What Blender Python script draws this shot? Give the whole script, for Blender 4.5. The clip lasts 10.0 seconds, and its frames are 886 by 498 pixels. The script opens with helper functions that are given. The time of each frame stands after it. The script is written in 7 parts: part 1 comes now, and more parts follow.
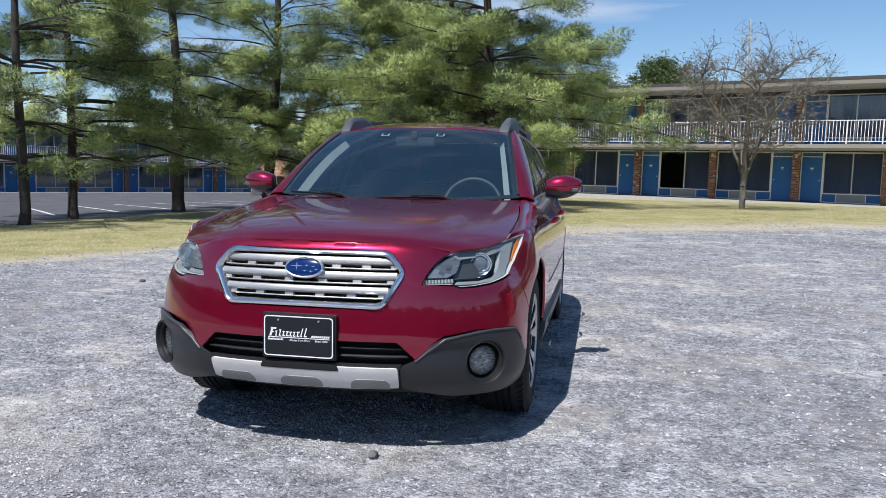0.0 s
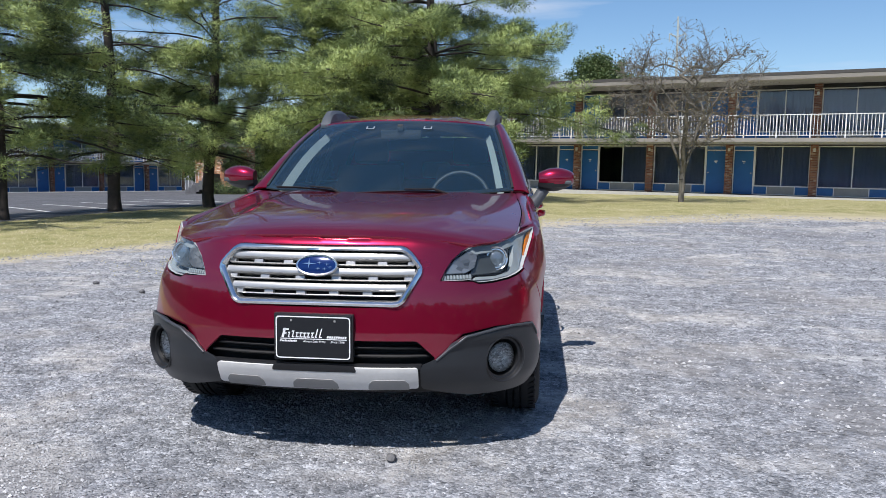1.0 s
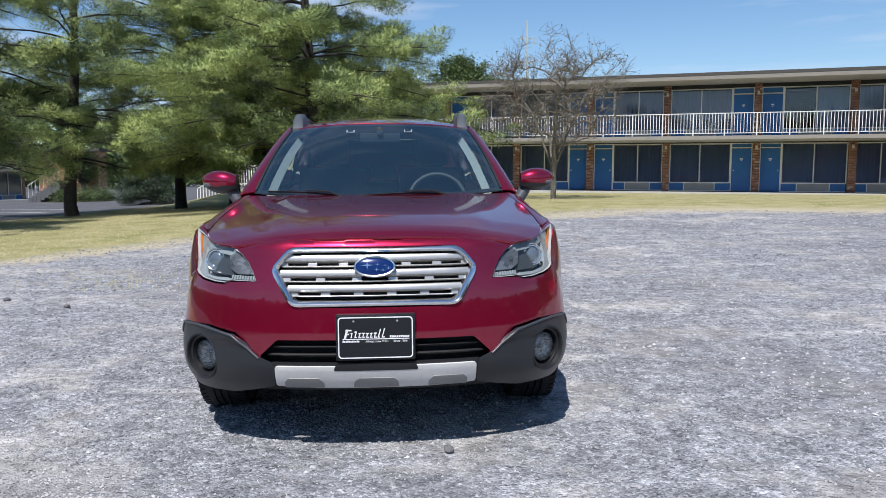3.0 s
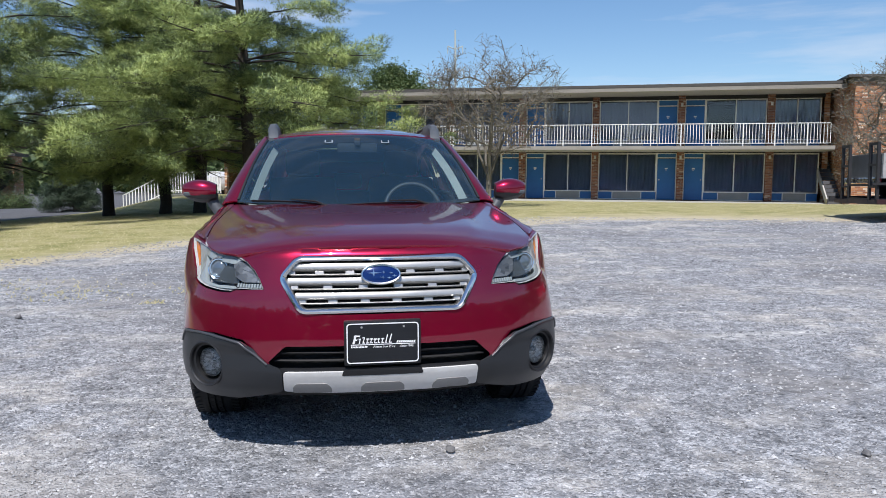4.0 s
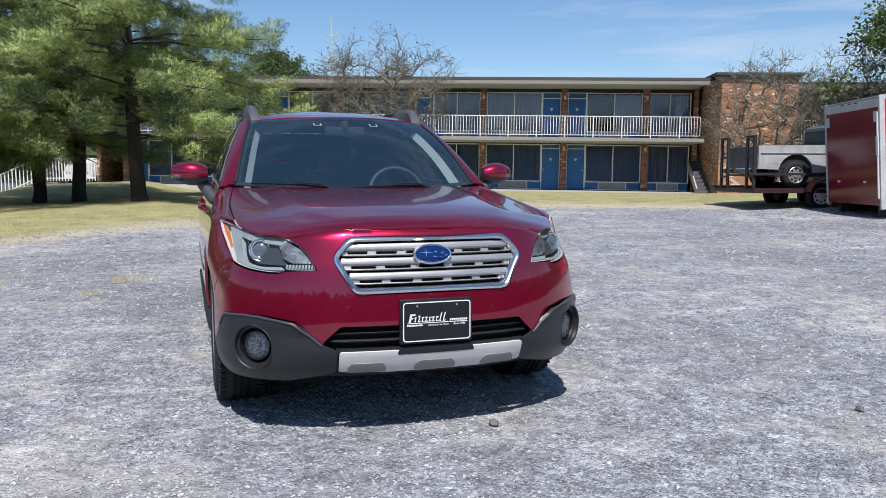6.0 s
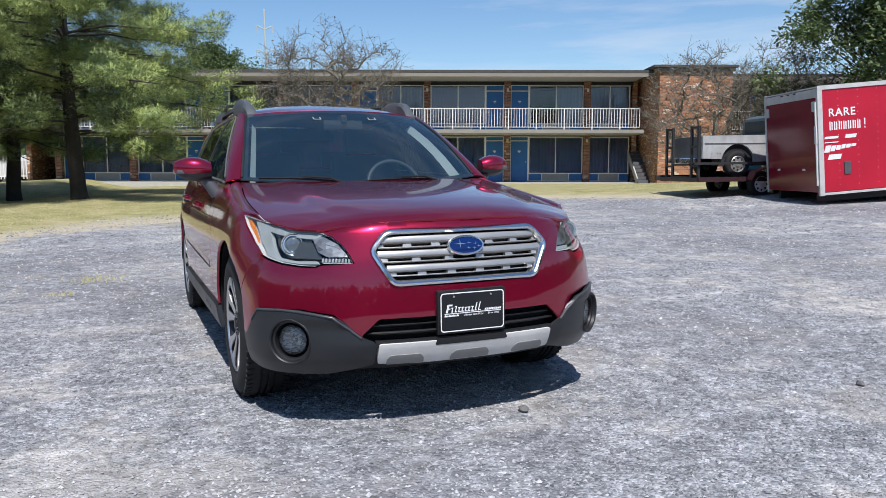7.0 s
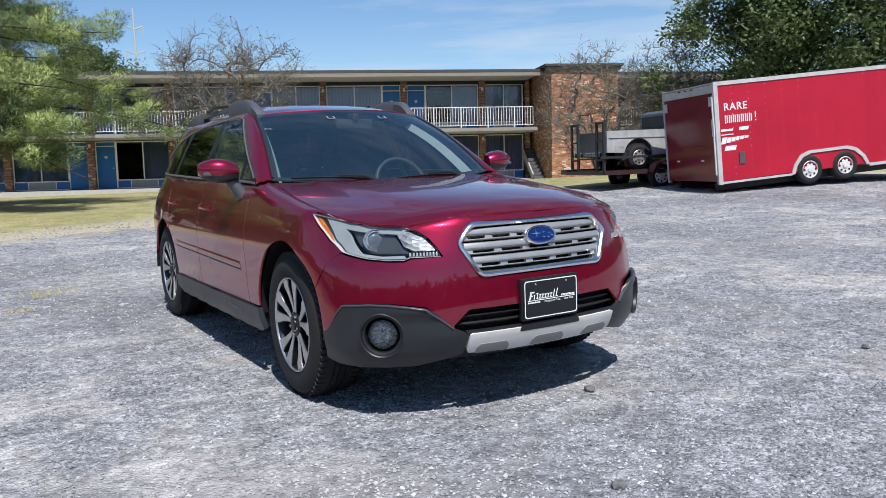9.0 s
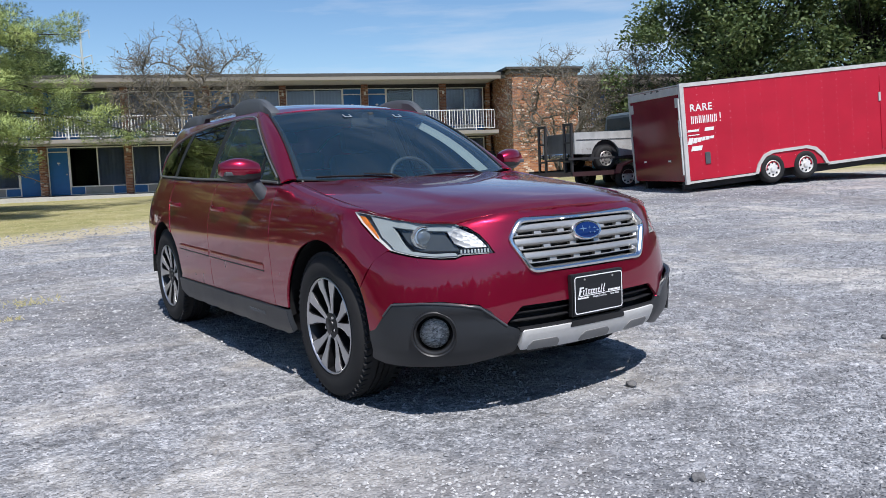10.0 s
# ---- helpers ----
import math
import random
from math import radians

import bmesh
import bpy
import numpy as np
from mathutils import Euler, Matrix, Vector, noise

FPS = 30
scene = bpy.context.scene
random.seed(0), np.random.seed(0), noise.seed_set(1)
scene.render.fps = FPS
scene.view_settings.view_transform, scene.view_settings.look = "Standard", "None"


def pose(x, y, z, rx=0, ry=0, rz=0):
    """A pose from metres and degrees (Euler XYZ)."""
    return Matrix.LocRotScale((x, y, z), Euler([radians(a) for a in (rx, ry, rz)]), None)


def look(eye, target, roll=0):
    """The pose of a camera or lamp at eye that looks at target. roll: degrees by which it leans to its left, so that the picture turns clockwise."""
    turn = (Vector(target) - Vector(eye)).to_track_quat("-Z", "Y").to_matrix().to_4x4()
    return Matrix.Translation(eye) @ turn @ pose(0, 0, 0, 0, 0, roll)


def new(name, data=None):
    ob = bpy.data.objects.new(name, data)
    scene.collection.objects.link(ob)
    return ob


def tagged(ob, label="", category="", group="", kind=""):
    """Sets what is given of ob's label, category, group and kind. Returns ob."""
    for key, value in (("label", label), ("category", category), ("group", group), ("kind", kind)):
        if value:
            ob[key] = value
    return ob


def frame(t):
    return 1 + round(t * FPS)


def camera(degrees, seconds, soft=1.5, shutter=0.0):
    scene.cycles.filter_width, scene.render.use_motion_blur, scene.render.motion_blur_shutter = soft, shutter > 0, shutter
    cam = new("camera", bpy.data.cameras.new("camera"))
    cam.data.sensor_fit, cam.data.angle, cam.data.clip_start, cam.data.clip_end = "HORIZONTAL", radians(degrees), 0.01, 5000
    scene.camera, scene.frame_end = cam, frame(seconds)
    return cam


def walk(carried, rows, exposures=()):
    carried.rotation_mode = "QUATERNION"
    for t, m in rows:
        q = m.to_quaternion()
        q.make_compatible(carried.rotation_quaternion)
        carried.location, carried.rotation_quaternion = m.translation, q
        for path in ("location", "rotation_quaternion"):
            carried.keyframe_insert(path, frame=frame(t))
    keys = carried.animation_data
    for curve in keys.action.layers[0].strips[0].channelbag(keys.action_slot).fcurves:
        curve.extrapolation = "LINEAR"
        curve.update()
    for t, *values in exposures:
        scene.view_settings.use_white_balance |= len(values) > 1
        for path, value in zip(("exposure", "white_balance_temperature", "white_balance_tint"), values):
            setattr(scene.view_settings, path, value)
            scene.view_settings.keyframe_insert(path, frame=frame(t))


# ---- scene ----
cam = camera(59.5, 10.0, soft=0.8)
PATH = [
    (0, (-0.428, 0.081, 1.162), (-1.015, 1.985, 0.984), 1.0),
    (0.5, (-0.554, 0.046, 1.153), (-1.069, 1.971, 0.973), 0.8),
    (1, (-0.772, 0.093, 1.143), (-1.201, 2.037, 0.957), 0.5),
    (1.5, (-0.971, 0.03, 1.148), (-1.309, 1.991, 0.954), 0.0),
    (2, (-1.15, -0.116, 1.159), (-1.399, 1.859, 0.96), -0.3),
    (2.2, (-1.209, -0.128, 1.145), (-1.424, 1.851, 0.948), -0.4),
    (3.5, (-1.707, -0.2, 1.153), (-1.686, 1.792, 0.979), -0.5),
    (4, (-1.835, -0.279, 1.164), (-1.722, 1.711, 0.998), -0.3),
    (4.5, (-1.995, -0.242, 1.145), (-1.799, 1.742, 0.979), 0.2),
    (5, (-2.198, -0.206, 1.14), (-1.924, 1.768, 0.969), 0.5),
    (5.5, (-2.422, -0.278, 1.139), (-2.071, 1.683, 0.958), 0.4),
    (6, (-2.576, -0.262, 1.13), (-2.147, 1.682, 0.937), 0.0),
    (7.5, (-3.199, -0.166, 1.127), (-2.545, 1.711, 0.91), -1.0),
    (8, (-3.387, -0.095, 1.11), (-2.662, 1.756, 0.89), -1.3),
    (8.5, (-3.575, -0.002, 1.116), (-2.782, 1.821, 0.897), -1.7),
    (9, (-3.808, 0.0, 1.123), (-2.954, 1.795, 0.905), -2.2),
    (9.5, (-3.992, 0.033, 1.122), (-3.082, 1.801, 0.907), -2.6),
    (10, (-4.151, 0.226, 1.105), (-3.194, 1.969, 0.892), -2.7),
]
walk(cam, [(t, look(eye, target, roll)) for t, eye, target, roll in PATH], [(0, 0.2, 6300, 12), (10, 0.2, 6300, 12)])

# ---- world, sun, exposure ----
SUN_DIR = Vector((-0.12, -0.66, 1.0)).normalized()   # towards the sun
SUN_EL = math.asin(SUN_DIR.z)
world = bpy.data.worlds.new("sky_world")
scene.world = world
world.use_nodes = True
wn = world.node_tree
sky = wn.nodes.new("ShaderNodeTexSky")
sky.sky_type, sky.sun_disc = "NISHITA", False
sky.sun_elevation = SUN_EL
sky.sun_rotation = math.atan2(SUN_DIR.x, SUN_DIR.y)
sky.air_density, sky.dust_density, sky.ozone_density = 1.0, 0.1, 3.0
wn.nodes["Background"].inputs[1].default_value = 0.1
whue = wn.nodes.new("ShaderNodeHueSaturation")
whue.inputs["Saturation"].default_value, whue.inputs["Value"].default_value = 1.12, 1.05
# thin streaks of cloud low in the sky
wco = wn.nodes.new("ShaderNodeTexCoord")
wmap = wn.nodes.new("ShaderNodeMapping")
wmap.inputs["Scale"].default_value = (1.6, 1.6, 13.0)
wmap.inputs["Rotation"].default_value = (0.06, 0.1, 0.4)
wnoise = wn.nodes.new("ShaderNodeTexNoise")
wnoise.inputs["Scale"].default_value, wnoise.inputs["Detail"].default_value, wnoise.inputs["Roughness"].default_value = 1.5, 7, 0.55
wramp = wn.nodes.new("ShaderNodeValToRGB")
wramp.color_ramp.elements[0].position, wramp.color_ramp.elements[1].position = 0.5, 0.78
wramp.color_ramp.elements[1].color = (0.75, 0.75, 0.75, 1)
wmix = wn.nodes.new("ShaderNodeMix")
wmix.data_type = "RGBA"
wmix.inputs[7].default_value = (7.0, 7.3, 7.8, 1)
wn.links.new(wco.outputs["Generated"], wmap.inputs[0])
wn.links.new(wmap.outputs[0], wnoise.inputs["Vector"])
wn.links.new(wnoise.outputs["Fac"], wramp.inputs[0])
# the streaks thin out overhead
wsep = wn.nodes.new("ShaderNodeSeparateXYZ")
wfade = wn.nodes.new("ShaderNodeMapRange")
wfade.inputs["From Min"].default_value, wfade.inputs["From Max"].default_value = 0.2, 0.5
wfade.inputs["To Min"].default_value, wfade.inputs["To Max"].default_value = 1.0, 0.45
wmul = wn.nodes.new("ShaderNodeMath")
wmul.operation = "MULTIPLY"
wn.links.new(wco.outputs["Generated"], wsep.inputs[0])
wn.links.new(wsep.outputs["Z"], wfade.inputs["Value"])
wn.links.new(wramp.outputs[0], wmul.inputs[0])
wn.links.new(wfade.outputs[0], wmul.inputs[1])
wn.links.new(wmul.outputs[0], wmix.inputs[0])
wn.links.new(sky.outputs[0], whue.inputs["Color"])
wn.links.new(whue.outputs[0], wmix.inputs[6])
wn.links.new(wmix.outputs[2], wn.nodes["Background"].inputs[0])
sun = new("sun", bpy.data.lights.new("sun", "SUN"))
sun.data.energy, sun.data.angle, sun.data.color = 4.9, radians(0.55), (1.0, 0.965, 0.925)
sun.matrix_world = look(SUN_DIR * 60, (0, 0, 0))


# ---- mesh and material helpers ----
def link_mesh(name, bm, material, smooth=None):
    me = bpy.data.meshes.new(name)
    bm.normal_update()
    bm.to_mesh(me)
    bm.free()
    for m in (material if isinstance(material, (list, tuple)) else [material]):
        me.materials.append(m)
    if smooth is not None:
        me.polygons.foreach_set("use_smooth", [True] * len(me.polygons))
        if smooth < 180:
            me.set_sharp_from_angle(angle=radians(smooth))
    return new(name, me)


def part(name, bm, material, parent, label="", smooth=None):
    ob = link_mesh(name, bm, material, smooth)
    ob.parent = parent
    return tagged(ob, label)


def thing(name, label, category, group="", at=(0, 0, 0), yaw=0.0, kind=""):
    ob = new(name)
    ob.empty_display_size = 0.2
    ob.matrix_world = pose(*at, 0, 0, yaw)
    return tagged(ob, label, category, group, kind)


def single(name, bm, material, label, category, group="", kind="", smooth=None):
    return tagged(link_mesh(name, bm, material, smooth), label, category, group, kind)


def box(bm, x0, x1, y0, y1, z0, z1, m=None, bevel=0.0):
    r = bmesh.ops.create_cube(bm, size=1.0)
    t = Matrix.LocRotScale(((x0 + x1) / 2, (y0 + y1) / 2, (z0 + z1) / 2), None, (abs(x1 - x0), abs(y1 - y0), abs(z1 - z0)))
    vs = r["verts"]
    bmesh.ops.transform(bm, matrix=(m @ t) if m else t, verts=vs)
    if bevel:
        es = list({e for v in vs for e in v.link_edges})
        bmesh.ops.bevel(bm, geom=es, offset=bevel, segments=2, affect="EDGES", profile=0.6)
    return bm


def boxes(*dims, bevel=0.0):
    bm = bmesh.new()
    for d in dims:
        box(bm, *d, bevel=bevel)
    return bm


def cyl(bm, p, q, r, r2=None, seg=12, caps=True):
    p, q = Vector(p), Vector(q)
    d = q - p
    m = Matrix.Translation((p + q) / 2) @ d.to_track_quat("Z", "Y").to_matrix().to_4x4()
    bmesh.ops.create_cone(bm, cap_ends=caps, segments=seg, radius1=r, radius2=r if r2 is None else r2, depth=d.length, matrix=m)
    return bm


def tube(bm, pts, radii, seg=8):
    """A tapered tube along a line of points."""
    pts = [Vector(p) for p in pts]
    rings = []
    for i, p in enumerate(pts):
        d = (pts[min(i + 1, len(pts) - 1)] - pts[max(i - 1, 0)]).normalized()
        side = d.cross(Vector((0.31, 0.95, 0.05))).normalized()
        up = d.cross(side)
        r = radii[i] if isinstance(radii, (list, tuple)) else radii
        rings.append([bm.verts.new(p + (side * math.cos(a) + up * math.sin(a)) * r) for a in [2 * math.pi * k / seg for k in range(seg)]])
    for a, b in zip(rings, rings[1:]):
        for k in range(seg):
            bm.faces.new((a[k], a[(k + 1) % seg], b[(k + 1) % seg], b[k]))
    bm.faces.new(rings[0][::-1])
    bm.faces.new(rings[-1])
    return bm


def smoothstep(a, b, x):
    t = max(0.0, min(1.0, (x - a) / (b - a)))
    return t * t * (3 - 2 * t)


class Mat:
    """A node material under construction."""

    def __init__(self, name, rough=0.6, metal=0.0):
        self.m = bpy.data.materials.new(name)
        self.m.use_nodes = True
        self.t = self.m.node_tree
        self.b = self.t.nodes["Principled BSDF"]
        self.b.inputs["Roughness"].default_value = rough
        self.b.inputs["Metallic"].default_value = metal

    def node(self, kind, **inputs):
        n = self.t.nodes.new(kind)
        for k, v in inputs.items():
            n.inputs[k].default_value = v
        return n

    def link(self, a, b):
        self.t.links.new(a, b)

    def coords(self, which="Object", scale=(1, 1, 1)):
        n = self.t.nodes.new("ShaderNodeTexCoord")
        mp = self.t.nodes.new("ShaderNodeMapping")
        mp.inputs["Scale"].default_value = scale
        self.link(n.outputs[which], mp.inputs[0])
        return mp.outputs[0]

    def noise(self, scale, detail=4.0, rough=0.55, co=None, stretch=(1, 1, 1)):
        n = self.node("ShaderNodeTexNoise", Scale=scale, Detail=detail, Roughness=rough)
        self.link(co or self.coords(scale=stretch), n.inputs["Vector"])
        return n.outputs["Fac"]

    def ramp(self, fac, stops):
        n = self.t.nodes.new("ShaderNodeValToRGB")
        e = n.color_ramp.elements
        while len(e) < len(stops):
            e.new(0.5)
        for el, (p, c) in zip(e, stops):
            el.position = p
            el.color = (*c, 1) if len(c) == 3 else c
        self.link(fac, n.inputs[0])
        return n.outputs[0]

    def mix(self, fac, a, b, mode="MIX"):
        n = self.t.nodes.new("ShaderNodeMix")
        n.data_type, n.blend_type = "RGBA", mode
        for sock, v in ((n.inputs[0], fac), (n.inputs[6], a), (n.inputs[7], b)):
            if hasattr(v, "links"):
                self.link(v, sock)
            elif isinstance(v, (int, float)):
                sock.default_value = v
            else:
                sock.default_value = (*v, 1) if len(v) == 3 else v
        return n.outputs[2]

    def color(self, c):
        if hasattr(c, "links"):
            self.link(c, self.b.inputs["Base Color"])
        else:
            self.b.inputs["Base Color"].default_value = (*c, 1)
        return self

    def bump(self, fac, strength=0.3, dist=0.01):
        n = self.node("ShaderNodeBump", Strength=strength, Distance=dist)
        self.link(fac, n.inputs["Height"])
        self.link(n.outputs[0], self.b.inputs["Normal"])
        return self

    def rough(self, fac, lo, hi):
        n = self.node("ShaderNodeMapRange")
        n.inputs["To Min"].default_value, n.inputs["To Max"].default_value = lo, hi
        self.link(fac, n.inputs[0])
        self.link(n.outputs[0], self.b.inputs["Roughness"])
        return self

    def random(self):
        return self.t.nodes.new("ShaderNodeObjectInfo").outputs["Random"]


def plain(name, c, rough=0.6, metal=0.0, vary=0.18, scale=6.0, bump=0.0, fine=60.0):
    """A surface in one colour with soft blotches and fine grain."""
    k = Mat(name, rough, metal)
    lo = tuple(v * (1 - vary) for v in c)
    hi = tuple(min(1, v * (1 + vary)) for v in c)
    f = k.noise(scale, 5)
    g = k.noise(fine, 3)
    col = k.mix(0.35, k.ramp(f, [(0.3, lo), (0.7, hi)]), k.ramp(g, [(0.3, lo), (0.7, hi)]))
    k.color(col)
    k.rough(f, max(0.02, rough - 0.08), min(1, rough + 0.08))
    if bump:
        k.bump(g, bump, 0.004)
    return k.m


# ---- materials ----
white_paint = plain("white_paint", (0.72, 0.72, 0.7), 0.5, vary=0.08)
blue_paint = plain("blue_paint", (0.016, 0.125, 0.36), 0.45, vary=0.12, scale=3)
grey_panel = plain("grey_panel", (0.3, 0.3, 0.29), 0.6, vary=0.12, scale=3)
beige_fascia = plain("beige_fascia", (0.24, 0.22, 0.19), 0.75, vary=0.1, scale=2)
dark_fascia = plain("dark_fascia", (0.06, 0.055, 0.05), 0.7)
concrete = plain("concrete", (0.42, 0.41, 0.38), 0.85, vary=0.15, bump=0.2)


def glass_material(name, tint, rough=0.02, ior=1.5, dust_sheen=0.0):
    k = Mat(name)
    out = k.t.nodes["Material Output"]
    tr = k.node("ShaderNodeBsdfTransparent", Color=(*tint, 1))
    gl = k.node("ShaderNodeBsdfGlossy", Roughness=rough)
    fr = k.node("ShaderNodeFresnel", IOR=ior)
    mx = k.t.nodes.new("ShaderNodeMixShader")
    base = tr.outputs[0]
    if dust_sheen:
        # blue diffuse veil: thin dust plus the sky's sheen painted as colour
        df = k.node("ShaderNodeBsdfDiffuse", Color=(0.16, 0.38, 0.58, 1))
        md = k.node("ShaderNodeMixShader")
        k.link(k.ramp(k.noise(5, 4), [(0.3, (dust_sheen * 0.92,) * 3), (0.7, (dust_sheen * 1.08,) * 3)]), md.inputs[0])
        k.link(base, md.inputs[1])
        k.link(df.outputs[0], md.inputs[2])
        base = md.outputs[0]
    k.link(fr.outputs[0], mx.inputs[0])
    k.link(base, mx.inputs[1])
    k.link(gl.outputs[0], mx.inputs[2])
    k.link(mx.outputs[0], out.inputs[0])
    return k.m


room_glass = glass_material("room_glass", (0.66, 0.70, 0.78), 0.03, 1.65)


def ground_material():
    k = Mat("ground", 0.9)
    co = k.coords("Object")
    sep = k.t.nodes.new("ShaderNodeSeparateXYZ")
    k.link(co, sep.inputs[0])
    att = k.t.nodes.new("ShaderNodeAttribute")
    att.attribute_name = "zone"
    z = k.t.nodes.new("ShaderNodeSeparateColor")
    k.link(att.outputs["Color"], z.inputs[0])
    # crushed stone
    vor = k.node("ShaderNodeTexVoronoi", Scale=42.0)
    k.link(co, vor.inputs["Vector"])
    vor2 = k.node("ShaderNodeTexVoronoi", Scale=95.0)
    k.link(co, vor2.inputs["Vector"])
    stone = k.ramp(vor.outputs["Color"], [(0.08, (0.115, 0.122, 0.131)), (0.5, (0.265, 0.272, 0.284)), (0.9, (0.53, 0.53, 0.545))])
    stone2 = k.ramp(vor2.outputs["Color"], [(0.08, (0.105, 0.112, 0.12)), (0.55, (0.275, 0.282, 0.295)), (0.92, (0.6, 0.6, 0.615))])
    dust_sheen = k.noise(0.7, 7, 0.66, co)
    gravel = k.mix(0.5, stone, stone2)
    gravel = k.mix(k.ramp(dust_sheen, [(0.49, (0, 0, 0)), (0.58, (0.85, 0.85, 0.85))]), gravel, (0.48, 0.455, 0.42))
    # long pale scuffs where tyres turned
    scuff = k.noise(0.55, 5, 0.6, k.coords("Object", (0.7, 2.6, 1)))
    gravel = k.mix(k.ramp(scuff, [(0.58, (0, 0, 0)), (0.66, (0.75, 0.75, 0.75))]), gravel, (0.5, 0.49, 0.47))
    patch = k.noise(0.35, 4, 0.5, co)
    gravel = k.mix(k.ramp(patch, [(0.48, (0, 0, 0)), (0.62, (0.7, 0.7, 0.7))]), gravel, (0.165, 0.168, 0.18))
    # uneven raking: hand-sized lighter and darker spots
    for scale_, lo, hi in ((11.0, 0.64, 1.26), (3.2, 0.78, 1.16)):
        spot = k.noise(scale_, 3, 0.7, co)
        gravel = k.mix(1.0, gravel, k.ramp(spot, [(0.36, (lo,) * 3), (0.64, (hi,) * 3)]), "MULTIPLY")
    # dry and green grass
    gn = k.noise(1.4, 6, 0.6, co)
    gf = k.noise(22, 4, 0.6, co)
    grass = k.ramp(gn, [(0.3, (0.22, 0.23, 0.07)), (0.5, (0.4, 0.36, 0.15)), (0.7, (0.54, 0.46, 0.27))])
    grass = k.mix(k.ramp(gf, [(0.35, (0.55, 0.55, 0.55)), (0.65, (0, 0, 0))]), grass, (0.13, 0.13, 0.045))
    # bare tan strip where the grass thins out
    grass = k.mix(k.ramp(z.outputs[0], [(0.6, (0.85, 0.85, 0.85)), (1.0, (0, 0, 0))]), grass, (0.5, 0.43, 0.31))
    # asphalt
    an = k.noise(0.8, 5, 0.5, co)
    asph = k.ramp(an, [(0.3, (0.075, 0.076, 0.08)), (0.7, (0.12, 0.12, 0.125))])
    edge = k.noise(2.2, 6, 0.65, co)
    sharp = k.node("ShaderNodeMath")
    sharp.operation = "ADD"
    k.link(z.outputs[0], sharp.inputs[0])
    k.link(edge, sharp.inputs[1])
    gfac = k.ramp(sharp.outputs[0], [(0.78, (0, 0, 0)), (1.12, (1, 1, 1))])
    col = k.mix(gfac, gravel, grass)
    col = k.mix(k.ramp(z.outputs[1], [(0.45, (0, 0, 0)), (0.55, (1, 1, 1))]), col, asph)
    k.color(col)
    bmp = k.mix(0.5, vor.outputs["Distance"], vor2.outputs["Distance"])
    inv = k.node("ShaderNodeInvert")
    k.link(bmp, inv.inputs["Color"])
    k.bump(inv.outputs[0], 0.9, 0.016)
    return k.m


# ---- ground: one sheet to the horizon ----
def ground_z(x, y):
    """Height of the ground: level gravel, a low rise to the motel, falling off to the lower lot."""
    rise = 0.34 * smoothstep(8, 30, y) * smoothstep(-17, -4, x)
    right = 0.26 * smoothstep(6, 14, x) * smoothstep(6, 14, y) * (1 - smoothstep(20, 32, y))
    low = -0.36 * smoothstep(-14, -32, x)
    bank = 0.55 * smoothstep(30, 37, y) * smoothstep(-15.5, -12.5, x) * smoothstep(-6, -9.5, x)
    tilt = -0.012 * max(0.0, min(x, 24) - 4) * smoothstep(20, 32, y)
    return rise + right + low + bank + tilt


EDGE_X = [-30, -9.6, -9.0, -8.0, -6.8, -5.0, -3.0, 0, 3, 6, 9, 13, 18, 60]
EDGE_Y = [-40, 3.0, 8.0, 11.5, 14.2, 16.8, 17.6, 19.6, 21.6, 21.8, 19.6, 18.0, 16.6, 14]
LOT_Y = [-40, 5, 13, 18, 24, 30, 36, 45, 200]
LOT_X = [-14.5, -14.2, -14.4, -15.0, -15.4, -15.2, -15.0, -17.5, -17.5]


def zone(x, y):
    """How far a spot is grass, and how far asphalt."""
    g = smoothstep(-4.5, 2.0, y - float(np.interp(x, EDGE_X, EDGE_Y)))
    a = smoothstep(-0.3, 0.3, float(np.interp(y, LOT_Y, LOT_X)) - x)
    return g, a


def build_ground():
    bm = bmesh.new()
    lay = bm.verts.layers.float_color.new("zone")
    xs = [-900, -400, -200, -120] + [-90 + i * 3 for i in range(20)] + [-30 + 0.5 * i for i in range(121)] + [33 + 4 * i for i in range(12)] + [120, 250, 500, 900]
    ys = [-900, -300, -100, -50, -25, -12, -6] + [-3 + 0.5 * i for i in range(87)] + [42 + 3 * i for i in range(20)] + [110, 160, 260, 500, 1200]
    rows = []
    for y in ys:
        row = []
        for x in xs:
            v = bm.verts.new((x, y, ground_z(x, y)))
            g, a = zone(x, y)
            v[lay] = (g, a, 0, 1)
            row.append(v)
        rows.append(row)
    for a, b in zip(rows, rows[1:]):
        for i in range(len(xs) - 1):
            bm.faces.new((a[i], a[i + 1], b[i + 1], b[i]))
    return single("ground", bm, ground_material(), "grey crushed-stone lot with dry grass beyond and dark asphalt", "ground", kind="structure", smooth=180)


build_ground()

# ---- the parked car ----
CAR = pose(-2.0, 3.835, 0.0, 0, 0, 5.7)


def paint_material():
    k = Mat("metallic_red_paint", 0.3, 0.76)
    fl = k.noise(900, 2)
    k.color(k.ramp(fl, [(0.35, (0.22, 0.004, 0.024)), (0.7, (0.36, 0.0065, 0.04))]))
    k.b.inputs["Coat Weight"].default_value = 1.0
    k.b.inputs["Coat Roughness"].default_value = 0.03
    k.b.inputs["Coat IOR"].default_value = 1.6
    k.b.inputs["Specular IOR Level"].default_value = 0.2
    k.rough(k.noise(7, 4), 0.25, 0.33)
    return k.m


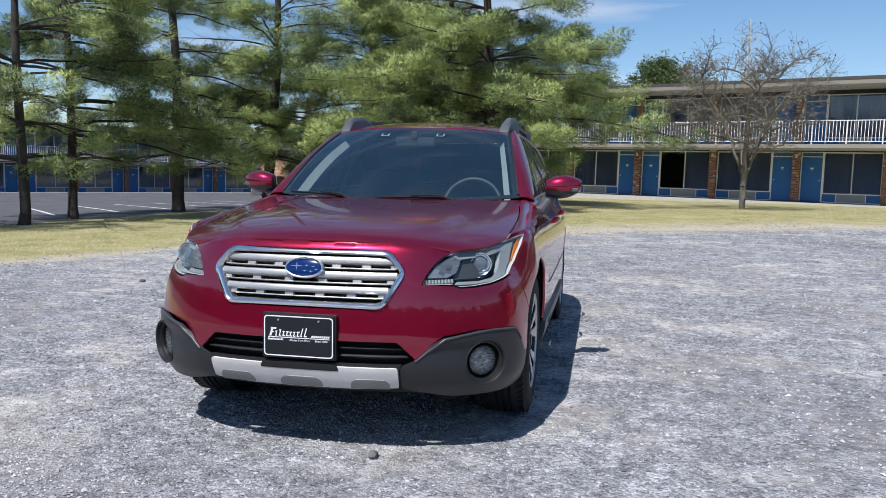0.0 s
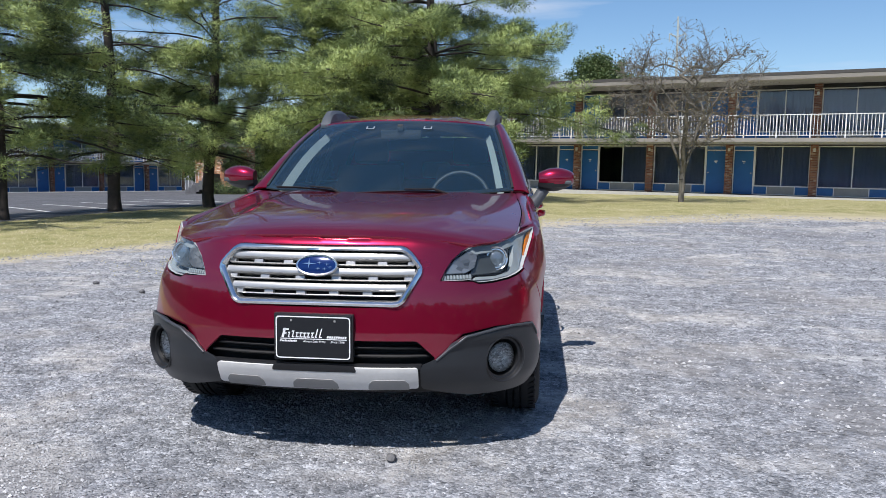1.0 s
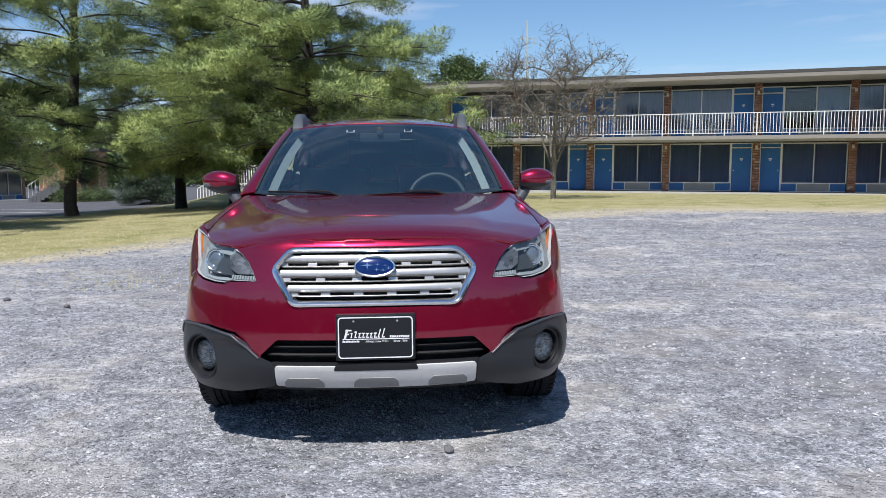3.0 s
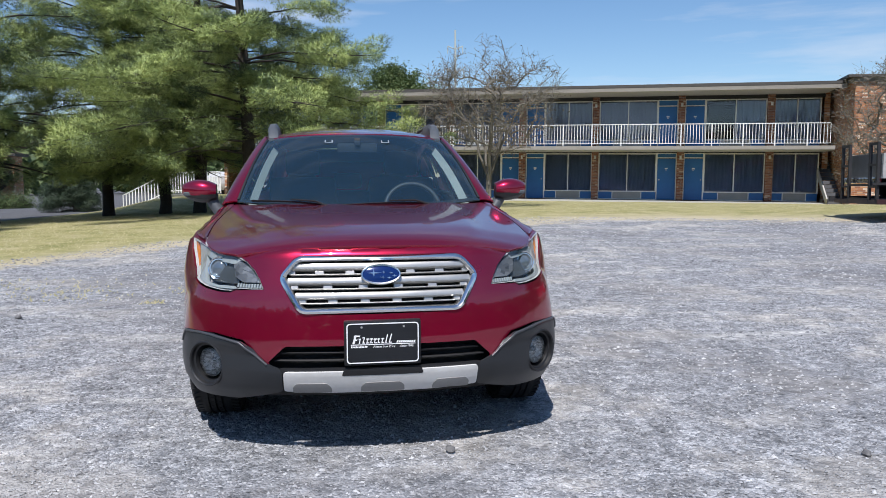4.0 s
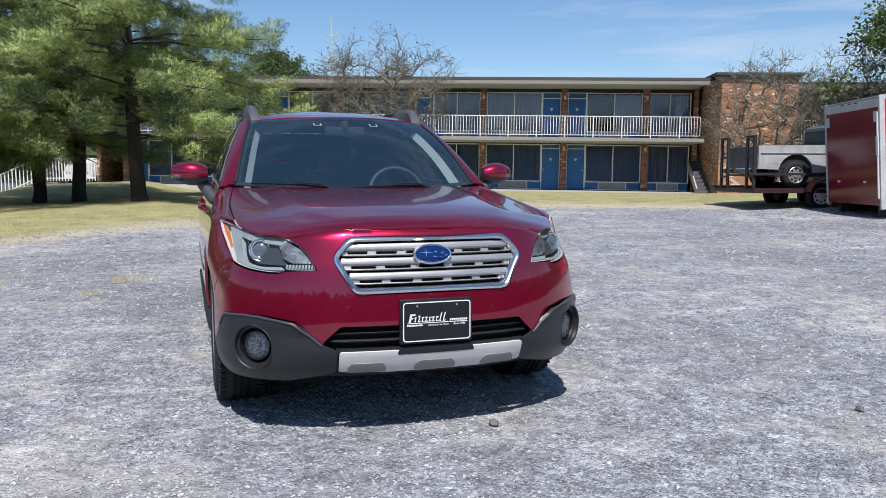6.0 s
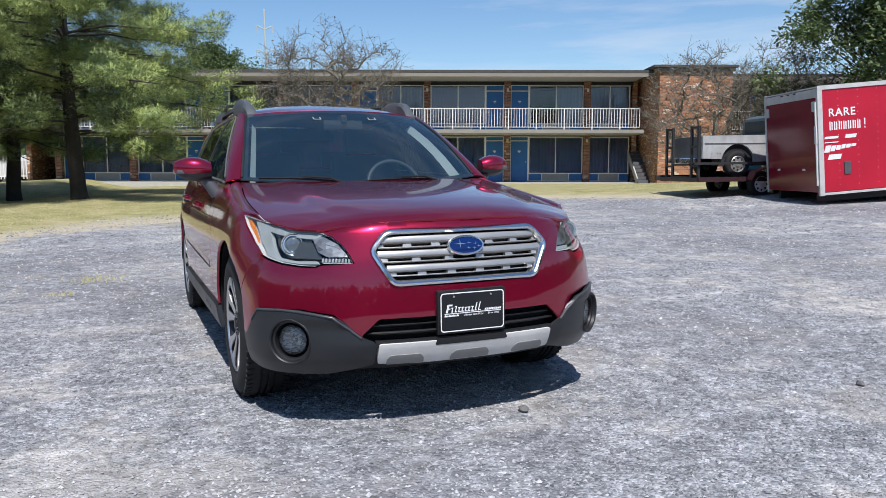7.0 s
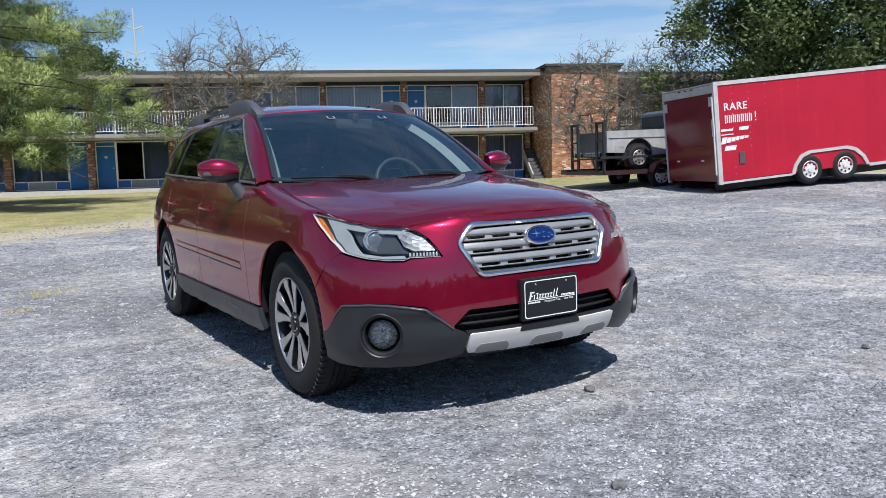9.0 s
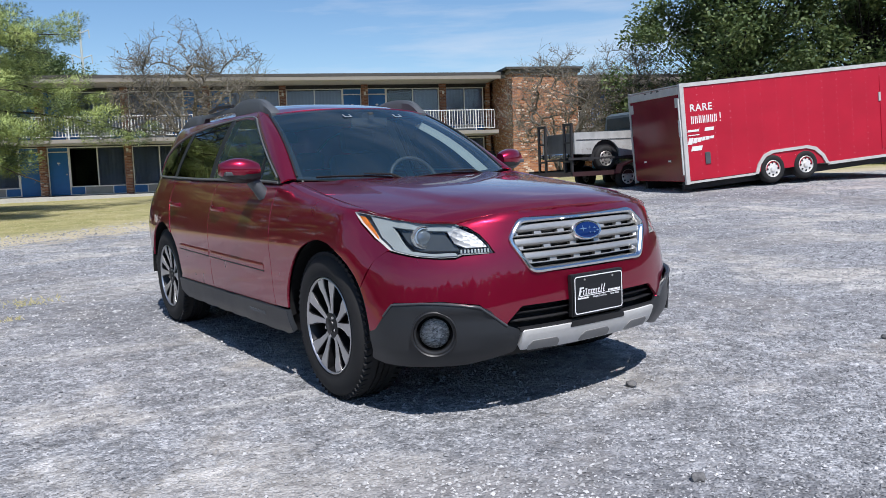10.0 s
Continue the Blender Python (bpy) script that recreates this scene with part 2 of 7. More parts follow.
paint = paint_material()
plastic_grey = plain("dark_grey_cladding", (0.017, 0.019, 0.022), 0.38, vary=0.12, bump=0.04, fine=400)
plastic_black = plain("black_plastic", (0.012, 0.012, 0.013), 0.45, vary=0.15)
rail_grey = plain("grey_rail_plastic", (0.07, 0.077, 0.085), 0.5, vary=0.1)
window_silver = plain("window_silver", (0.2, 0.21, 0.215), 0.4, 0.5, vary=0.08)
matte_black = plain("matte_black", (0.006, 0.006, 0.007), 0.8)
chrome = plain("chrome", (0.78, 0.785, 0.78), 0.16, 1.0, vary=0.03)
satin_silver = plain("satin_silver", (0.46, 0.45, 0.43), 0.36, 0.65, vary=0.08)
skid_silver = plain("skid_silver", (0.62, 0.61, 0.585), 0.5, 0.2, vary=0.08)
skid_dark = plain("skid_dark", (0.26, 0.255, 0.245), 0.55, 0.2, vary=0.1)
rubber = plain("tyre_rubber", (0.010, 0.010, 0.0105), 0.82, vary=0.3, scale=9, bump=0.15)
rim_dark = plain("rim_dark", (0.012, 0.012, 0.013), 0.35, 0.3)
rim_bright = plain("rim_machined", (0.55, 0.55, 0.56), 0.3, 0.9, vary=0.06)
car_glass = glass_material("car_glass", (0.72, 0.82, 0.85), 0.012, 1.95, 0.045)
dark_glass = glass_material("tinted_glass", (0.14, 0.16, 0.15), 0.015, 1.7)
lens_glass = glass_material("lens_glass", (0.95, 0.97, 0.97), 0.02, 1.55)
drl_white = plain("daytime_lamp", (0.27, 0.305, 0.32), 0.22, vary=0.08, scale=25)
amber = plain("amber_lens", (0.52, 0.15, 0.015), 0.2, vary=0.35, scale=40)
emblem_blue = plain("emblem_blue", (0.006, 0.024, 0.115), 0.12, 0.2, vary=0.1)
plate_black = plain("plate_black", (0.008, 0.009, 0.011), 0.4)
print_white = plain("print_white", (0.8, 0.8, 0.8), 0.5, vary=0.05)
cabin_dark = plain("cabin_dark", (0.035, 0.037, 0.04), 0.8, vary=0.2)
cabin_trim = plain("cabin_trim", (0.55, 0.58, 0.56), 0.7, vary=0.08)
seat_cloth = plain("seat_cloth", (0.03, 0.031, 0.034), 0.85, vary=0.2, fine=300, bump=0.1)


def facet_material(name="reflector_facets", scale=38.0, metal=0.85, top=0.55):
    """Chrome-plated reflector of small dished facets, reflections painted as light and dark greys."""
    k = Mat(name, 0.4, metal)
    v = k.node("ShaderNodeTexVoronoi", Scale=scale)
    k.link(k.coords("Object", (1, 1, 1.6)), v.inputs["Vector"])
    k.color(k.ramp(v.outputs["Color"], [(0.1, (0.16, 0.165, 0.17)), (0.9, (top, top * 1.01, top * 1.02))]))
    k.bump(v.outputs["Distance"], 0.2, 0.006)
    return k.m


def curve1(keys):
    """A smooth monotone curve through (x, y) keys."""
    xs = np.array([k[0] for k in keys], float)
    ys = np.array([k[1] for k in keys], float)
    h = np.diff(xs)
    d = np.diff(ys) / h
    m = np.zeros_like(xs)
    m[0], m[-1] = d[0], d[-1]
    for i in range(1, len(xs) - 1):
        m[i] = 0 if d[i - 1] * d[i] <= 0 else 2 * d[i - 1] * d[i] / (d[i - 1] + d[i])

    def f(x):
        x = min(max(x, xs[0]), xs[-1])
        i = int(min(max(np.searchsorted(xs, x) - 1, 0), len(h) - 1))
        t = (x - xs[i]) / h[i]
        return float(ys[i] * (2 * t**3 - 3 * t**2 + 1) + h[i] * m[i] * (t**3 - 2 * t**2 + t) + ys[i + 1] * (3 * t**2 - 2 * t**3) + h[i] * m[i + 1] * (t**3 - t**2))
    return f


# outline of the body in plan, from the nose round the corner to the tail
OUTLINE = [(0, -0.932), (0.22, -0.922), (0.41, -0.893), (0.57, -0.836), (0.70, -0.748), (0.80, -0.645), (0.858, -0.548), (0.886, -0.43), (0.900, -0.28), (0.906, -0.05),
           (0.908, 0.6), (0.911, 1.5), (0.908, 2.4), (0.898, 2.9), (0.858, 3.3), (0.76, 3.6), (0.61, 3.77), (0.34, 3.855), (0, 3.872)]


def dense(points, n=24):
    p = [Vector((*q, 0)) for q in points]
    p = [Vector((-p[1].x, p[1].y, 0))] + p + [Vector((-p[-2].x, p[-2].y, 0))]
    out = []
    for i in range(1, len(p) - 2):
        for k in range(n):
            t = k / n
            a, b, c, d = p[i - 1], p[i], p[i + 1], p[i + 2]
            out.append(0.5 * ((2 * b) + (c - a) * t + (2 * a - 5 * b + 4 * c - d) * t * t + (3 * b - a - 3 * c + d) * t**3))
    out.append(p[-2])
    return out


_pl = dense(OUTLINE)
PX, PY = np.array([v.x for v in _pl]), np.array([v.y for v in _pl])
PS = np.concatenate([[0], np.cumsum(np.hypot(np.diff(PX), np.diff(PY)))])
TX, TY = np.gradient(PX, PS), np.gradient(PY, PS)
TX[0], TY[0] = 1, 0
TX = np.convolve(np.pad(TX, 6, "edge"), np.ones(13) / 13, "valid")
TY = np.convolve(np.pad(TY, 6, "edge"), np.ones(13) / 13, "valid")
PROF_F = curve1([(0.18, -0.15), (0.28, -0.06), (0.34, -0.02), (0.40, 0.0), (0.48, -0.003), (0.56, -0.010), (0.64, -0.020), (0.71, -0.033), (0.79, -0.056), (0.87, -0.084), (0.92, -0.11)])
PROF_C = curve1([(0.18, -0.11), (0.26, -0.045), (0.34, -0.008), (0.42, 0.0), (0.50, -0.007), (0.56, -0.015), (0.62, -0.024), (0.68, -0.036), (0.735, -0.058), (0.82, -0.098), (0.88, -0.124), (0.94, -0.16)])
PROF_S = curve1([(0.16, -0.08), (0.24, -0.035), (0.38, -0.012), (0.50, -0.002), (0.62, 0.0), (0.73, 0.004), (0.80, -0.004), (0.90, -0.026), (1.0, -0.064), (1.07, -0.098),
                 (1.2, -0.146), (1.35, -0.214), (1.445, -0.266), (1.5, -0.308), (1.56, -0.4)])
PROF_R = curve1([(0.16, -0.16), (0.35, -0.03), (0.5, 0.0), (0.7, -0.02), (0.95, -0.06), (1.1, -0.14), (1.3, -0.26), (1.45, -0.4), (1.56, -0.55)])
S_OF_Y = lambda y: float(np.interp(y, PY, PS))
S_C0, S_C1, S_S0, S_S1, S_R0, S_R1 = 0.40, 0.86, 1.02, 1.36, S_OF_Y(3.25), S_OF_Y(3.7)


def off(s, z):
    if s < S_C1:
        w = smoothstep(S_C0, S_C1, s)
        return PROF_F(z) * (1 - w) + PROF_C(z) * w
    if s < S_R0:
        w = smoothstep(S_S0, S_S1, s)
        return PROF_C(z) * (1 - w) + PROF_S(z) * w
    w = smoothstep(S_R0, S_R1, s)
    return PROF_S(z) * (1 - w) + PROF_R(z) * w


def skin(s, z, extra=0.0):
    """A point of the body's skin: s metres round the outline from the nose (negative: the other side), z up."""
    a = abs(s)
    tx, ty = float(np.interp(a, PS, TX)), float(np.interp(a, PS, TY))
    n = math.hypot(tx, ty)
    o = off(a, z) + extra
    x = float(np.interp(a, PS, PX)) + o * ty / n
    y = float(np.interp(a, PS, PY)) - o * tx / n
    return Vector((x if s >= 0 else -x, y, z))


def skin_normal(s, z, fn):
    e = 0.008
    d1 = fn(s + e, z) - fn(s - e, z)
    d2 = fn(s, z + e) - fn(s, z - e)
    return d1.cross(d2).normalized()


def sx(x, z):
    """s where the front skin at height z has that x."""
    lo, hi = 0.0, 1.35
    for _ in range(30):
        mid = (lo + hi) / 2
        lo, hi = (mid, hi) if skin(mid, z).x < x else (lo, mid)
    return lo


def sy(y, z=0.6):
    lo, hi = 0.0, float(PS[-1])
    for _ in range(34):
        mid = (lo + hi) / 2
        lo, hi = (mid, hi) if skin(mid, z).y < y else (lo, mid)
    return lo


def fx(*pts):
    return [(sx(x, z), z) for x, z in pts]


def fy(*pts):
    return [(sy(y, z), z) for y, z in pts]


def inside(poly, x, y):
    c = False
    j = len(poly) - 1
    for i in range(len(poly)):
        xi, yi = poly[i]
        xj, yj = poly[j]
        if (yi > y) != (yj > y) and x < (xj - xi) * (y - yi) / (yj - yi) + xi:
            c = not c
        j = i
    return c


def densify(poly, step):
    out = []
    for (a, b), (c, d) in zip(poly, poly[1:] + poly[:1]):
        n = max(1, int(math.hypot(c - a, d - b) / step))
        out += [(a + (c - a) * k / n, b + (d - b) * k / n) for k in range(n)]
    return out


def rounded(poly, r=0.02, n=4):
    """The polygon with its corners cut to arcs."""
    out = []
    for i, p in enumerate(poly):
        a, b, c = Vector(poly[i - 1]), Vector(p), Vector(poly[(i + 1) % len(poly)])
        u, v = (a - b), (c - b)
        q = min(r, u.length * 0.45, v.length * 0.45)
        u, v = b + u.normalized() * q, b + v.normalized() * q
        for k in range(n + 1):
            t = k / n
            w = u * (1 - t)**2 + b * 2 * t * (1 - t) + v * t * t
            out.append((w.x, w.y))
    return out


def grow(poly, d):
    """The polygon moved outwards by d (inwards if negative)."""
    area = sum(a[0] * b[1] - b[0] * a[1] for a, b in zip(poly, poly[1:] + poly[:1]))
    sg = 1 if area > 0 else -1
    out = []
    for i, p in enumerate(poly):
        a, b, c = Vector(poly[i - 1]), Vector(p), Vector(poly[(i + 1) % len(poly)])
        n1 = Vector(((b - a).y, -(b - a).x)).normalized()
        n2 = Vector(((c - b).y, -(c - b).x)).normalized()
        m = (n1 + n2)
        m = m / max(0.35, m.length_squared / 2) if m.length > 1e-6 else n1
        out.append((b.x + sg * d * m.x, b.y + sg * d * m.y))
    return out


def panel(poly, holes=(), step=0.03, fn=skin, extra=0.0, rim=0.014, flip=False, crown=0.0):
    """A curved sheet over the polygon in (s, z), with its edges turned in by rim. Returns verts, normals, faces."""
    from mathutils.geometry import delaunay_2d_cdt
    f = (lambda s, z: fn(s, z, extra)) if extra else fn
    loops = [densify(poly, step)] + [densify(h, step) for h in holes]
    pts, edges = [], []
    for lp in loops:
        k = len(pts)
        pts += lp
        edges += [(k + i, k + (i + 1) % len(lp)) for i in range(len(lp))]
    xs, zs = [p[0] for p in loops[0]], [p[1] for p in loops[0]]
    border = np.array(pts)
    ni, nj = int((max(xs) - min(xs)) / step) + 1, int((max(zs) - min(zs)) / step) + 1
    for i in range(ni + 1):
        for j in range(nj + 1):
            x, z = min(xs) + (i + 0.5 * (j % 2)) * step, min(zs) + j * step
            if inside(loops[0], x, z) and not any(inside(h, x, z) for h in loops[1:]) and np.min(np.hypot(border[:, 0] - x, border[:, 1] - z)) > step * 0.55:
                pts.append((x, z))
    v2, _, tris, *_ = delaunay_2d_cdt([Vector(p) for p in pts], edges, [], 0, 1e-5)
    keep = []
    for t in tris:
        cx, cz = sum(v2[i].x for i in t) / 3, sum(v2[i].y for i in t) / 3
        if inside(loops[0], cx, cz) and not any(inside(h, cx, cz) for h in loops[1:]):
            keep.append(tuple(t))
    verts = [f(p.x, p.y) for p in v2]
    norms = [skin_normal(p.x, p.y, f) for p in v2]
    faces = []
    count = {}
    for t in keep:
        n = (verts[t[1]] - verts[t[0]]).cross(verts[t[2]] - verts[t[0]])
        t = t if n.dot(norms[t[0]]) > 0 else t[::-1]
        faces.append(t)
        for a, b in zip(t, t[1:] + t[:1]):
            count[(a, b)] = count.get((a, b), 0) + 1
    if rim:
        for (a, b) in list(count):
            if (b, a) not in count:
                k = len(verts)
                na, nb = norms[a], norms[b]
                side = (verts[b] - verts[a]).cross(na).normalized()
                verts += [verts[a], verts[b], verts[b] - nb * rim, verts[a] - na * rim]
                norms += [(side + na * 0.6).normalized(), (side + nb * 0.6).normalized(), side, side]
                faces.append((k + 1, k, k + 3, k + 2))
    return verts, norms, faces


def mirrored(data):
    v, n, f = data
    return [Vector((-p.x, p.y, p.z)) for p in v], [Vector((-p.x, p.y, p.z)) for p in n], [tuple(reversed(t)) for t in f]


def joined(*datas):
    V, N, F = [], [], []
    for v, n, f in datas:
        k = len(V)
        V += v
        N += n
        F += [tuple(i + k for i in t) for t in f]
    return V, N, F


def sheet(name, data, material, parent, label=""):
    v, n, f = data
    me = bpy.data.meshes.new(name)
    me.from_pydata([tuple(p) for p in v], [], f)
    me.materials.append(material)
    me.polygons.foreach_set("use_smooth", [True] * len(me.polygons))
    me.normals_split_custom_set_from_vertices([tuple(p) for p in n])
    ob = new(name, me)
    ob.parent = parent
    return tagged(ob, label)


def patch(fn, nu, nv, flip=False):
    """A grid sheet of fn(u, v), u and v from 0 to 1."""
    V, N, F = [], [], []
    e = 1e-3
    for j in range(nv + 1):
        for i in range(nu + 1):
            u, v = i / nu, j / nv
            V.append(fn(u, v))
            a, b = min(u + e, 1), max(u - e, 0)
            c, d = min(v + e, 1), max(v - e, 0)
            n = (fn(a, v) - fn(b, v)).cross(fn(u, c) - fn(u, d))
            N.append((-n if flip else n).normalized())
    w = nu + 1
    for j in range(nv):
        for i in range(nu):
            q = (j * w + i, j * w + i + 1, (j + 1) * w + i + 1, (j + 1) * w + i)
            F.append(q[::-1] if flip else q)
    return V, N, F


def rimmed(data, depth=0.014):
    """Turns the open edges of a sheet in."""
    v, n, f = list(data[0]), list(data[1]), list(data[2])
    count = {}
    for t in f:
        for a, b in zip(t, t[1:] + t[:1]):
            count[(a, b)] = 1
    for (a, b) in list(count):
        if (b, a) not in count:
            k = len(v)
            side = (v[b] - v[a]).cross(n[a]).normalized()
            v += [v[a], v[b], v[b] - n[b] * depth, v[a] - n[a] * depth]
            n += [(side + n[a] * 0.6).normalized(), (side + n[b] * 0.6).normalized(), side, side]
            f.append((k + 1, k, k + 3, k + 2))
    return v, n, f


def sweep(fn, n, profile, caps=True):
    """A bar along fn(t) -> (point, outward, up) with a closed profile of (outward, up) pairs."""
    bm = bmesh.new()
    rings = []
    for i in range(n + 1):
        p, o, u = fn(i / n)
        rings.append([bm.verts.new(p + o * a + u * b) for a, b in profile])
    m = len(profile)
    for a, b in zip(rings, rings[1:]):
        for k in range(m):
            bm.faces.new((a[k], a[(k + 1) % m], b[(k + 1) % m], b[k]))
    if caps:
        bm.faces.new(rings[0][::-1])
        bm.faces.new(rings[-1])
    bmesh.ops.recalc_face_normals(bm, faces=bm.faces)
    return bm


def build_car():
    car = thing("car", "dark metallic red station wagon with grey cladding, parked on gravel", "car")
    car.matrix_world = CAR
    arch = lambda yc, r, a0, a1, n=14: [(sy(yc + r * math.cos(math.radians(a)), 0.6), 0.355 + r * math.sin(math.radians(a))) for a in np.linspace(a0, a1, n)]
    AR = 0.428

    # top edge of fender and bumper
    ztop_keys = [(0, 0.905), (sx(0.35, 0.9), 0.902), (sx(0.50, 0.88), 0.885), (sx(0.60, 0.865), 0.866), (sx(0.70, 0.87), 0.876), (sx(0.78, 0.9), 0.897), (sy(-0.34, 0.9), 0.914),
                 (sy(0, 0.95), 0.957), (sy(0.3, 1.0), 1.0), (sy(0.58, 1.04), 1.048), (sy(1.0, 1.06), 1.066), (sy(2.0, 1.08), 1.088), (sy(3.3, 1.1), 1.13)]
    ztop = curve1(ztop_keys)
    R = 0.028

    def skin_top(s, z, extra=0.0):
        """The skin, rounded over towards its top edge."""
        q = ztop(abs(s)) - z
        if q < R:
            q = max(q, 0.0)
            extra = extra - (R - math.sqrt(max(0, R * R - (R - q)**2)))
        return skin(s, z, extra)

    # headlight outline
    hl_upper = fx((0.488, 0.728), (0.500, 0.768), (0.524, 0.808), (0.558, 0.84)) + [(s, ztop(s) - 0.004) for s in np.linspace(sx(0.605, 0.865), sy(-0.275, 0.92), 7)]
    hl_lower = fy((-0.325, 0.868), (-0.405, 0.80), (-0.49, 0.752)) + fx((0.745, 0.724), (0.68, 0.716), (0.63, 0.716), (0.605, 0.727))
    headlight = hl_upper + hl_lower
    grille = [(-sx(0.425, 0.783), 0.783), (-sx(0.34, 0.63), 0.63), (sx(0.34, 0.63), 0.63), (sx(0.425, 0.783), 0.783), (sx(0.35, 0.868), 0.868), (-sx(0.35, 0.868), 0.868)]
    grille = rounded(grille, 0.035, 4)
    intake_r = fx((0.445, 0.4), (0.475, 0.43), (0.40, 0.5))
    intake = rounded([(-intake_r[2][0], 0.5), (-intake_r[1][0], 0.43), (-intake_r[0][0], 0.4)] + intake_r, 0.012, 3)

    # seam between bumper and fender, and the cladding's edge
    seam = fy((-0.495, 0.752), (-0.44, 0.715), (-0.387, 0.64))
    a_up = arch(0, AR, 100, 180 - 0)
    bumper_arch = [(sy(0 - math.sqrt(AR**2 - (z - 0.355)**2), 0.6), z) for z in np.linspace(0.582, 0.40, 6)]
    seam_end = bumper_arch[0]
    clad_top = fy((-0.47, 0.412), (-0.565, 0.535)) + fx((0.70, 0.541), (0.575, 0.522), (0.47, 0.425), (0.425, 0.405))
    half = [(s, ztop(s)) for s in np.linspace(0, hl_upper[4][0] - 0.004, 9)] + [(s, z + 0.003) for s, z in hl_upper[:4][::-1]]
    half[-1] = (half[-1][0] - 0.006, half[-1][1])
    under = [(s, z - 0.004) for s, z in hl_lower[2:][::-1]]
    half = half + under + [seam[1], (seam_end[0] - 0.0, 0.58)] + bumper_arch + clad_top + [(sx(0.41, 0.4), 0.395)]
    poly = half + [(-s, z) for s, z in half[1:][::-1]]
    bumper = sheet("bumper_cover", panel(poly, [grow(grille, 0.002), intake], 0.02, skin_top), paint, car, "glossy dark red bumper cover")

    # corner cladding with the fog lamps
    def clad_skin(s, z, extra=0.0):
        b = 0.008 + 0.018 * smoothstep(0.465, 0.505, z) * (1 - 0.6 * smoothstep(0.522, 0.545, z)) - 0.006 * smoothstep(0.33, 0.25, z)
        b *= smoothstep(sx(0.41, 0.4), sx(0.5, 0.4), abs(s)) * 0.8 + 0.2
        b *= 1 - 0.75 * smoothstep(sx(0.66, 0.5), sx(0.81, 0.5), abs(s))
        return skin(s, z, extra + b)
    fog_c = (sx(0.735, 0.405), 0.405)
    ring = lambda r, n=28, c=fog_c: [(c[0] + 1.02 * r * math.cos(2 * math.pi * k / n), c[1] + r * math.sin(2 * math.pi * k / n)) for k in range(n)]
    clad = bumper_arch[-1:] + clad_top + [(sx(0.413, 0.39), 0.392)] + fx((0.413, 0.30), (0.5, 0.278), (0.6, 0.256)) + fy((-0.60, 0.25), (-0.46, 0.252), (-0.39, 0.27)) + \
        [(sy(-math.sqrt(AR**2 - (z - 0.355)**2), 0.6), z) for z in (0.31, 0.36)]
    clad = rounded(clad, 0.016, 3)
    for side in (1, -1):
        data = panel(clad, [ring(0.092)], 0.022, clad_skin)
        data = data if side > 0 else mirrored(data)
        cl = sheet("corner_cladding", data, plastic_grey, car, "matte dark grey plastic corner cladding")
        # rounded ridge along the cladding's upper edge, its highlight painted in lighter grey
        ridge = fy((-0.52, 0.475), (-0.562, 0.527)) + fx((0.76, 0.535), (0.70, 0.533), (0.64, 0.526), (0.578, 0.514), (0.52, 0.463), (0.475, 0.424))
        pts_ = [clad_skin(s_, z_, 0.0005) for s_, z_ in densify(ridge, 0.03)[:int(sum(math.hypot(b_[0] - a_[0], b_[1] - a_[1]) for a_, b_ in zip(ridge, ridge[1:])) / 0.034)]]
        bmr = bmesh.new()
        tube(bmr, [Vector((p_.x * side, p_.y, p_.z)) for p_ in pts_], 0.0055, 8)
        part("cladding_ridge", bmr, plain("ridge_highlight", (0.05, 0.053, 0.058), 0.32, vary=0.1), cl, smooth=60)
        # fog lamp: stepped bezel, reflector bowl and lens
        c = skin(fog_c[0], fog_c[1], 0.007)
        n = skin_normal(fog_c[0], fog_c[1], skin)
        n = (n + Vector((-0.05, -0.12, 0.0))).normalized()
        m = Matrix.Translation(Vector((c.x * side, c.y, c.z))) @ Vector((n.x * side, n.y, n.z)).to_track_quat("Z", "Y").to_matrix().to_4x4()

        def lathe(prof, seg=36):
            bm = bmesh.new()
            rings = [[bm.verts.new(m @ Vector((r * math.cos(2 * math.pi * k / seg), r * math.sin(2 * math.pi * k / seg), h))) for k in range(seg)] for r, h in prof]
            for a, b in zip(rings, rings[1:]):
                for k in range(seg):
                    bm.faces.new((a[k], a[(k + 1) % seg], b[(k + 1) % seg], b[k]))
            bm.faces.new(rings[-1])
            bmesh.ops.recalc_face_normals(bm, faces=bm.faces)
            return bm
        fog = part("fog_lamp", lathe([(0.100, -0.03), (0.099, 0.003), (0.094, 0.006), (0.089, 0.002), (0.086, -0.012), (0.078, -0.015), (0.073, -0.04), (0.066, -0.052), (0.0001, -0.058)]), plastic_black, car, "round fog lamp in a stepped black bezel", smooth=35)
        part("reflector", lathe([(0.0635, -0.026), (0.055, -0.038), (0.034, -0.05), (0.014, -0.048), (0.010, -0.034), (0.0001, -0.031)]), facet_material("lamp_bowl", 110.0, 0.35, 0.7), fog, "chrome reflector bowl", smooth=40)
        part("lens", lathe([(0.0655, -0.028), (0.063, -0.019), (0.05, -0.0145), (0.0001, -0.012)]), lens_glass, fog, "clear round lens", smooth=60)

    # lower intake and skid plate
    sheet("lower_intake", panel(grow(intake, 0.02), [], 0.04, skin, -0.075, 0.0), matte_black, car, "black lower air intake")
    for z in (0.435, 0.468):
        ex = sx(0.455 - (z - 0.43) * 0.9, z)
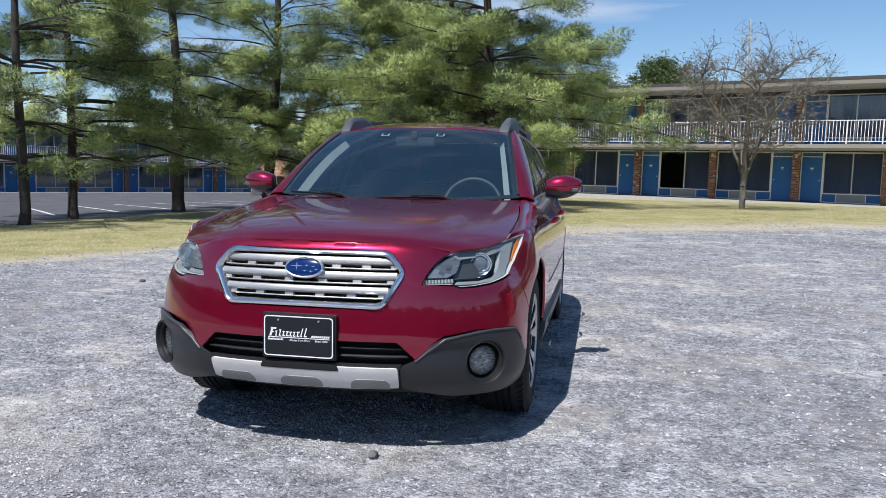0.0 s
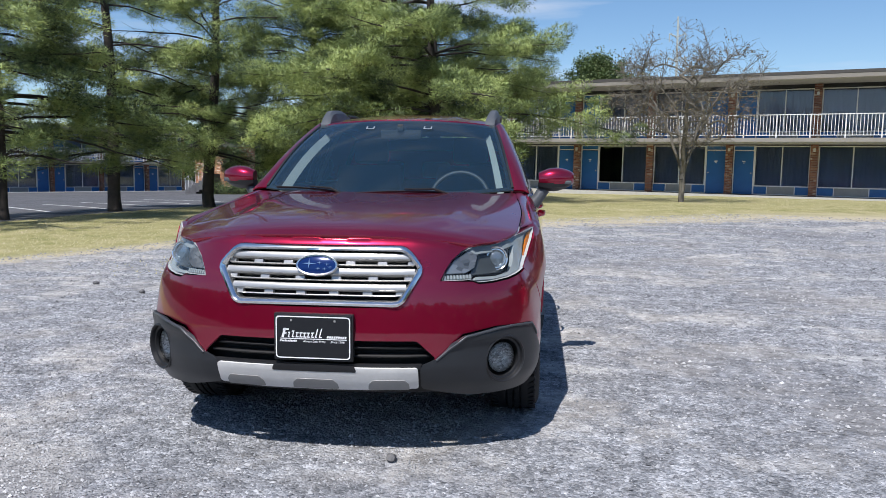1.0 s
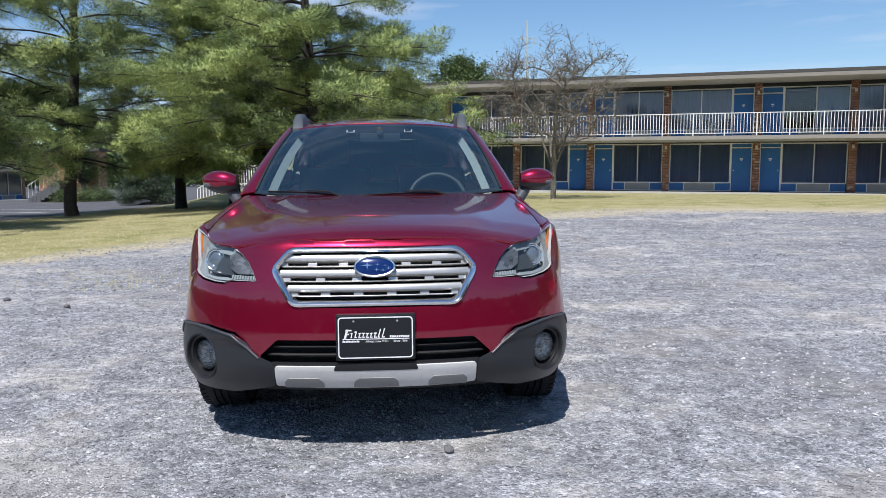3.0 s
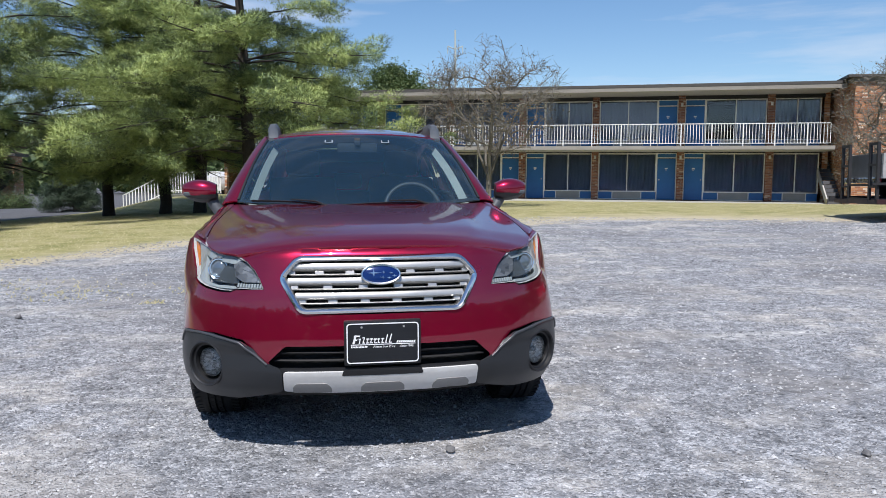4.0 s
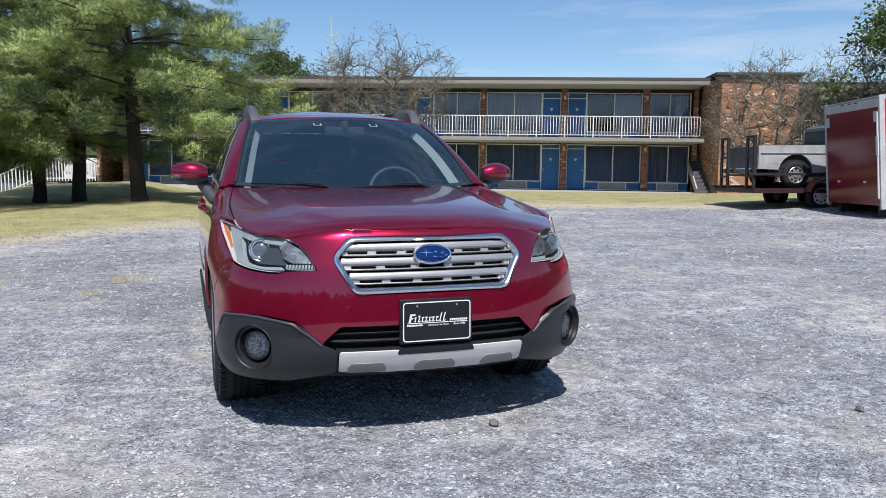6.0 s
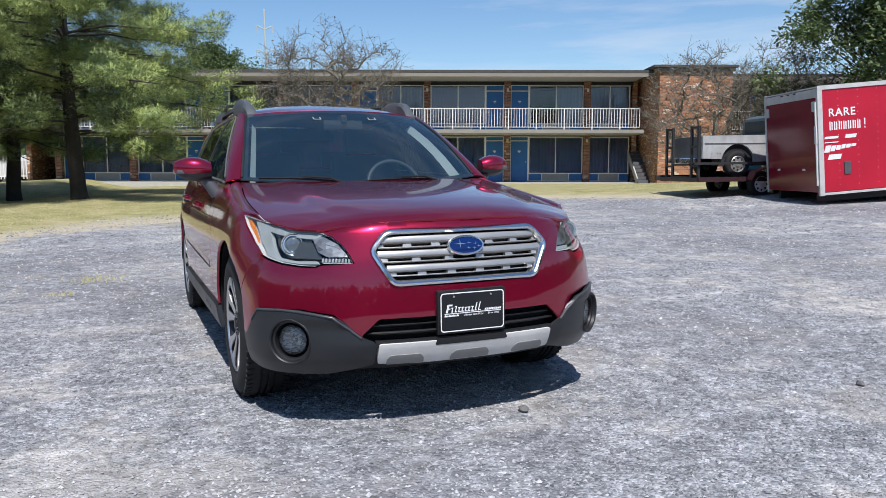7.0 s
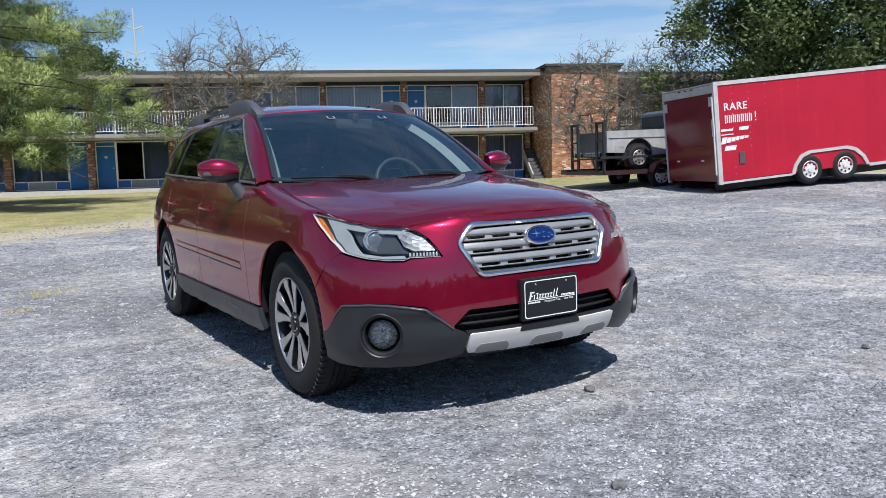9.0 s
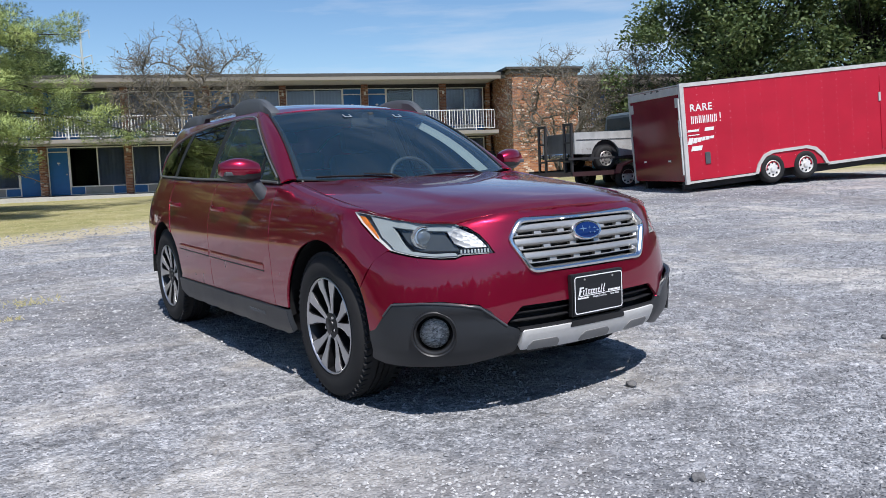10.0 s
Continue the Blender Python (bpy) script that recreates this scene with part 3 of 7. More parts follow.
        part("intake_slat", sweep(lambda t, z=z, ex=ex: (skin((2 * t - 1) * ex, z, -0.03), skin_normal((2 * t - 1) * ex, z, skin), Vector((0, 0, 1))), 24,
                                  [(-0.03, -0.004), (0.008, -0.005), (0.012, 0.001), (0.006, 0.006), (-0.03, 0.005)]), plastic_black, car, "glossy black intake slat", smooth=40)
    e = sx(0.41, 0.36)
    sk = rounded([(-e, 0.306), (-e * 0.98, 0.396), (e * 0.98, 0.396), (e, 0.306), (e * 0.55, 0.297), (-e * 0.55, 0.297)], 0.012, 3)
    skid = sheet("skid_plate", panel(sk, [], 0.025, skin, 0.016, 0.05), skid_silver, car, "silver-grey skid plate")
    for c0, w in ((-0.295, 0.08), (0.0, 0.09), (0.295, 0.08)):
        pad = rounded([(c0 - w * 1.04, 0.3), (c0 - w, 0.326), (c0 - w * 0.78, 0.344), (c0 + w * 0.78, 0.344), (c0 + w, 0.326), (c0 + w * 1.04, 0.3)], 0.006, 3)
        sheet("pad", panel(pad, [], 0.02, skin, 0.0185, 0.004), skid_dark, skid, "darker raised pad")
    lip = [(-e * 1.0, 0.388), (e * 1.0, 0.388), (e * 1.02, 0.409), (-e * 1.02, 0.409)]
    sheet("intake_lip", panel(lip, [], 0.03, skin, 0.005, 0.02), plastic_black, car, "black lip under the intake")
    notch = rounded([(-0.17, 0.378), (-0.16, 0.405), (0.16, 0.405), (0.17, 0.378)], 0.008, 2)
    sheet("plate_foot", panel(notch, [], 0.03, skin, 0.0175, 0.004), plastic_black, skid)

    # grille: chrome frame, dark mesh, silver bars, emblem
    grl = sheet("grille", panel(grow(grille, 0.012), [], 0.04, skin, -0.055, 0.0), matte_black, car, "chrome-framed hexagonal grille with silver bars")
    inner = grow(grille, -0.026)
    mid = grow(grille, -0.013)
    loops = [(grow(grille, 0.001), -0.02), (grow(grille, 0.001), 0.004), (grow(grille, -0.004), 0.012), (mid, 0.0135), (grow(grille, -0.021), 0.008), (inner, -0.004), (inner, -0.05)]
    bm = bmesh.new()
    rings = [[bm.verts.new(skin(s, z, o)) for s, z in densify(lp, 5)] for lp, o in loops]
    for a, b in zip(rings, rings[1:]):
        for k in range(len(a)):
            bm.faces.new((a[k], a[(k + 1) % len(a)], b[(k + 1) % len(a)], b[k]))
    bmesh.ops.recalc_face_normals(bm, faces=bm.faces)
    part("grille_frame", bm, chrome, grl, "bright chrome surround", smooth=40)
    gw = lambda z: float(np.interp(z, [0.63, 0.783, 0.868], [0.318, 0.402, 0.338]))
    for z, hgt in ((0.822, 0.0165), (0.763, 0.0165), (0.704, 0.0155)):
        ex = sx(gw(z) - 0.004, z)
        f = lambda t, z=z, ex=ex: (skin((2 * t - 1) * ex, z, -0.016), skin_normal((2 * t - 1) * ex, z, skin), Vector((0, 0, 1)))
        bar = part("grille_bar", sweep(f, 30, [(-0.03, -hgt), (0.006, -hgt), (0.012, -hgt * 0.6), (0.011, 0.0), (0.004, hgt * 0.75), (-0.004, hgt), (-0.03, hgt)]), satin_silver, grl, "brushed silver grille bar", smooth=35)
        # lower lip with slots
        zl = z - hgt - 0.0068
        n = 5 if z < 0.8 else 6
        exl = sx(gw(zl) - 0.01, zl)
        for k in range(n + 1):
            bm = bmesh.new()
            cx = -exl + 2 * exl * k / n
            wd = 0.019 if 0 < k < n else 0.022
            p = skin(cx, zl, -0.018)
            nn = skin_normal(cx, zl, skin)
            mm = Matrix.Translation(p) @ nn.to_track_quat("-Y", "Z").to_matrix().to_4x4()
            box(bm, -wd, wd, 0.0, 0.02, -0.0075, 0.0075, mm, bevel=0.002)
            part("bar_bridge", bm, satin_silver, grl)
        part("bar_lip", sweep(lambda t, zl=zl, exl=exl: (skin((2 * t - 1) * exl, zl - 0.0085, -0.016), skin_normal((2 * t - 1) * exl, zl, skin), Vector((0, 0, 1))), 24, [(-0.02, -0.0025), (0.004, -0.0025), (0.006, 0.0), (0.004, 0.0025), (-0.02, 0.0025)]), satin_silver, grl)
    ec, en = skin(0, 0.79, 0.008), skin_normal(0, 0.79, skin)
    em = Matrix.Translation(ec) @ en.to_track_quat("Z", "Y").to_matrix().to_4x4()

    def oval(prof, seg=40):
        bm = bmesh.new()
        rings = [[bm.verts.new(em @ Vector((a * math.cos(2 * math.pi * k / seg), b * math.sin(2 * math.pi * k / seg), h))) for k in range(seg)] for a, b, h in prof]
        for p, q in zip(rings, rings[1:]):
            for k in range(seg):
                bm.faces.new((p[k], p[(k + 1) % seg], q[(k + 1) % seg], q[k]))
        bm.faces.new(rings[-1])
        bmesh.ops.recalc_face_normals(bm, faces=bm.faces)
        return bm
    emb = part("emblem", oval([(0.085, 0.044, -0.03), (0.085, 0.044, 0.004), (0.082, 0.041, 0.009), (0.077, 0.036, 0.008), (0.075, 0.034, 0.004), (0.0001, 0.0001, 0.004)]), chrome, grl, "oval emblem with a chrome rim", smooth=40)
    part("emblem_field", oval([(0.075, 0.034, 0.0045), (0.05, 0.023, 0.0085), (0.0001, 0.0001, 0.0105)]), emblem_blue, grl, "deep blue enamel field", smooth=60)

    def star(bm, x, y, r):
        vs = []
        for k in range(8):
            a = math.pi / 4 * k
            q = r if k % 2 == 0 else r * 0.2
            vs.append(bm.verts.new(em @ Vector((x + q * 1.5 * math.cos(a) if k % 4 == 0 else x + q * math.cos(a), y + q * math.sin(a), 0.0115))))
        bm.faces.new(vs)
    bm = bmesh.new()
    star(bm, -0.03, 0.005, 0.02)
    for x, y in ((0.012, 0.008), (0.042, 0.004), (0.008, -0.014), (0.034, -0.016), (0.056, -0.008)):
        star(bm, x, y, 0.0078)
    part("emblem_shapes", bm, chrome, grl, "small bright four-pointed shapes")

    # plate with holder
    py = -0.948
    plate = part("plate_holder", boxes((-0.159, 0.159, py + 0.004, py + 0.03, 0.419, 0.607), bevel=0.006), plastic_black, car, "black plate holder", smooth=30)
    pb = part("plate", boxes((-0.154, 0.154, py - 0.001, py + 0.003, 0.424, 0.602), bevel=0.0012), plate_black, plate, "black dealer plate with a white border")
    bm = bmesh.new()
    po, pi_ = rounded([(-0.149, 0.43), (0.149, 0.43), (0.149, 0.597), (-0.149, 0.597)], 0.016, 5), rounded([(-0.1445, 0.4345), (0.1445, 0.4345), (0.1445, 0.5925), (-0.1445, 0.5925)], 0.013, 5)
    a, b = [bm.verts.new((x, py - 0.0028, z)) for x, z in po], [bm.verts.new((x, py - 0.0028, z)) for x, z in pi_]
    for k in range(len(a)):
        bm.faces.new((a[k], a[(k + 1) % len(a)], b[(k + 1) % len(a)], b[k]))
    part("border", bm, print_white, plate, "thin white border line")
    # dealer's name as plain slanted strokes
    bm = bmesh.new()
    sh = Matrix.Identity(4)
    sh[0][2] = 0.28

    def stroke(x, z, w, h):
        mm = Matrix.Translation((x, py - 0.003, z)) @ sh
        box(bm, 0, w, -0.0008, 0.0004, 0, h, mm)
    stroke(-0.126, 0.512, 0.009, 0.036)
    stroke(-0.120, 0.541, 0.024, 0.006)
    stroke(-0.122, 0.526, 0.016, 0.005)
    for k, (w, h) in enumerate([(0.006, 0.02), (0.01, 0.026), (0.012, 0.02), (0.012, 0.02), (0.012, 0.019), (0.010, 0.019), (0.012, 0.02), (0.008, 0.034), (0.012, 0.036)]):
        x = -0.1 + 0.0155 * k
        stroke(x, 0.514, 0.0042, h)
        if k < 7:
            stroke(x, 0.514 + h - 0.005, w, 0.0048)
        stroke(x, 0.513, w, 0.0042)
    stroke(-0.132, 0.5065, 0.18, 0.003)
    stroke(0.05, 0.5065, 0.085, 0.003)
    for k in range(9):
        stroke(0.056 + k * 0.0088, 0.5125, 0.0062, 0.0085)
    for k in range(11):
        stroke(-0.132 + k * 0.0062, 0.4955, 0.0046, 0.006 + 0.002 * (k % 3 == 0))
    part("printed_name", bm, print_white, plate, "white slanted script-like strokes")
    for txt, x, size in (("Always Low Price", -0.04, 0.0125), ("Since 1966", 0.071, 0.0125)):
        cu = bpy.data.curves.new("lettering", "FONT")
        cu.body, cu.size, cu.shear, cu.extrude = txt, size, 0.2, 0.0003
        cu.materials.append(print_white)
        ob = new("lettering", cu)
        ob.parent = plate
        ob.matrix_local = Matrix.Translation((x, py - 0.003, 0.4945)) @ pose(0, 0, 0, 90, 0, 0)
    for x in (-0.087, 0.087):
        bm = bmesh.new()
        cyl(bm, (x, py, 0.58), (x, py - 0.005, 0.58), 0.0048, 0.004, 12)
        part("screw", bm, satin_silver, plate, smooth=40)

    # headlights
    for side in (1, -1):
        mk = (lambda d: d) if side > 0 else mirrored
        hb = sheet("headlight", mk(panel(grow(headlight, -0.002), [], 0.03, skin, -0.075, 0.0)), plain("lamp_housing", (0.4, 0.41, 0.43), 0.35, 0.1, vary=0.1), car, "clear swept-back headlight with a projector and amber corner")
        # side walls of the housing
        bm = bmesh.new()
        lp = densify(grow(headlight, -0.003), 0.03)
        q0 = [bm.verts.new(skin(s, z, -0.004) * 1.0) for s, z in lp]
        q1 = [bm.verts.new(skin(s, z, -0.08)) for s, z in lp]
        for k in range(len(lp)):
            bm.faces.new((q0[k], q0[(k + 1) % len(lp)], q1[(k + 1) % len(lp)], q1[k]))
        if side < 0:
            bm.transform(Matrix.Diagonal((-1, 1, 1, 1)))
        part("housing_wall", bm, plain("lamp_wall", (0.45, 0.46, 0.47), 0.4, vary=0.05), hb)
        sheet("lens", mk(panel(grow(headlight, -0.002), [], 0.026, skin, -0.002, 0.0)), lens_glass, hb, "clear polycarbonate lens").visible_shadow = False
        # daytime lamp: a C-shaped band
        band = fy((-0.35, 0.9)) + [(s, ztop(s) - 0.012) for s in np.linspace(sy(-0.39, 0.9), sx(0.57, 0.855), 6)] + [(s, ztop(s) - 0.04) for s in np.linspace(sx(0.61, 0.86), sx(0.765, 0.87), 4)] + \
            fx((0.772, 0.80), (0.757, 0.748), (0.70, 0.736), (0.625, 0.738), (0.62, 0.727), (0.69, 0.725), (0.75, 0.732)) + fy((-0.52, 0.752), (-0.43, 0.805))
        sheet("daytime_lamp", mk(panel(band, [], 0.02, skin, -0.013, 0.02)), drl_white, hb, "white C-shaped daytime lamp")
        amb = fy((-0.285, 0.906), (-0.325, 0.896), (-0.375, 0.845), (-0.425, 0.788), (-0.405, 0.795), (-0.325, 0.868))
        sheet("corner_marker", mk(panel(amb, [], 0.02, skin, -0.016, 0.008)), amber, hb, "amber side marker")
        bez = fx((0.765, 0.848), (0.69, 0.846), (0.645, 0.832), (0.632, 0.79), (0.606, 0.745), (0.74, 0.748), (0.762, 0.79))
        sheet("bezel", mk(panel(rounded(bez, 0.012, 3), [], 0.02, skin, -0.030, 0.02)), plain("lamp_bezel", (0.07, 0.08, 0.085), 0.18, 0.3), hb, "dark glossy projector bezel")
        # projector
        pc = skin(sx(0.708, 0.802), 0.802, -0.026)
        pc = Vector((pc.x * side, pc.y, pc.z))
        dirv = Vector((0.28 * side, -1, 0.16)).normalized()
        m = Matrix.Translation(pc) @ dirv.to_track_quat("Z", "Y").to_matrix().to_4x4()

        def lathe2(prof, seg=32):
            bm = bmesh.new()
            rings = [[bm.verts.new(m @ Vector((r * math.cos(2 * math.pi * k / seg), r * math.sin(2 * math.pi * k / seg), h))) for k in range(seg)] for r, h in prof]
            for a, b in zip(rings, rings[1:]):
                for k in range(seg):
                    bm.faces.new((a[k], a[(k + 1) % seg], b[(k + 1) % seg], b[k]))
            bm.faces.new(rings[-1])
            bmesh.ops.recalc_face_normals(bm, faces=bm.faces)
            return bm
        part("projector_ring", lathe2([(0.051, -0.03), (0.051, 0.010), (0.049, 0.015), (0.045, 0.013), (0.0435, 0.006), (0.041, 0.014), (0.037, 0.014), (0.034, 0.005), (0.0001, 0.0)]), plain("bright_trim", (0.7, 0.72, 0.73), 0.15, 0.85), hb, "bright projector ring", smooth=35)
        part("projector_lens", lathe2([(0.034, 0.004), (0.03, 0.009), (0.02, 0.013), (0.0001, 0.015)]), plain("projector_glass", (0.2, 0.24, 0.28), 0.07, 0.55, vary=0.3, scale=25), hb, "domed projector lens", smooth=80)
        # inner reflector with flutes
        reflector_grey = facet_material()
        refl = fx((0.632, 0.848), (0.585, 0.836), (0.54, 0.808), (0.512, 0.768), (0.508, 0.757), (0.585, 0.757), (0.618, 0.775))
        sheet("reflector", mk(panel(refl, [], 0.02, skin, -0.014, 0.02)), reflector_grey, hb, "chrome reflector")
        bm = bmesh.new()
        for k in range(9):
            s0 = sx(0.505 + 0.0125 * k, 0.74)
            p, nn = skin(s0, 0.74, -0.018), skin_normal(s0, 0.74, skin)
            mm = Matrix.Translation(p) @ nn.to_track_quat("-Y", "Z").to_matrix().to_4x4()
            box(bm, -0.0045, 0.0045, -0.004, 0.012, -0.008, 0.01, mm, bevel=0.003)
        if side < 0:
            bm.transform(Matrix.Diagonal((-1, 1, 1, 1)))
            bmesh.ops.reverse_faces(bm, faces=bm.faces)
        part("turn_lamp", bm, drl_white, hb, "fluted turn lamp")

    # hood
    front_y = lambda x: (lambda s: skin_top(s, ztop(s) - 0.0005).y)(sx(abs(x), 0.895))
    W = curve1([(0, 0.6), (0.12, 0.70), (0.26, 0.775), (0.5, 0.782), (1, 0.735)])
    ys_edge = curve1([(0, -0.70), (0.12, -0.58), (0.26, -0.36), (1, 0.55)])
    hc = curve1([(0, 0.907), (0.035, 0.93), (0.1, 0.951), (0.3, 0.983), (0.6, 1.017), (1, 1.05)])
    he = curve1([(0, 0.868), (0.12, 0.878), (0.26, 0.916), (0.6, 0.985), (1, 1.06)])

    def hood_at(u, v):
        u = 2 * u - 1
        a = abs(u)
        x = u * W(v)
        yc = -0.826 + (0.36 + 0.826) * v
        ye = ys_edge(v)
        y = yc + (ye - yc) * a**2.3
        z = he(v) + (hc(v) - he(v)) * (1 - a**2.6)
        uc = 0.56 + 0.12 * v
        z += 0.011 * smoothstep(0.03, 0.3, v) * (smoothstep(uc + 0.12, uc - 0.02, a)) - 0.006 * smoothstep(0.03, 0.3, v)
        return Vector((x, y, z))
    # strip that closes the gap between headlight and hood
    s_a, s_b = sx(0.60, 0.866), sy(-0.28, 0.92)

    def hood_seal(u, v):
        s = s_a + (s_b - s_a) * v
        p = skin(s, ztop(s) - 0.003, -0.006)
        return p.lerp(hood_at(1.0, 0.32 * v) + Vector((0.004, 0, -0.007)), u)
    for side in (1, -1):
        d = patch(hood_seal, 3, 20)
        sheet("hood_seal", d if side > 0 else mirrored(d), paint, car)
    sheet("hood", rimmed(patch(hood_at, 48, 48)), paint, car, "glossy red hood with two creases")

    # fenders, doors and quarter panels
    fend = [(s, ztop(s)) for s in np.linspace(sy(-0.275, 0.92), sy(0.615, 1.04), 12)] + fy((0.60, 0.75), (0.586, 0.45), (0.582, 0.395)) + \
        [(sy(math.sqrt(AR**2 - (z - 0.355)**2), 0.6), z) for z in (0.40, 0.46)] + arch(0, AR, 20, 147.2, 16) + \
        [seam[2], seam[1], (seam[0][0], seam[0][1] + 0.004)] + [(s + 0.004, z) for s, z in fy((-0.405, 0.80), (-0.325, 0.868))]
    d1 = [(s, ztop(s)) for s in np.linspace(sy(0.62, 1.04), sy(1.615, 1.07), 8)] + fy((1.62, 0.8), (1.612, 0.5), (1.60, 0.392), (0.588, 0.392), (0.592, 0.45), (0.606, 0.75))
    d2 = [(s, ztop(s)) for s in np.linspace(sy(1.622, 1.07), sy(2.62, 1.09), 8)] + fy((2.60, 0.95), (2.52, 0.8)) + arch(2.746, AR + 0.02, 128, 172, 6) + fy((2.33, 0.392), (1.608, 0.392), (1.618, 0.5), (1.626, 0.8))
    q = [(s, ztop(s)) for s in np.linspace(sy(2.626, 1.09), sy(3.5, 1.1), 8)] + [(float(PS[-1]) - 0.25, 1.0), (float(PS[-1]) - 0.25, 0.52), (sy(3.4, 0.5), 0.50)] + arch(2.746, AR, 20, 124, 14) + fy((2.53, 0.8), (2.607, 0.95))

    def strip(u, v):
        """Top of the fender between hood and shoulder."""
        yv = 0.26 + 0.74 * v
        a = hood_at(1.0, yv) + Vector((0.005, 0, 0))
        s = sy(max(-0.33, a.y), ztop(sy(a.y, 0.95)))
        b = skin_top(s, ztop(s))
        p = a.lerp(b, u)
        p.z += 0.006 * math.sin(math.pi * u)
        return p
    handle_pos = ((1.47, 0.90), (2.42, 0.915))
    for side in (1, -1):
        mk = (lambda d: d) if side > 0 else mirrored
        sheet("fender", mk(joined(panel(fend, [], 0.03, skin_top), patch(strip, 6, 24))), paint, car, "red front fender")
        for name, poly_, hp in (("front_door", d1, handle_pos[0]), ("rear_door", d2, handle_pos[1])):
            dr = sheet(name, mk(panel(poly_, [], 0.03, skin_top)), paint, car, "red side door")
            # handle
            y0, z0 = hp
            def hf(t, y0=y0, z0=z0):
                s = sy(y0 - 0.12 + 0.22 * t, z0)
                o = 0.03 * math.sin(math.pi * min(1, max(0, t)))**0.5
                return skin(s, z0 + 0.008 * t, o), skin_normal(s, z0, skin), Vector((0, 0, 1))
            bmh = sweep(hf, 14, [(-0.008, -0.014), (0.006, -0.013), (0.010, 0.0), (0.006, 0.013), (-0.008, 0.014)])
            if side < 0:
                bmh.transform(Matrix.Diagonal((-1, 1, 1, 1)))
                bmesh.ops.reverse_faces(bmh, faces=bmh.faces)
            part("handle", bmh, paint, dr, "red pull handle", smooth=40)
            # side moulding
            ya, yb = (0.70, 1.60) if name == "front_door" else (1.64, 2.26)
            def mf(t, ya=ya, yb=yb):
                s = sy(ya + (yb - ya) * t, 0.6)
                z = 0.585 + 0.02 * (ya + (yb - ya) * t)
                return skin(s, z, 0.0), skin_normal(s, z, skin), Vector((0, 0, 1))
            bmm = sweep(mf, 12, [(-0.004, -0.026), (0.0005, -0.022), (0.0018, -0.006), (0.0005, 0.018), (-0.004, 0.026)])
            bml = sweep(lambda t: (lambda r: (r[0] + Vector((0, 0, -0.026)), r[1], r[2]))(mf(t)), 12, [(-0.004, -0.003), (0.004, -0.0025), (0.004, 0.0025), (-0.004, 0.003)])
            for b_, nm, mt in ((bmm, "side_moulding", paint), (bml, "moulding_edge", plastic_black)):
                if side < 0:
                    b_.transform(Matrix.Diagonal((-1, 1, 1, 1)))
                    bmesh.ops.reverse_faces(b_, faces=b_.faces)
                part(nm, b_, mt, dr, smooth=40)
        sheet("quarter_panel", mk(panel(q, [], 0.035, skin_top)), paint, car, "red rear quarter panel")
        rc = rounded([(sy(3.16, 0.5), 0.49), (sy(3.4, 0.5), 0.496), (float(PS[-1]) - 0.25, 0.516), (float(PS[-1]) - 0.25, 0.36), (sy(3.4, 0.4), 0.33), (sy(3.2, 0.4), 0.30)], 0.01, 2)
        sheet("rear_cladding", mk(panel(rc, [], 0.05, skin, -0.012, 0.012)), plastic_grey, car, "dark grey rear corner cladding")
        # sill cladding with scalloped lower edge
        sill = [(sy(y, 0.3), 0.386) for y in np.linspace(0.42, 2.33, 10)] + [(sy(2.345, 0.3), 0.30)]
        for k in range(7):
            yk = 2.25 - k * 0.27
            sill += [(sy(yk, 0.3), 0.25), (sy(yk - 0.06, 0.3), 0.256), (sy(yk - 0.10, 0.3), 0.256), (sy(yk - 0.14, 0.3), 0.25)]
        sill += [(sy(0.395, 0.3), 0.27), (sy(0.408, 0.3), 0.33)]
        sc = sheet("sill_cladding", mk(panel(sill, [], 0.035, lambda s, z, e=0.0: skin(s, z, e + 0.016 - 0.012 * smoothstep(0.3, 0.24, z)), 0.0, 0.03)), plastic_grey, car, "dark grey ribbed sill cladding")
        bmb = bmesh.new()
        for k in range(6):
            s = sy(0.74 + 0.04 * k, 0.33)
            p, nn = skin(s, 0.335, 0.017), skin_normal(s, 0.335, skin)
            box(bmb, -0.014, 0.014, -0.003, 0.003, -0.009, 0.009, Matrix.Translation(p) @ nn.to_track_quat("-Y", "Z").to_matrix().to_4x4())
        if side < 0:
            bmb.transform(Matrix.Diagonal((-1, 1, 1, 1)))
            bmesh.ops.reverse_faces(bmb, faces=bmb.faces)
        part("badge_bars", bmb, rail_grey, sc, "small grey raised bars")
        # greenhouse
        ZR = 1.502
        rail_ = [(sy(y, 1.5), ZR) for y in np.linspace(1.40, 3.38, 12)] + fy((3.46, 1.40), (3.52, 1.15), (3.40, 1.135), (3.30, 1.165), (3.22, 1.29), (2.95, 1.385), (2.62, 1.438), (2.3, 1.462), (1.8, 1.474), (1.52, 1.468), (1.40, 1.452), (1.33, 1.47))
        sheet("roof_side", mk(panel(rail_, [], 0.03, skin, 0.0, 0.012)), paint, car, "red roof side and rear pillar")
        wf = fy((0.655, 1.072), (1.02, 1.268), (1.35, 1.442), (1.42, 1.456), (1.53, 1.466), (1.735, 1.470), (1.765, 1.092))
        wr = fy((1.845, 1.097), (1.805, 1.471), (2.3, 1.459), (2.55, 1.438), (2.64, 1.115))
        wq = rounded(fy((2.705, 1.118), (2.625, 1.433), (2.95, 1.38), (3.2, 1.29), (3.285, 1.18), (3.24, 1.14)), 0.03, 4)
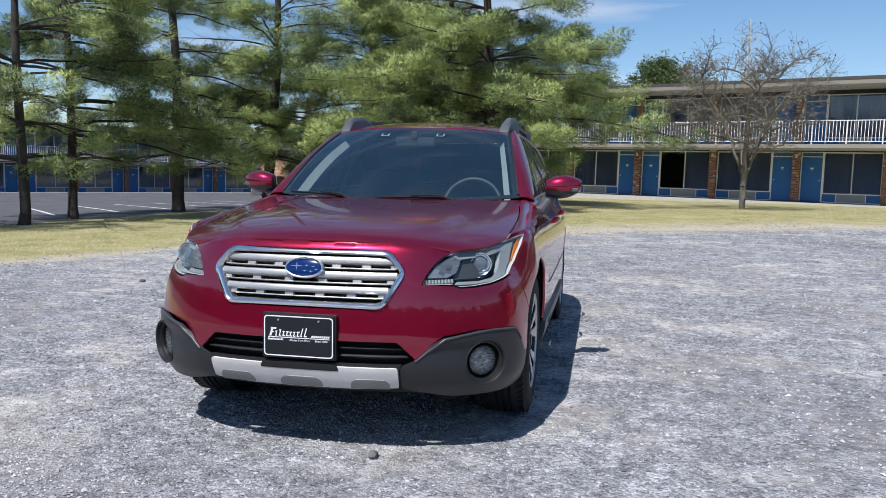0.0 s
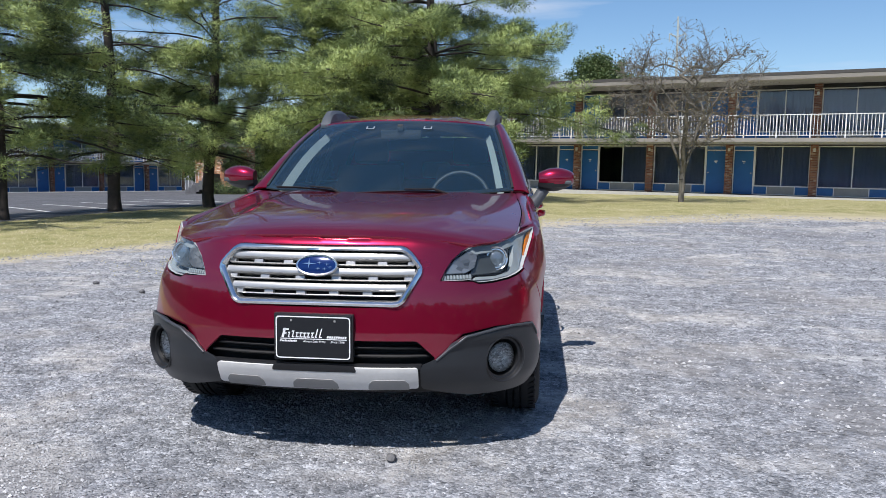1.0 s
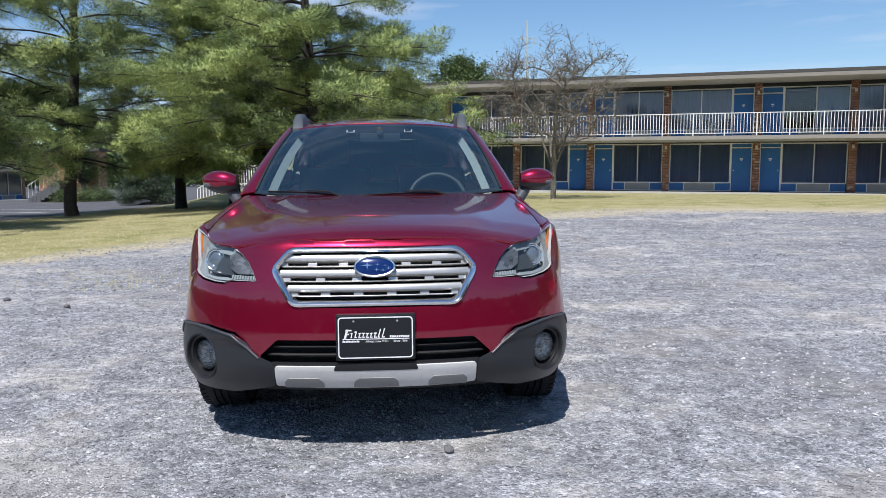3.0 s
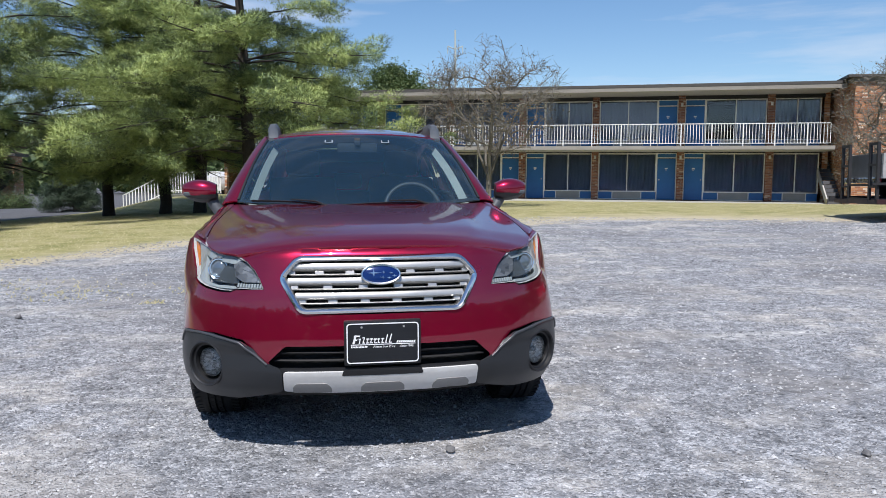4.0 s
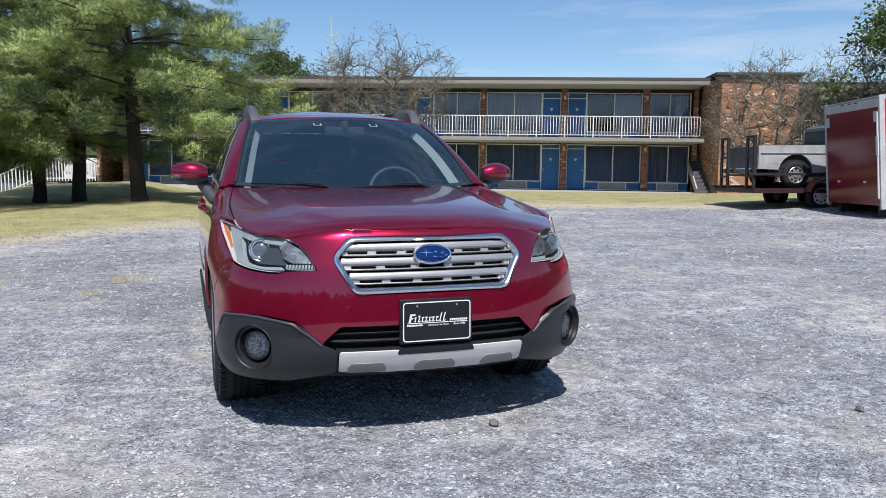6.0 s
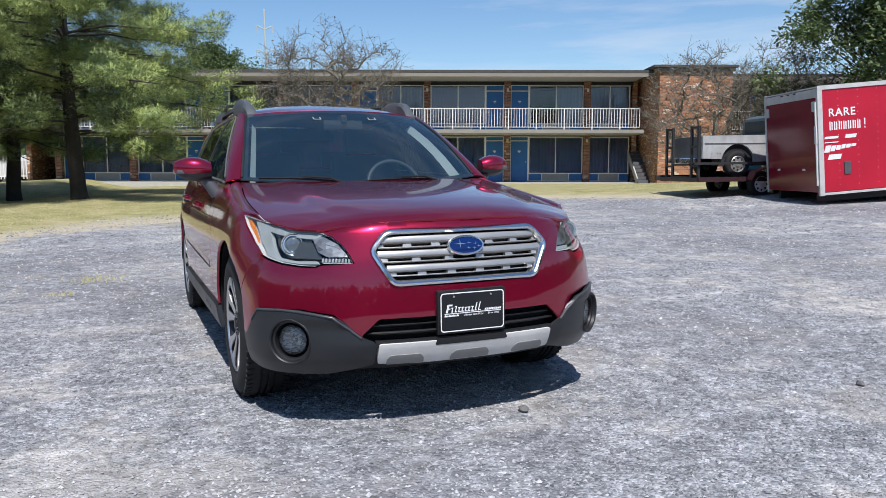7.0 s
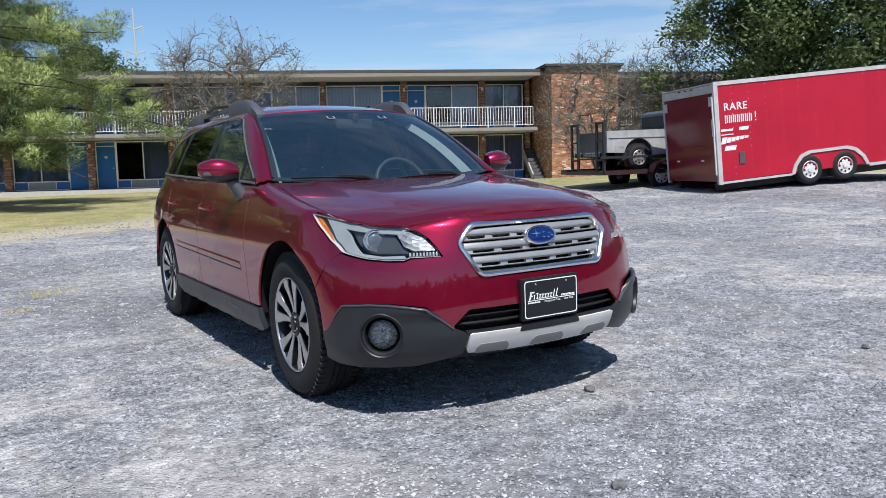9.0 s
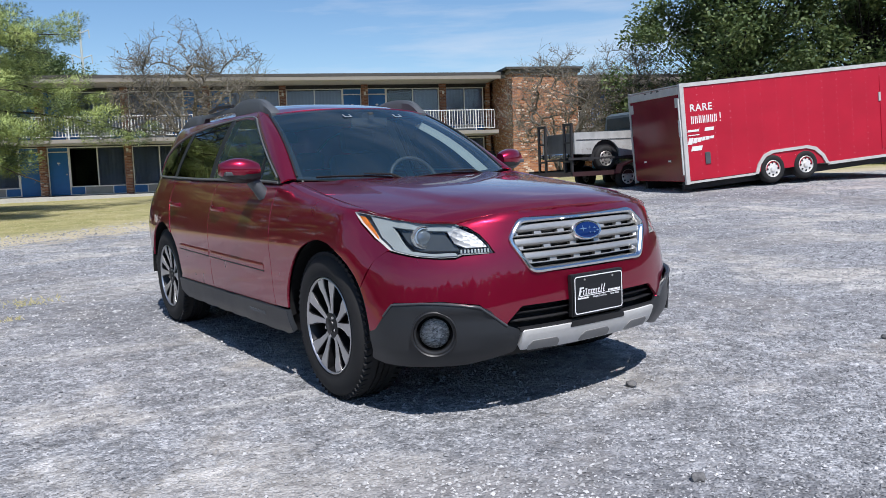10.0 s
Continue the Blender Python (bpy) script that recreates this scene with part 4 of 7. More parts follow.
        for nm, wp in (("front_window", wf), ("rear_window", wr), ("quarter_window", wq)):
            sheet(nm, mk(panel(wp, [], 0.05, skin, -0.006, 0.0)), car_glass if nm == "front_window" else dark_glass, car, "side window glass")
        dlo = fy((0.60, 1.050), (1.33, 1.458), (1.42, 1.474), (1.55, 1.478), (2.3, 1.466), (2.62, 1.442), (2.96, 1.388), (3.225, 1.295), (3.308, 1.165), (3.24, 1.122), (2.6, 1.094), (1.8, 1.080), (1.0, 1.062))
        sheet("window_surround", mk(panel(dlo, [wf, wr, wq], 0.03, skin, -0.003, 0.012)), plastic_black, car, "black window surround and pillars")
        belt = lambda t: (lambda s: (skin(s, ztop(s) + 0.004, 0.0), skin_normal(s, 1.07, skin), Vector((0, 0, 1))))(sy(0.64 + 2.6 * t, 1.08))
        bmb = sweep(belt, 30, [(-0.01, -0.007), (0.005, -0.006), (0.007, 0.0), (0.004, 0.007), (-0.01, 0.008)])
        if side < 0:
            bmb.transform(Matrix.Diagonal((-1, 1, 1, 1)))
            bmesh.ops.reverse_faces(bmb, faces=bmb.faces)
        part("belt_moulding", bmb, window_silver, car, "dull silver belt line", smooth=40)
        bmb = bmesh.new()
        edge = densify(fy((0.67, 1.082), (1.02, 1.276), (1.33, 1.456), (1.42, 1.474), (1.55, 1.479), (2.3, 1.467), (2.62, 1.443), (2.96, 1.389), (3.225, 1.297), (3.31, 1.17)), 0.06)
        edge = edge[:next(i for i, e_ in enumerate(edge) if e_[1] < 1.2 and i > 20)]
        tube(bmb, [(lambda v_: Vector((v_.x * side, v_.y, v_.z)))(skin(a_, b_, 0.0)) for a_, b_ in edge], 0.0055, 6)
        part("window_trim", bmb, window_silver, car, "thin dull silver window trim", smooth=60)
        sdiv = lambda t: (lambda s, z: (skin(s, z, -0.001), skin_normal(s, z, skin), Vector((0, 1, 0))))(sy(0.93, 1.1), 1.075 + 0.125 * t)
        bmb = sweep(sdiv, 3, [(-0.01, -0.007), (0.003, -0.007), (0.003, 0.007), (-0.01, 0.007)])
        if side < 0:
            bmb.transform(Matrix.Diagonal((-1, 1, 1, 1)))
        part("window_divider", bmb, plastic_black, car)

    # windshield, pillars and roof
    cow = lambda u: Vector((u * 0.728, 0.33 + 0.255 * abs(u)**2.2, 1.034 + 0.036 * abs(u)**2))
    head = lambda u: Vector((u * 0.588, 1.10 + 0.16 * abs(u)**2.2, 1.500 - 0.030 * abs(u)**2.2))

    def ws(u, v):
        u = 2 * u - 1
        p = cow(u).lerp(head(u), v)
        d = (head(u) - cow(u)).normalized()
        nn = Vector((0, -d.z, d.y))
        return p + nn * 0.035 * math.sin(math.pi * v)
    wsh = sheet("windshield", patch(ws, 30, 20), car_glass, car, "sloped windshield reflecting the sky")
    bm = bmesh.new()

    def ribbon(f0, f1, n):
        a = [bm.verts.new(f0(k / n)) for k in range(n + 1)]
        b = [bm.verts.new(f1(k / n)) for k in range(n + 1)]
        for k in range(n):
            bm.faces.new((a[k], a[k + 1], b[k + 1], b[k]))
    lower = lambda p: p - Vector((0, -0.004, 0.006))
    ribbon(lambda t: lower(ws(t, 0.0)), lambda t: lower(ws(t, 0.045)), 30)
    ribbon(lambda t: lower(ws(t, 0.978)), lambda t: lower(ws(t, 1.0)), 30)
    ribbon(lambda t: lower(ws(0.0, t)), lambda t: lower(ws(0.022, t)), 20)
    ribbon(lambda t: lower(ws(0.978, t)), lambda t: lower(ws(1.0, t)), 20)
    part("frit_band", bm, matte_black, wsh, "black printed edge band")
    for x in (-0.182, 0.176):
        bm = bmesh.new()
        u = (x / 0.6 + 1) / 2
        c = ws(u, 0.85) + Vector((0, -0.004, 0.004))
        d = (ws(u, 0.87) - ws(u, 0.83)).normalized()
        mm = Matrix.Translation(c) @ Matrix(((1, 0, 0), (0, d.y, -d.z), (0, d.z, d.y))).to_4x4()
        for b_ in ((-0.026, -0.018, -0.018, 0.016), (0.018, 0.026, -0.018, 0.016), (-0.026, 0.026, -0.026, -0.018)):
            box(bm, b_[0], b_[1], b_[2], b_[3], -0.001, 0.001, mm)
        part("camera_bracket", bm, plain("glass_mark", (0.2, 0.24, 0.27), 0.6), wsh, "pale U-shaped mark on the glass")
    for side in (1, -1):
        mk = (lambda d: d) if side > 0 else mirrored

        def pillar(u, v):
            a = ws(1.0, v)
            zz = 1.052 + (1.502 - 1.052) * v
            yy = 0.60 + (1.40 - 0.60) * (0.98 * v + 0.02 * v * v)
            b = skin(sy(yy, zz), zz)
            p = a.lerp(b, u)
            n = Vector((0.75, -0.35, 0.55))
            return p + n.normalized() * 0.018 * math.sin(math.pi * u)**0.8
        sheet("front_pillar", mk(rimmed(patch(pillar, 8, 24), 0.01)), paint, car, "red windshield pillar")
        wt = lambda t: (ws(1.0, 0.02 + 0.96 * t) + Vector((-0.004, -0.003, 0.003)), Vector((0, -0.5, 0.85)), Vector((1, 0, 0)))
        bm = sweep(wt, 16, [(-0.004, -0.007), (0.004, -0.006), (0.004, 0.006), (-0.004, 0.007)])
        if side < 0:
            bm.transform(Matrix.Diagonal((-1, 1, 1, 1)))
            bmesh.ops.reverse_faces(bm, faces=bm.faces)
        part("windshield_trim", bm, plastic_black, car)
        # cowl side piece closing fender, hood and pillar
        def cowl(u, v):
            a = hood_at(1.0, 0.86 + 0.14 * v)
            s = sy(0.40 + 0.215 * v, 1.03)
            b = skin_top(s, ztop(s))
            return a.lerp(b, u) + Vector((0, 0.0, -0.003))
        sheet("cowl_corner", mk(patch(cowl, 4, 6)), paint, car)
        # inner pale trim seen through the glass
        def trim(u, v):
            return ws(0.985 - 0.018 * u, 0.04 + 0.9 * v) + Vector((-0.03 - 0.01 * u, 0.05 + 0.05 * u, -0.035 - 0.03 * u))
        sheet("pillar_trim", mk(patch(trim, 2, 14)), cabin_trim, car, "pale grey inner pillar trim")

        def btrim(u, v):
            z = 0.95 + 0.52 * v
            p = skin(sy(1.74 + 0.1 * u, z), z, -0.05)
            return p
        sheet("centre_pillar_trim", mk(patch(btrim, 1, 8)), cabin_trim, car, "pale inner centre pillar trim")
    sheet("cowl_panel", patch(lambda u, v: hood_at(u, 0.995) + Vector((0, 0, -0.022)) + (cow(2 * u - 1) + Vector((0, 0.02, -0.004)) - hood_at(u, 0.995)) * v, 24, 2), plastic_black, car, "black cowl panel below the windshield")
    sheet("cowl_wall", patch(lambda u, v: hood_at(u, 0.998) + Vector((0, 0.0, -0.12 * v)), 24, 1, True), matte_black, car)
    zc = curve1([(0, 1.502), (0.06, 1.525), (0.2, 1.567), (0.42, 1.597), (0.7, 1.592), (0.9, 1.565), (1, 1.535)])
    zr = curve1([(0, 1.471), (0.07, 1.5), (0.2, 1.503), (1.0, 1.49)])

    def roof(u, v):
        u = 2 * u - 1
        a = abs(u)
        yf = 1.10 + 0.165 * a**2.2
        y = yf + (3.42 - yf) * v
        s = sy(max(y, 1.1), 1.5)
        xe = skin(s, 1.502).x if y < 3.3 else skin(sy(3.3, 1.5), 1.502).x - 0.15 * (y - 3.3)
        xe = 0.588 + (xe - 0.588) * smoothstep(0.0, 0.07, v)
        return Vector((u * xe, y, zr(v) + (zc(v) - zr(v)) * (1 - a**3.2)))
    sheet("roof", rimmed(patch(roof, 30, 40)), paint, car, "red roof panel")
    # tail: closing panels
    sheet("tailgate", patch(lambda u, v: Vector(((2 * u - 1) * (0.66 - 0.2 * v**2), 3.80 - 0.42 * v**1.6 - 0.05 * abs(2 * u - 1)**2, 0.45 + 1.05 * v)), 16, 16), paint, car, "red tailgate")
    rw = patch(lambda u, v: Vector(((2 * u - 1) * (0.58 - 0.1 * v), 3.665 - 0.22 * v, 1.12 + 0.32 * v)), 8, 6)
    sheet("rear_glass", rw, dark_glass, car, "dark rear glass")
    sheet("headliner", patch(lambda u, v: roof(0.04 + 0.92 * u, 0.03 + 0.95 * v) + Vector((0, 0, -0.028)), 10, 12), cabin_dark, car, "dark headliner")
    part("rear_header", boxes((-0.54, 0.54, 3.34, 3.40, 1.38, 1.50)), matte_black, car)
    # roof rails: sculpted feet with a bar between
    hump = curve1([(0, 0.004), (0.03, 0.035), (0.1, 0.076), (0.2, 0.088), (0.3, 0.07), (0.36, 0.052), (0.45, 0.05), (0.55, 0.05), (0.66, 0.052), (0.82, 0.068), (0.92, 0.045), (1, 0.0)])
    for side in (1, -1):
        def rl(t):
            y = 1.235 + 1.95 * t
            v = (y - 1.25) / 2.17
            base = roof(0.965, max(0.0, v))
            base.x = min(base.x, 0.575) - 0.03 * (t < 0.0)
            return base, Vector((1, 0, 0.25)).normalized(), Vector((0, 0, 1))
        bm = bmesh.new()
        rings = []
        for k in range(61):
            t = k / 60
            p, o, u = rl(t)
            h = hump(t)
            w = 0.033 if t < 0.3 or t > 0.72 else 0.019
            zb = -0.014 if (t < 0.33 or t > 0.68) else 0.026
            ring_ = [(-w, zb), (w, zb - 0.006), (w * 0.95, h * 0.7), (w * 0.55, h), (-w * 0.5, h), (-w * 0.95, h * 0.75)]
            rings.append([bm.verts.new(Vector((side * (p.x + a), p.y, p.z + b))) for a, b in ring_])
        for a, b in zip(rings, rings[1:]):
            for k in range(6):
                bm.faces.new((a[k], a[(k + 1) % 6], b[(k + 1) % 6], b[k]))
        bm.faces.new(rings[0])
        bm.faces.new(rings[-1])
        bmesh.ops.recalc_face_normals(bm, faces=bm.faces)
        rr = part("roof_rail", bm, rail_grey, car, "grey plastic roof rail with tall feet", smooth=35)
        cb = bmesh.new()
        tube(cb, [(side * 0.56, 1.95, 1.587), (side * 0.575, 2.2, 1.6), (side * 0.56, 2.45, 1.585)], [0.011, 0.013, 0.011], 8)
        part("stowed_crossbar", cb, plastic_black, rr, "black stowed crossbar", smooth=50)
    # mirrors
    for side in (1, -1):
        bm = bmesh.new()
        rings = []
        for k in range(13):
            t = k / 12
            x = 0.868 + 0.205 * t
            r = math.sin(math.pi * (0.16 + 0.75 * t))**0.6
            hz, hy = 0.068 * r, 0.085 * r
            cz, cy = 1.128 + 0.012 * t, 0.80 + 0.035 * t
            ring_ = []
            for j in range(18):
                a = 2 * math.pi * j / 18
                ca, sa = math.cos(a), math.sin(a)
                yy = cy - hy * (abs(ca)**0.8 * (1 if ca > 0 else -0.35))
                zz = cz + hz * (abs(sa)**0.8) * (1 if sa > 0 else -0.95)
                ring_.append(bm.verts.new((side * x, yy, zz)))
            rings.append(ring_)
        for a, b in zip(rings, rings[1:]):
            for j in range(18):
                bm.faces.new((a[j], a[(j + 1) % 18], b[(j + 1) % 18], b[j]))
        bm.faces.new(rings[0])
        bm.faces.new(rings[-1])
        bmesh.ops.recalc_face_normals(bm, faces=bm.faces)
        mr = part("door_mirror", bm, paint, car, "red door mirror with a black underside", smooth=60)
        # black lower shell
        lo = bmesh.new()
        rr_ = []
        for k in range(10):
            t = k / 9
            x = 0.866 + 0.195 * t
            r = math.sin(math.pi * (0.18 + 0.7 * t))**0.6
            cz, cy = 1.128 + 0.012 * t, 0.80 + 0.035 * t
            rr_.append([lo.verts.new((side * x, cy + a * r, cz + b * r)) for a, b in ((-0.083, -0.022), (-0.078, -0.05), (-0.045, -0.071), (0.02, -0.071), (0.034, -0.045), (0.03, -0.02))])
        for a, b in zip(rr_, rr_[1:]):
            for j in range(5):
                lo.faces.new((a[j], a[j + 1], b[j + 1], b[j]))
        lo.faces.new(rr_[0])
        lo.faces.new(rr_[-1])
        bmesh.ops.recalc_face_normals(lo, faces=lo.faces)
        part("mirror_underside", lo, plastic_black, mr, "black lower shell", smooth=40)
        foot = bmesh.new()
        tube(foot, [(side * 0.90, 0.80, 1.075), (side * 0.872, 0.79, 1.03), (side * 0.838, 0.79, 0.985)], [0.036, 0.034, 0.04], 10)
        bmesh.ops.scale(foot, vec=(1, 1.15, 1), verts=foot.verts, space=Matrix.Translation((0, -0.79, 0)))
        part("mirror_foot", foot, rail_grey, mr, "grey mirror foot", smooth=60)
        sig = boxes((1.02, 1.066, 0.738, 0.775, 1.108, 1.13), bevel=0.006)
        sig.transform(Matrix.Translation((-0.006, 0.02, -0.004)) @ Matrix.Diagonal((1, 1, 1, 1)))
        if side < 0:
            sig.transform(Matrix.Diagonal((-1, 1, 1, 1)))
            bmesh.ops.reverse_faces(sig, faces=sig.faces)
        part("signal_lens", sig, rail_grey, mr, "clear signal lens")
        mg = bmesh.new()
        vs = [mg.verts.new((side * x, 0.836 + 0.17 * (x - 0.868), z)) for x, z in ((0.885, 1.085), (1.045, 1.095), (1.05, 1.17), (0.89, 1.18))]
        mg.faces.new(vs)
        part("mirror_glass", mg, chrome, mr, "mirror glass")
    # wipers
    for x0, x1, yb in ((-0.22, -0.64, 0.0), (0.36, -0.12, 0.0)):
        def on(x, v):
            return ws((x / (0.728 - 0.14 * v) + 1) / 2, v)
        wp = part("wiper", sweep(lambda t: (on(x0 + (x1 - x0) * t, 0.012 + 0.02 * math.sin(math.pi * t)) + Vector((0, -0.012, 0.010)), Vector((0, -0.5, 0.85)), Vector((0, 0.85, 0.5))), 12,
                              [(-0.008, -0.003), (0.002, -0.003), (0.003, 0.0), (0.002, 0.003), (-0.008, 0.003)]), matte_black, car, "black wiper blade", smooth=40)
        ar = bmesh.new()
        a, b = on(x0 + 0.02, 0.0) + Vector((0, -0.03, 0.005)), on(x0 + (x1 - x0) * 0.45, 0.03) + Vector((0, -0.018, 0.022))
        tube(ar, [a, a.lerp(b, 0.35) + Vector((0, 0, 0.018)), b], [0.008, 0.006, 0.004], 6)
        part("wiper_arm", ar, matte_black, wp, smooth=50)
    # hidden structure: dark shells behind the gaps, wheel housings, floor
    def shell(u, v):
        s = 0.02 + (float(PS[-1]) - 0.05) * u
        z = 0.24 + 0.78 * v
        return skin(s, z, -0.11)
    for side in (1, -1):
        mk = (lambda d: d) if side > 0 else mirrored
        z_hi = 0.84
        inn = [(0.0, 0.26), (sy(-0.44, 0.6), 0.26)] + arch(0, AR + 0.03, 178, 5, 10) + [(sy(0.45, 0.6), 0.26), (sy(2.29, 0.6), 0.26)] + arch(2.746, AR + 0.03, 178, 5, 10) + [(sy(3.2, 0.6), 0.26), (sy(3.6, 0.6), 0.3), (sy(3.6, 0.6), 1.0), (sy(0.62, 0.9), 1.0), (sy(0.3, 0.9), 0.93), (sy(-0.3, 0.9), 0.86), (sx(0.6, 0.8), z_hi), (0.0, z_hi)]
        sheet("inner_panel", mk(panel(inn, [], 0.09, skin, -0.06, 0.0)), matte_black, car)
        for yc in (0.0, 2.746):
            bm = bmesh.new()
            n = 20
            a = [bm.verts.new((side * 0.80, yc + (AR + 0.035) * math.cos(math.pi * k / n), 0.355 + (AR + 0.035) * math.sin(math.pi * k / n))) for k in range(n + 1)]
            a2 = [bm.verts.new((side * 0.885, yc + (AR + 0.0) * math.cos(math.pi * k / n), 0.355 + (AR + 0.0) * math.sin(math.pi * k / n))) for k in range(n + 1)]
            b = [bm.verts.new((side * 0.52, p.co.y, p.co.z)) for p in a]
            for k in range(n):
                bm.faces.new((a[k], a[k + 1], b[k + 1], b[k]))
                bm.faces.new((a2[k], a2[k + 1], a[k + 1], a[k]))
            bm.faces.new(b)
            part("wheel_housing", bm, matte_black, car, "black wheel housing liner")
    # first two boxes are unseen blockers against light leaking through the nose
    part("underbody", boxes((-0.5, 0.5, -0.78, -0.70, 0.3, 0.84), (-0.36, 0.36, -0.84, -0.6, 0.306, 0.316), (-0.56, 0.56, -0.66, -0.3, 0.27, 0.30), (-0.74, 0.74, -0.3, 3.5, 0.26, 0.30), (-0.5, 0.5, -0.6, 0.5, 0.22, 0.8), (-0.78, 0.78, 0.5, 2.28, 0.24, 0.45)), matte_black, car, "dark underbody with added light blockers behind the bumper")
    # cabin
    part("dashboard", boxes((-0.70, 0.70, 0.52, 1.0, 0.72, 0.985), (0.2, 0.55, 0.92, 1.06, 0.9, 1.03), bevel=0.04), cabin_dark, car, "dark dashboard", smooth=40)
    part("cabin_floor", boxes((-0.72, 0.72, 0.5, 3.4, 0.42, 0.5), (-0.72, 0.72, 2.95, 3.5, 0.5, 0.92)), cabin_dark, car)
    sheet("headliner", patch(lambda u, v: roof(0.04 + 0.92 * u, 0.03 + 0.94 * v) + Vector((0, 0, -0.03)), 12, 12, True), cabin_dark, car, "dark headliner")
    for x in (-0.37, 0.37):
        st = part("front_seat", boxes((x - 0.25, x + 0.25, 1.25, 1.75, 0.55, 0.72), bevel=0.05), seat_cloth, car, "dark cloth front seat", smooth=50)
        bk = boxes((-0.25, 0.25, -0.07, 0.07, 0, 0.62), bevel=0.06)
        bk.transform(Matrix.Translation((x, 1.72, 0.62)) @ pose(0, 0, 0, -14, 0, 0))
        part("backrest", bk, seat_cloth, st, smooth=50)
        hr = boxes((-0.13, 0.13, -0.05, 0.05, 0, 0.19), bevel=0.045)
        hr.transform(Matrix.Translation((x, 1.88, 1.235)) @ pose(0, 0, 0, -10, 0, 0))
        part("headrest", hr, seat_cloth, st, smooth=50)
    rs = part("rear_seat", boxes((-0.64, 0.64, 2.3, 2.75, 0.5, 0.7), (-0.64, 0.64, 2.72, 2.88, 0.6, 1.12), bevel=0.05), seat_cloth, car, "dark rear bench", smooth=50)
    for x in (-0.4, 0.0, 0.4):
        part("headrest", boxes((x - 0.12, x + 0.12, 2.76, 2.85, 1.13, 1.27), bevel=0.04), seat_cloth, rs, smooth=50)
    sw = bmesh.new()
    m = Matrix.Translation((0.37, 1.10, 1.0)) @ pose(0, 0, 0, 66, 0, 0)
    tube(sw, [m @ Vector((0.185 * math.cos(2 * math.pi * k / 36), 0.185 * math.sin(2 * math.pi * k / 36), 0)) for k in range(37)], 0.015, 8)
    for a in (0, 180, 270):
        c = Vector((math.cos(radians(a)), math.sin(radians(a)), 0))
        tube(sw, [m @ (c * 0.18), m @ (c * 0.05 + Vector((0, 0, -0.03)))], [0.012, 0.02], 6)
    box(sw, -0.07, 0.07, -0.06, 0.06, -0.05, -0.01, m, bevel=0.02)
    part("steering_wheel", sw, plain("wheel_leather", (0.05, 0.05, 0.052), 0.5), car, "dark leather steering wheel", smooth=50)
    part("inside_mirror", boxes((-0.13, 0.13, 1.02, 1.05, 1.375, 1.435), (-0.02, 0.02, 1.0, 1.1, 1.42, 1.47), bevel=0.012), cabin_dark, car, "black inside mirror", smooth=40)

    # wheels
    def wheel(x_out, yc, side):
        rad, w = 0.3625, 0.228
        seg = 72

        def lathe3(prof, seg=seg):
            bm = bmesh.new()
            rings = [[bm.verts.new((side * (x_out + h), yc + r * math.cos(2 * math.pi * k / seg), 0.36 + r * math.sin(2 * math.pi * k / seg))) for k in range(seg)] for r, h in prof]
            for a, b in zip(rings, rings[1:]):
                for k in range(seg):
                    bm.faces.new((a[k], a[(k + 1) % seg], b[(k + 1) % seg], b[k]))
            bmesh.ops.recalc_face_normals(bm, faces=bm.faces)
            return bm
        wh = part("wheel", lathe3([(0.236, -0.012), (0.242, 0.001), (0.246, 0.0), (0.262, 0.0065), (0.285, 0.009), (0.31, 0.006), (0.33, -0.002), (0.347, -0.018), (0.354, -0.034),
                                   (rad - 0.001, -0.05), (rad, -0.075), (rad, -0.077), (rad - 0.009, -0.078), (rad - 0.009, -0.086), (rad, -0.087), (rad, -0.108), (rad - 0.009, -0.109), (rad - 0.009, -0.117),
                                   (rad, -0.118), (rad, -0.139), (rad - 0.009, -0.14), (rad - 0.009, -0.148), (rad, -0.149), (rad - 0.001, -0.178), (0.352, -0.196), (0.33, -0.222), (0.29, -0.23), (0.24, -0.215)]), rubber, car, "black treaded tyre on a machined alloy rim", smooth=38)
        # shoulder lugs
        bm = bmesh.new()
        for k in range(64):
            a = 2 * math.pi * k / 64
            for xo, tw, ln in ((-0.033, 0.4, 0.042), (-0.197, -0.4, 0.042), (-0.097, 0.25, 0.018), (-0.129, -0.25, 0.018)):
                m = Matrix.Translation((side * x_out, yc, 0.36)) @ Matrix.Rotation(a, 4, "X") @ Matrix.Translation((side * (xo), 0, 0.3545 if ln > 0.03 else 0.3575)) @ Matrix.Rotation(tw, 4, "Z")
                box(bm, -ln / 2, ln / 2, -0.0105, 0.0105, -0.012, 0.0062, m)
        tagged(part("tread", bm, rubber, wh), kind="stuff")
        rim = part("rim", lathe3([(0.236, -0.004), (0.232, -0.002), (0.228, -0.006), (0.224, -0.02), (0.215, -0.05), (0.205, -0.16), (0.1, -0.165), (0.0001, -0.165)]), rim_dark, wh, "dark rim barrel", smooth=40)
        part("rim_lip", lathe3([(0.2365, -0.008), (0.2365, 0.0), (0.2325, 0.002), (0.229, -0.001), (0.227, -0.01)]), rim_bright, wh, "machined rim lip", smooth=40)
        for k in range(10):
            pair, d = divmod(k, 2)
            a0 = 2 * math.pi * pair / 5 + radians(90) + (radians(15.5) if d else -radians(15.5))
            ain = 2 * math.pi * pair / 5 + radians(90) + (radians(9) if d else -radians(9))
            bm = bmesh.new()
            bd = bmesh.new()
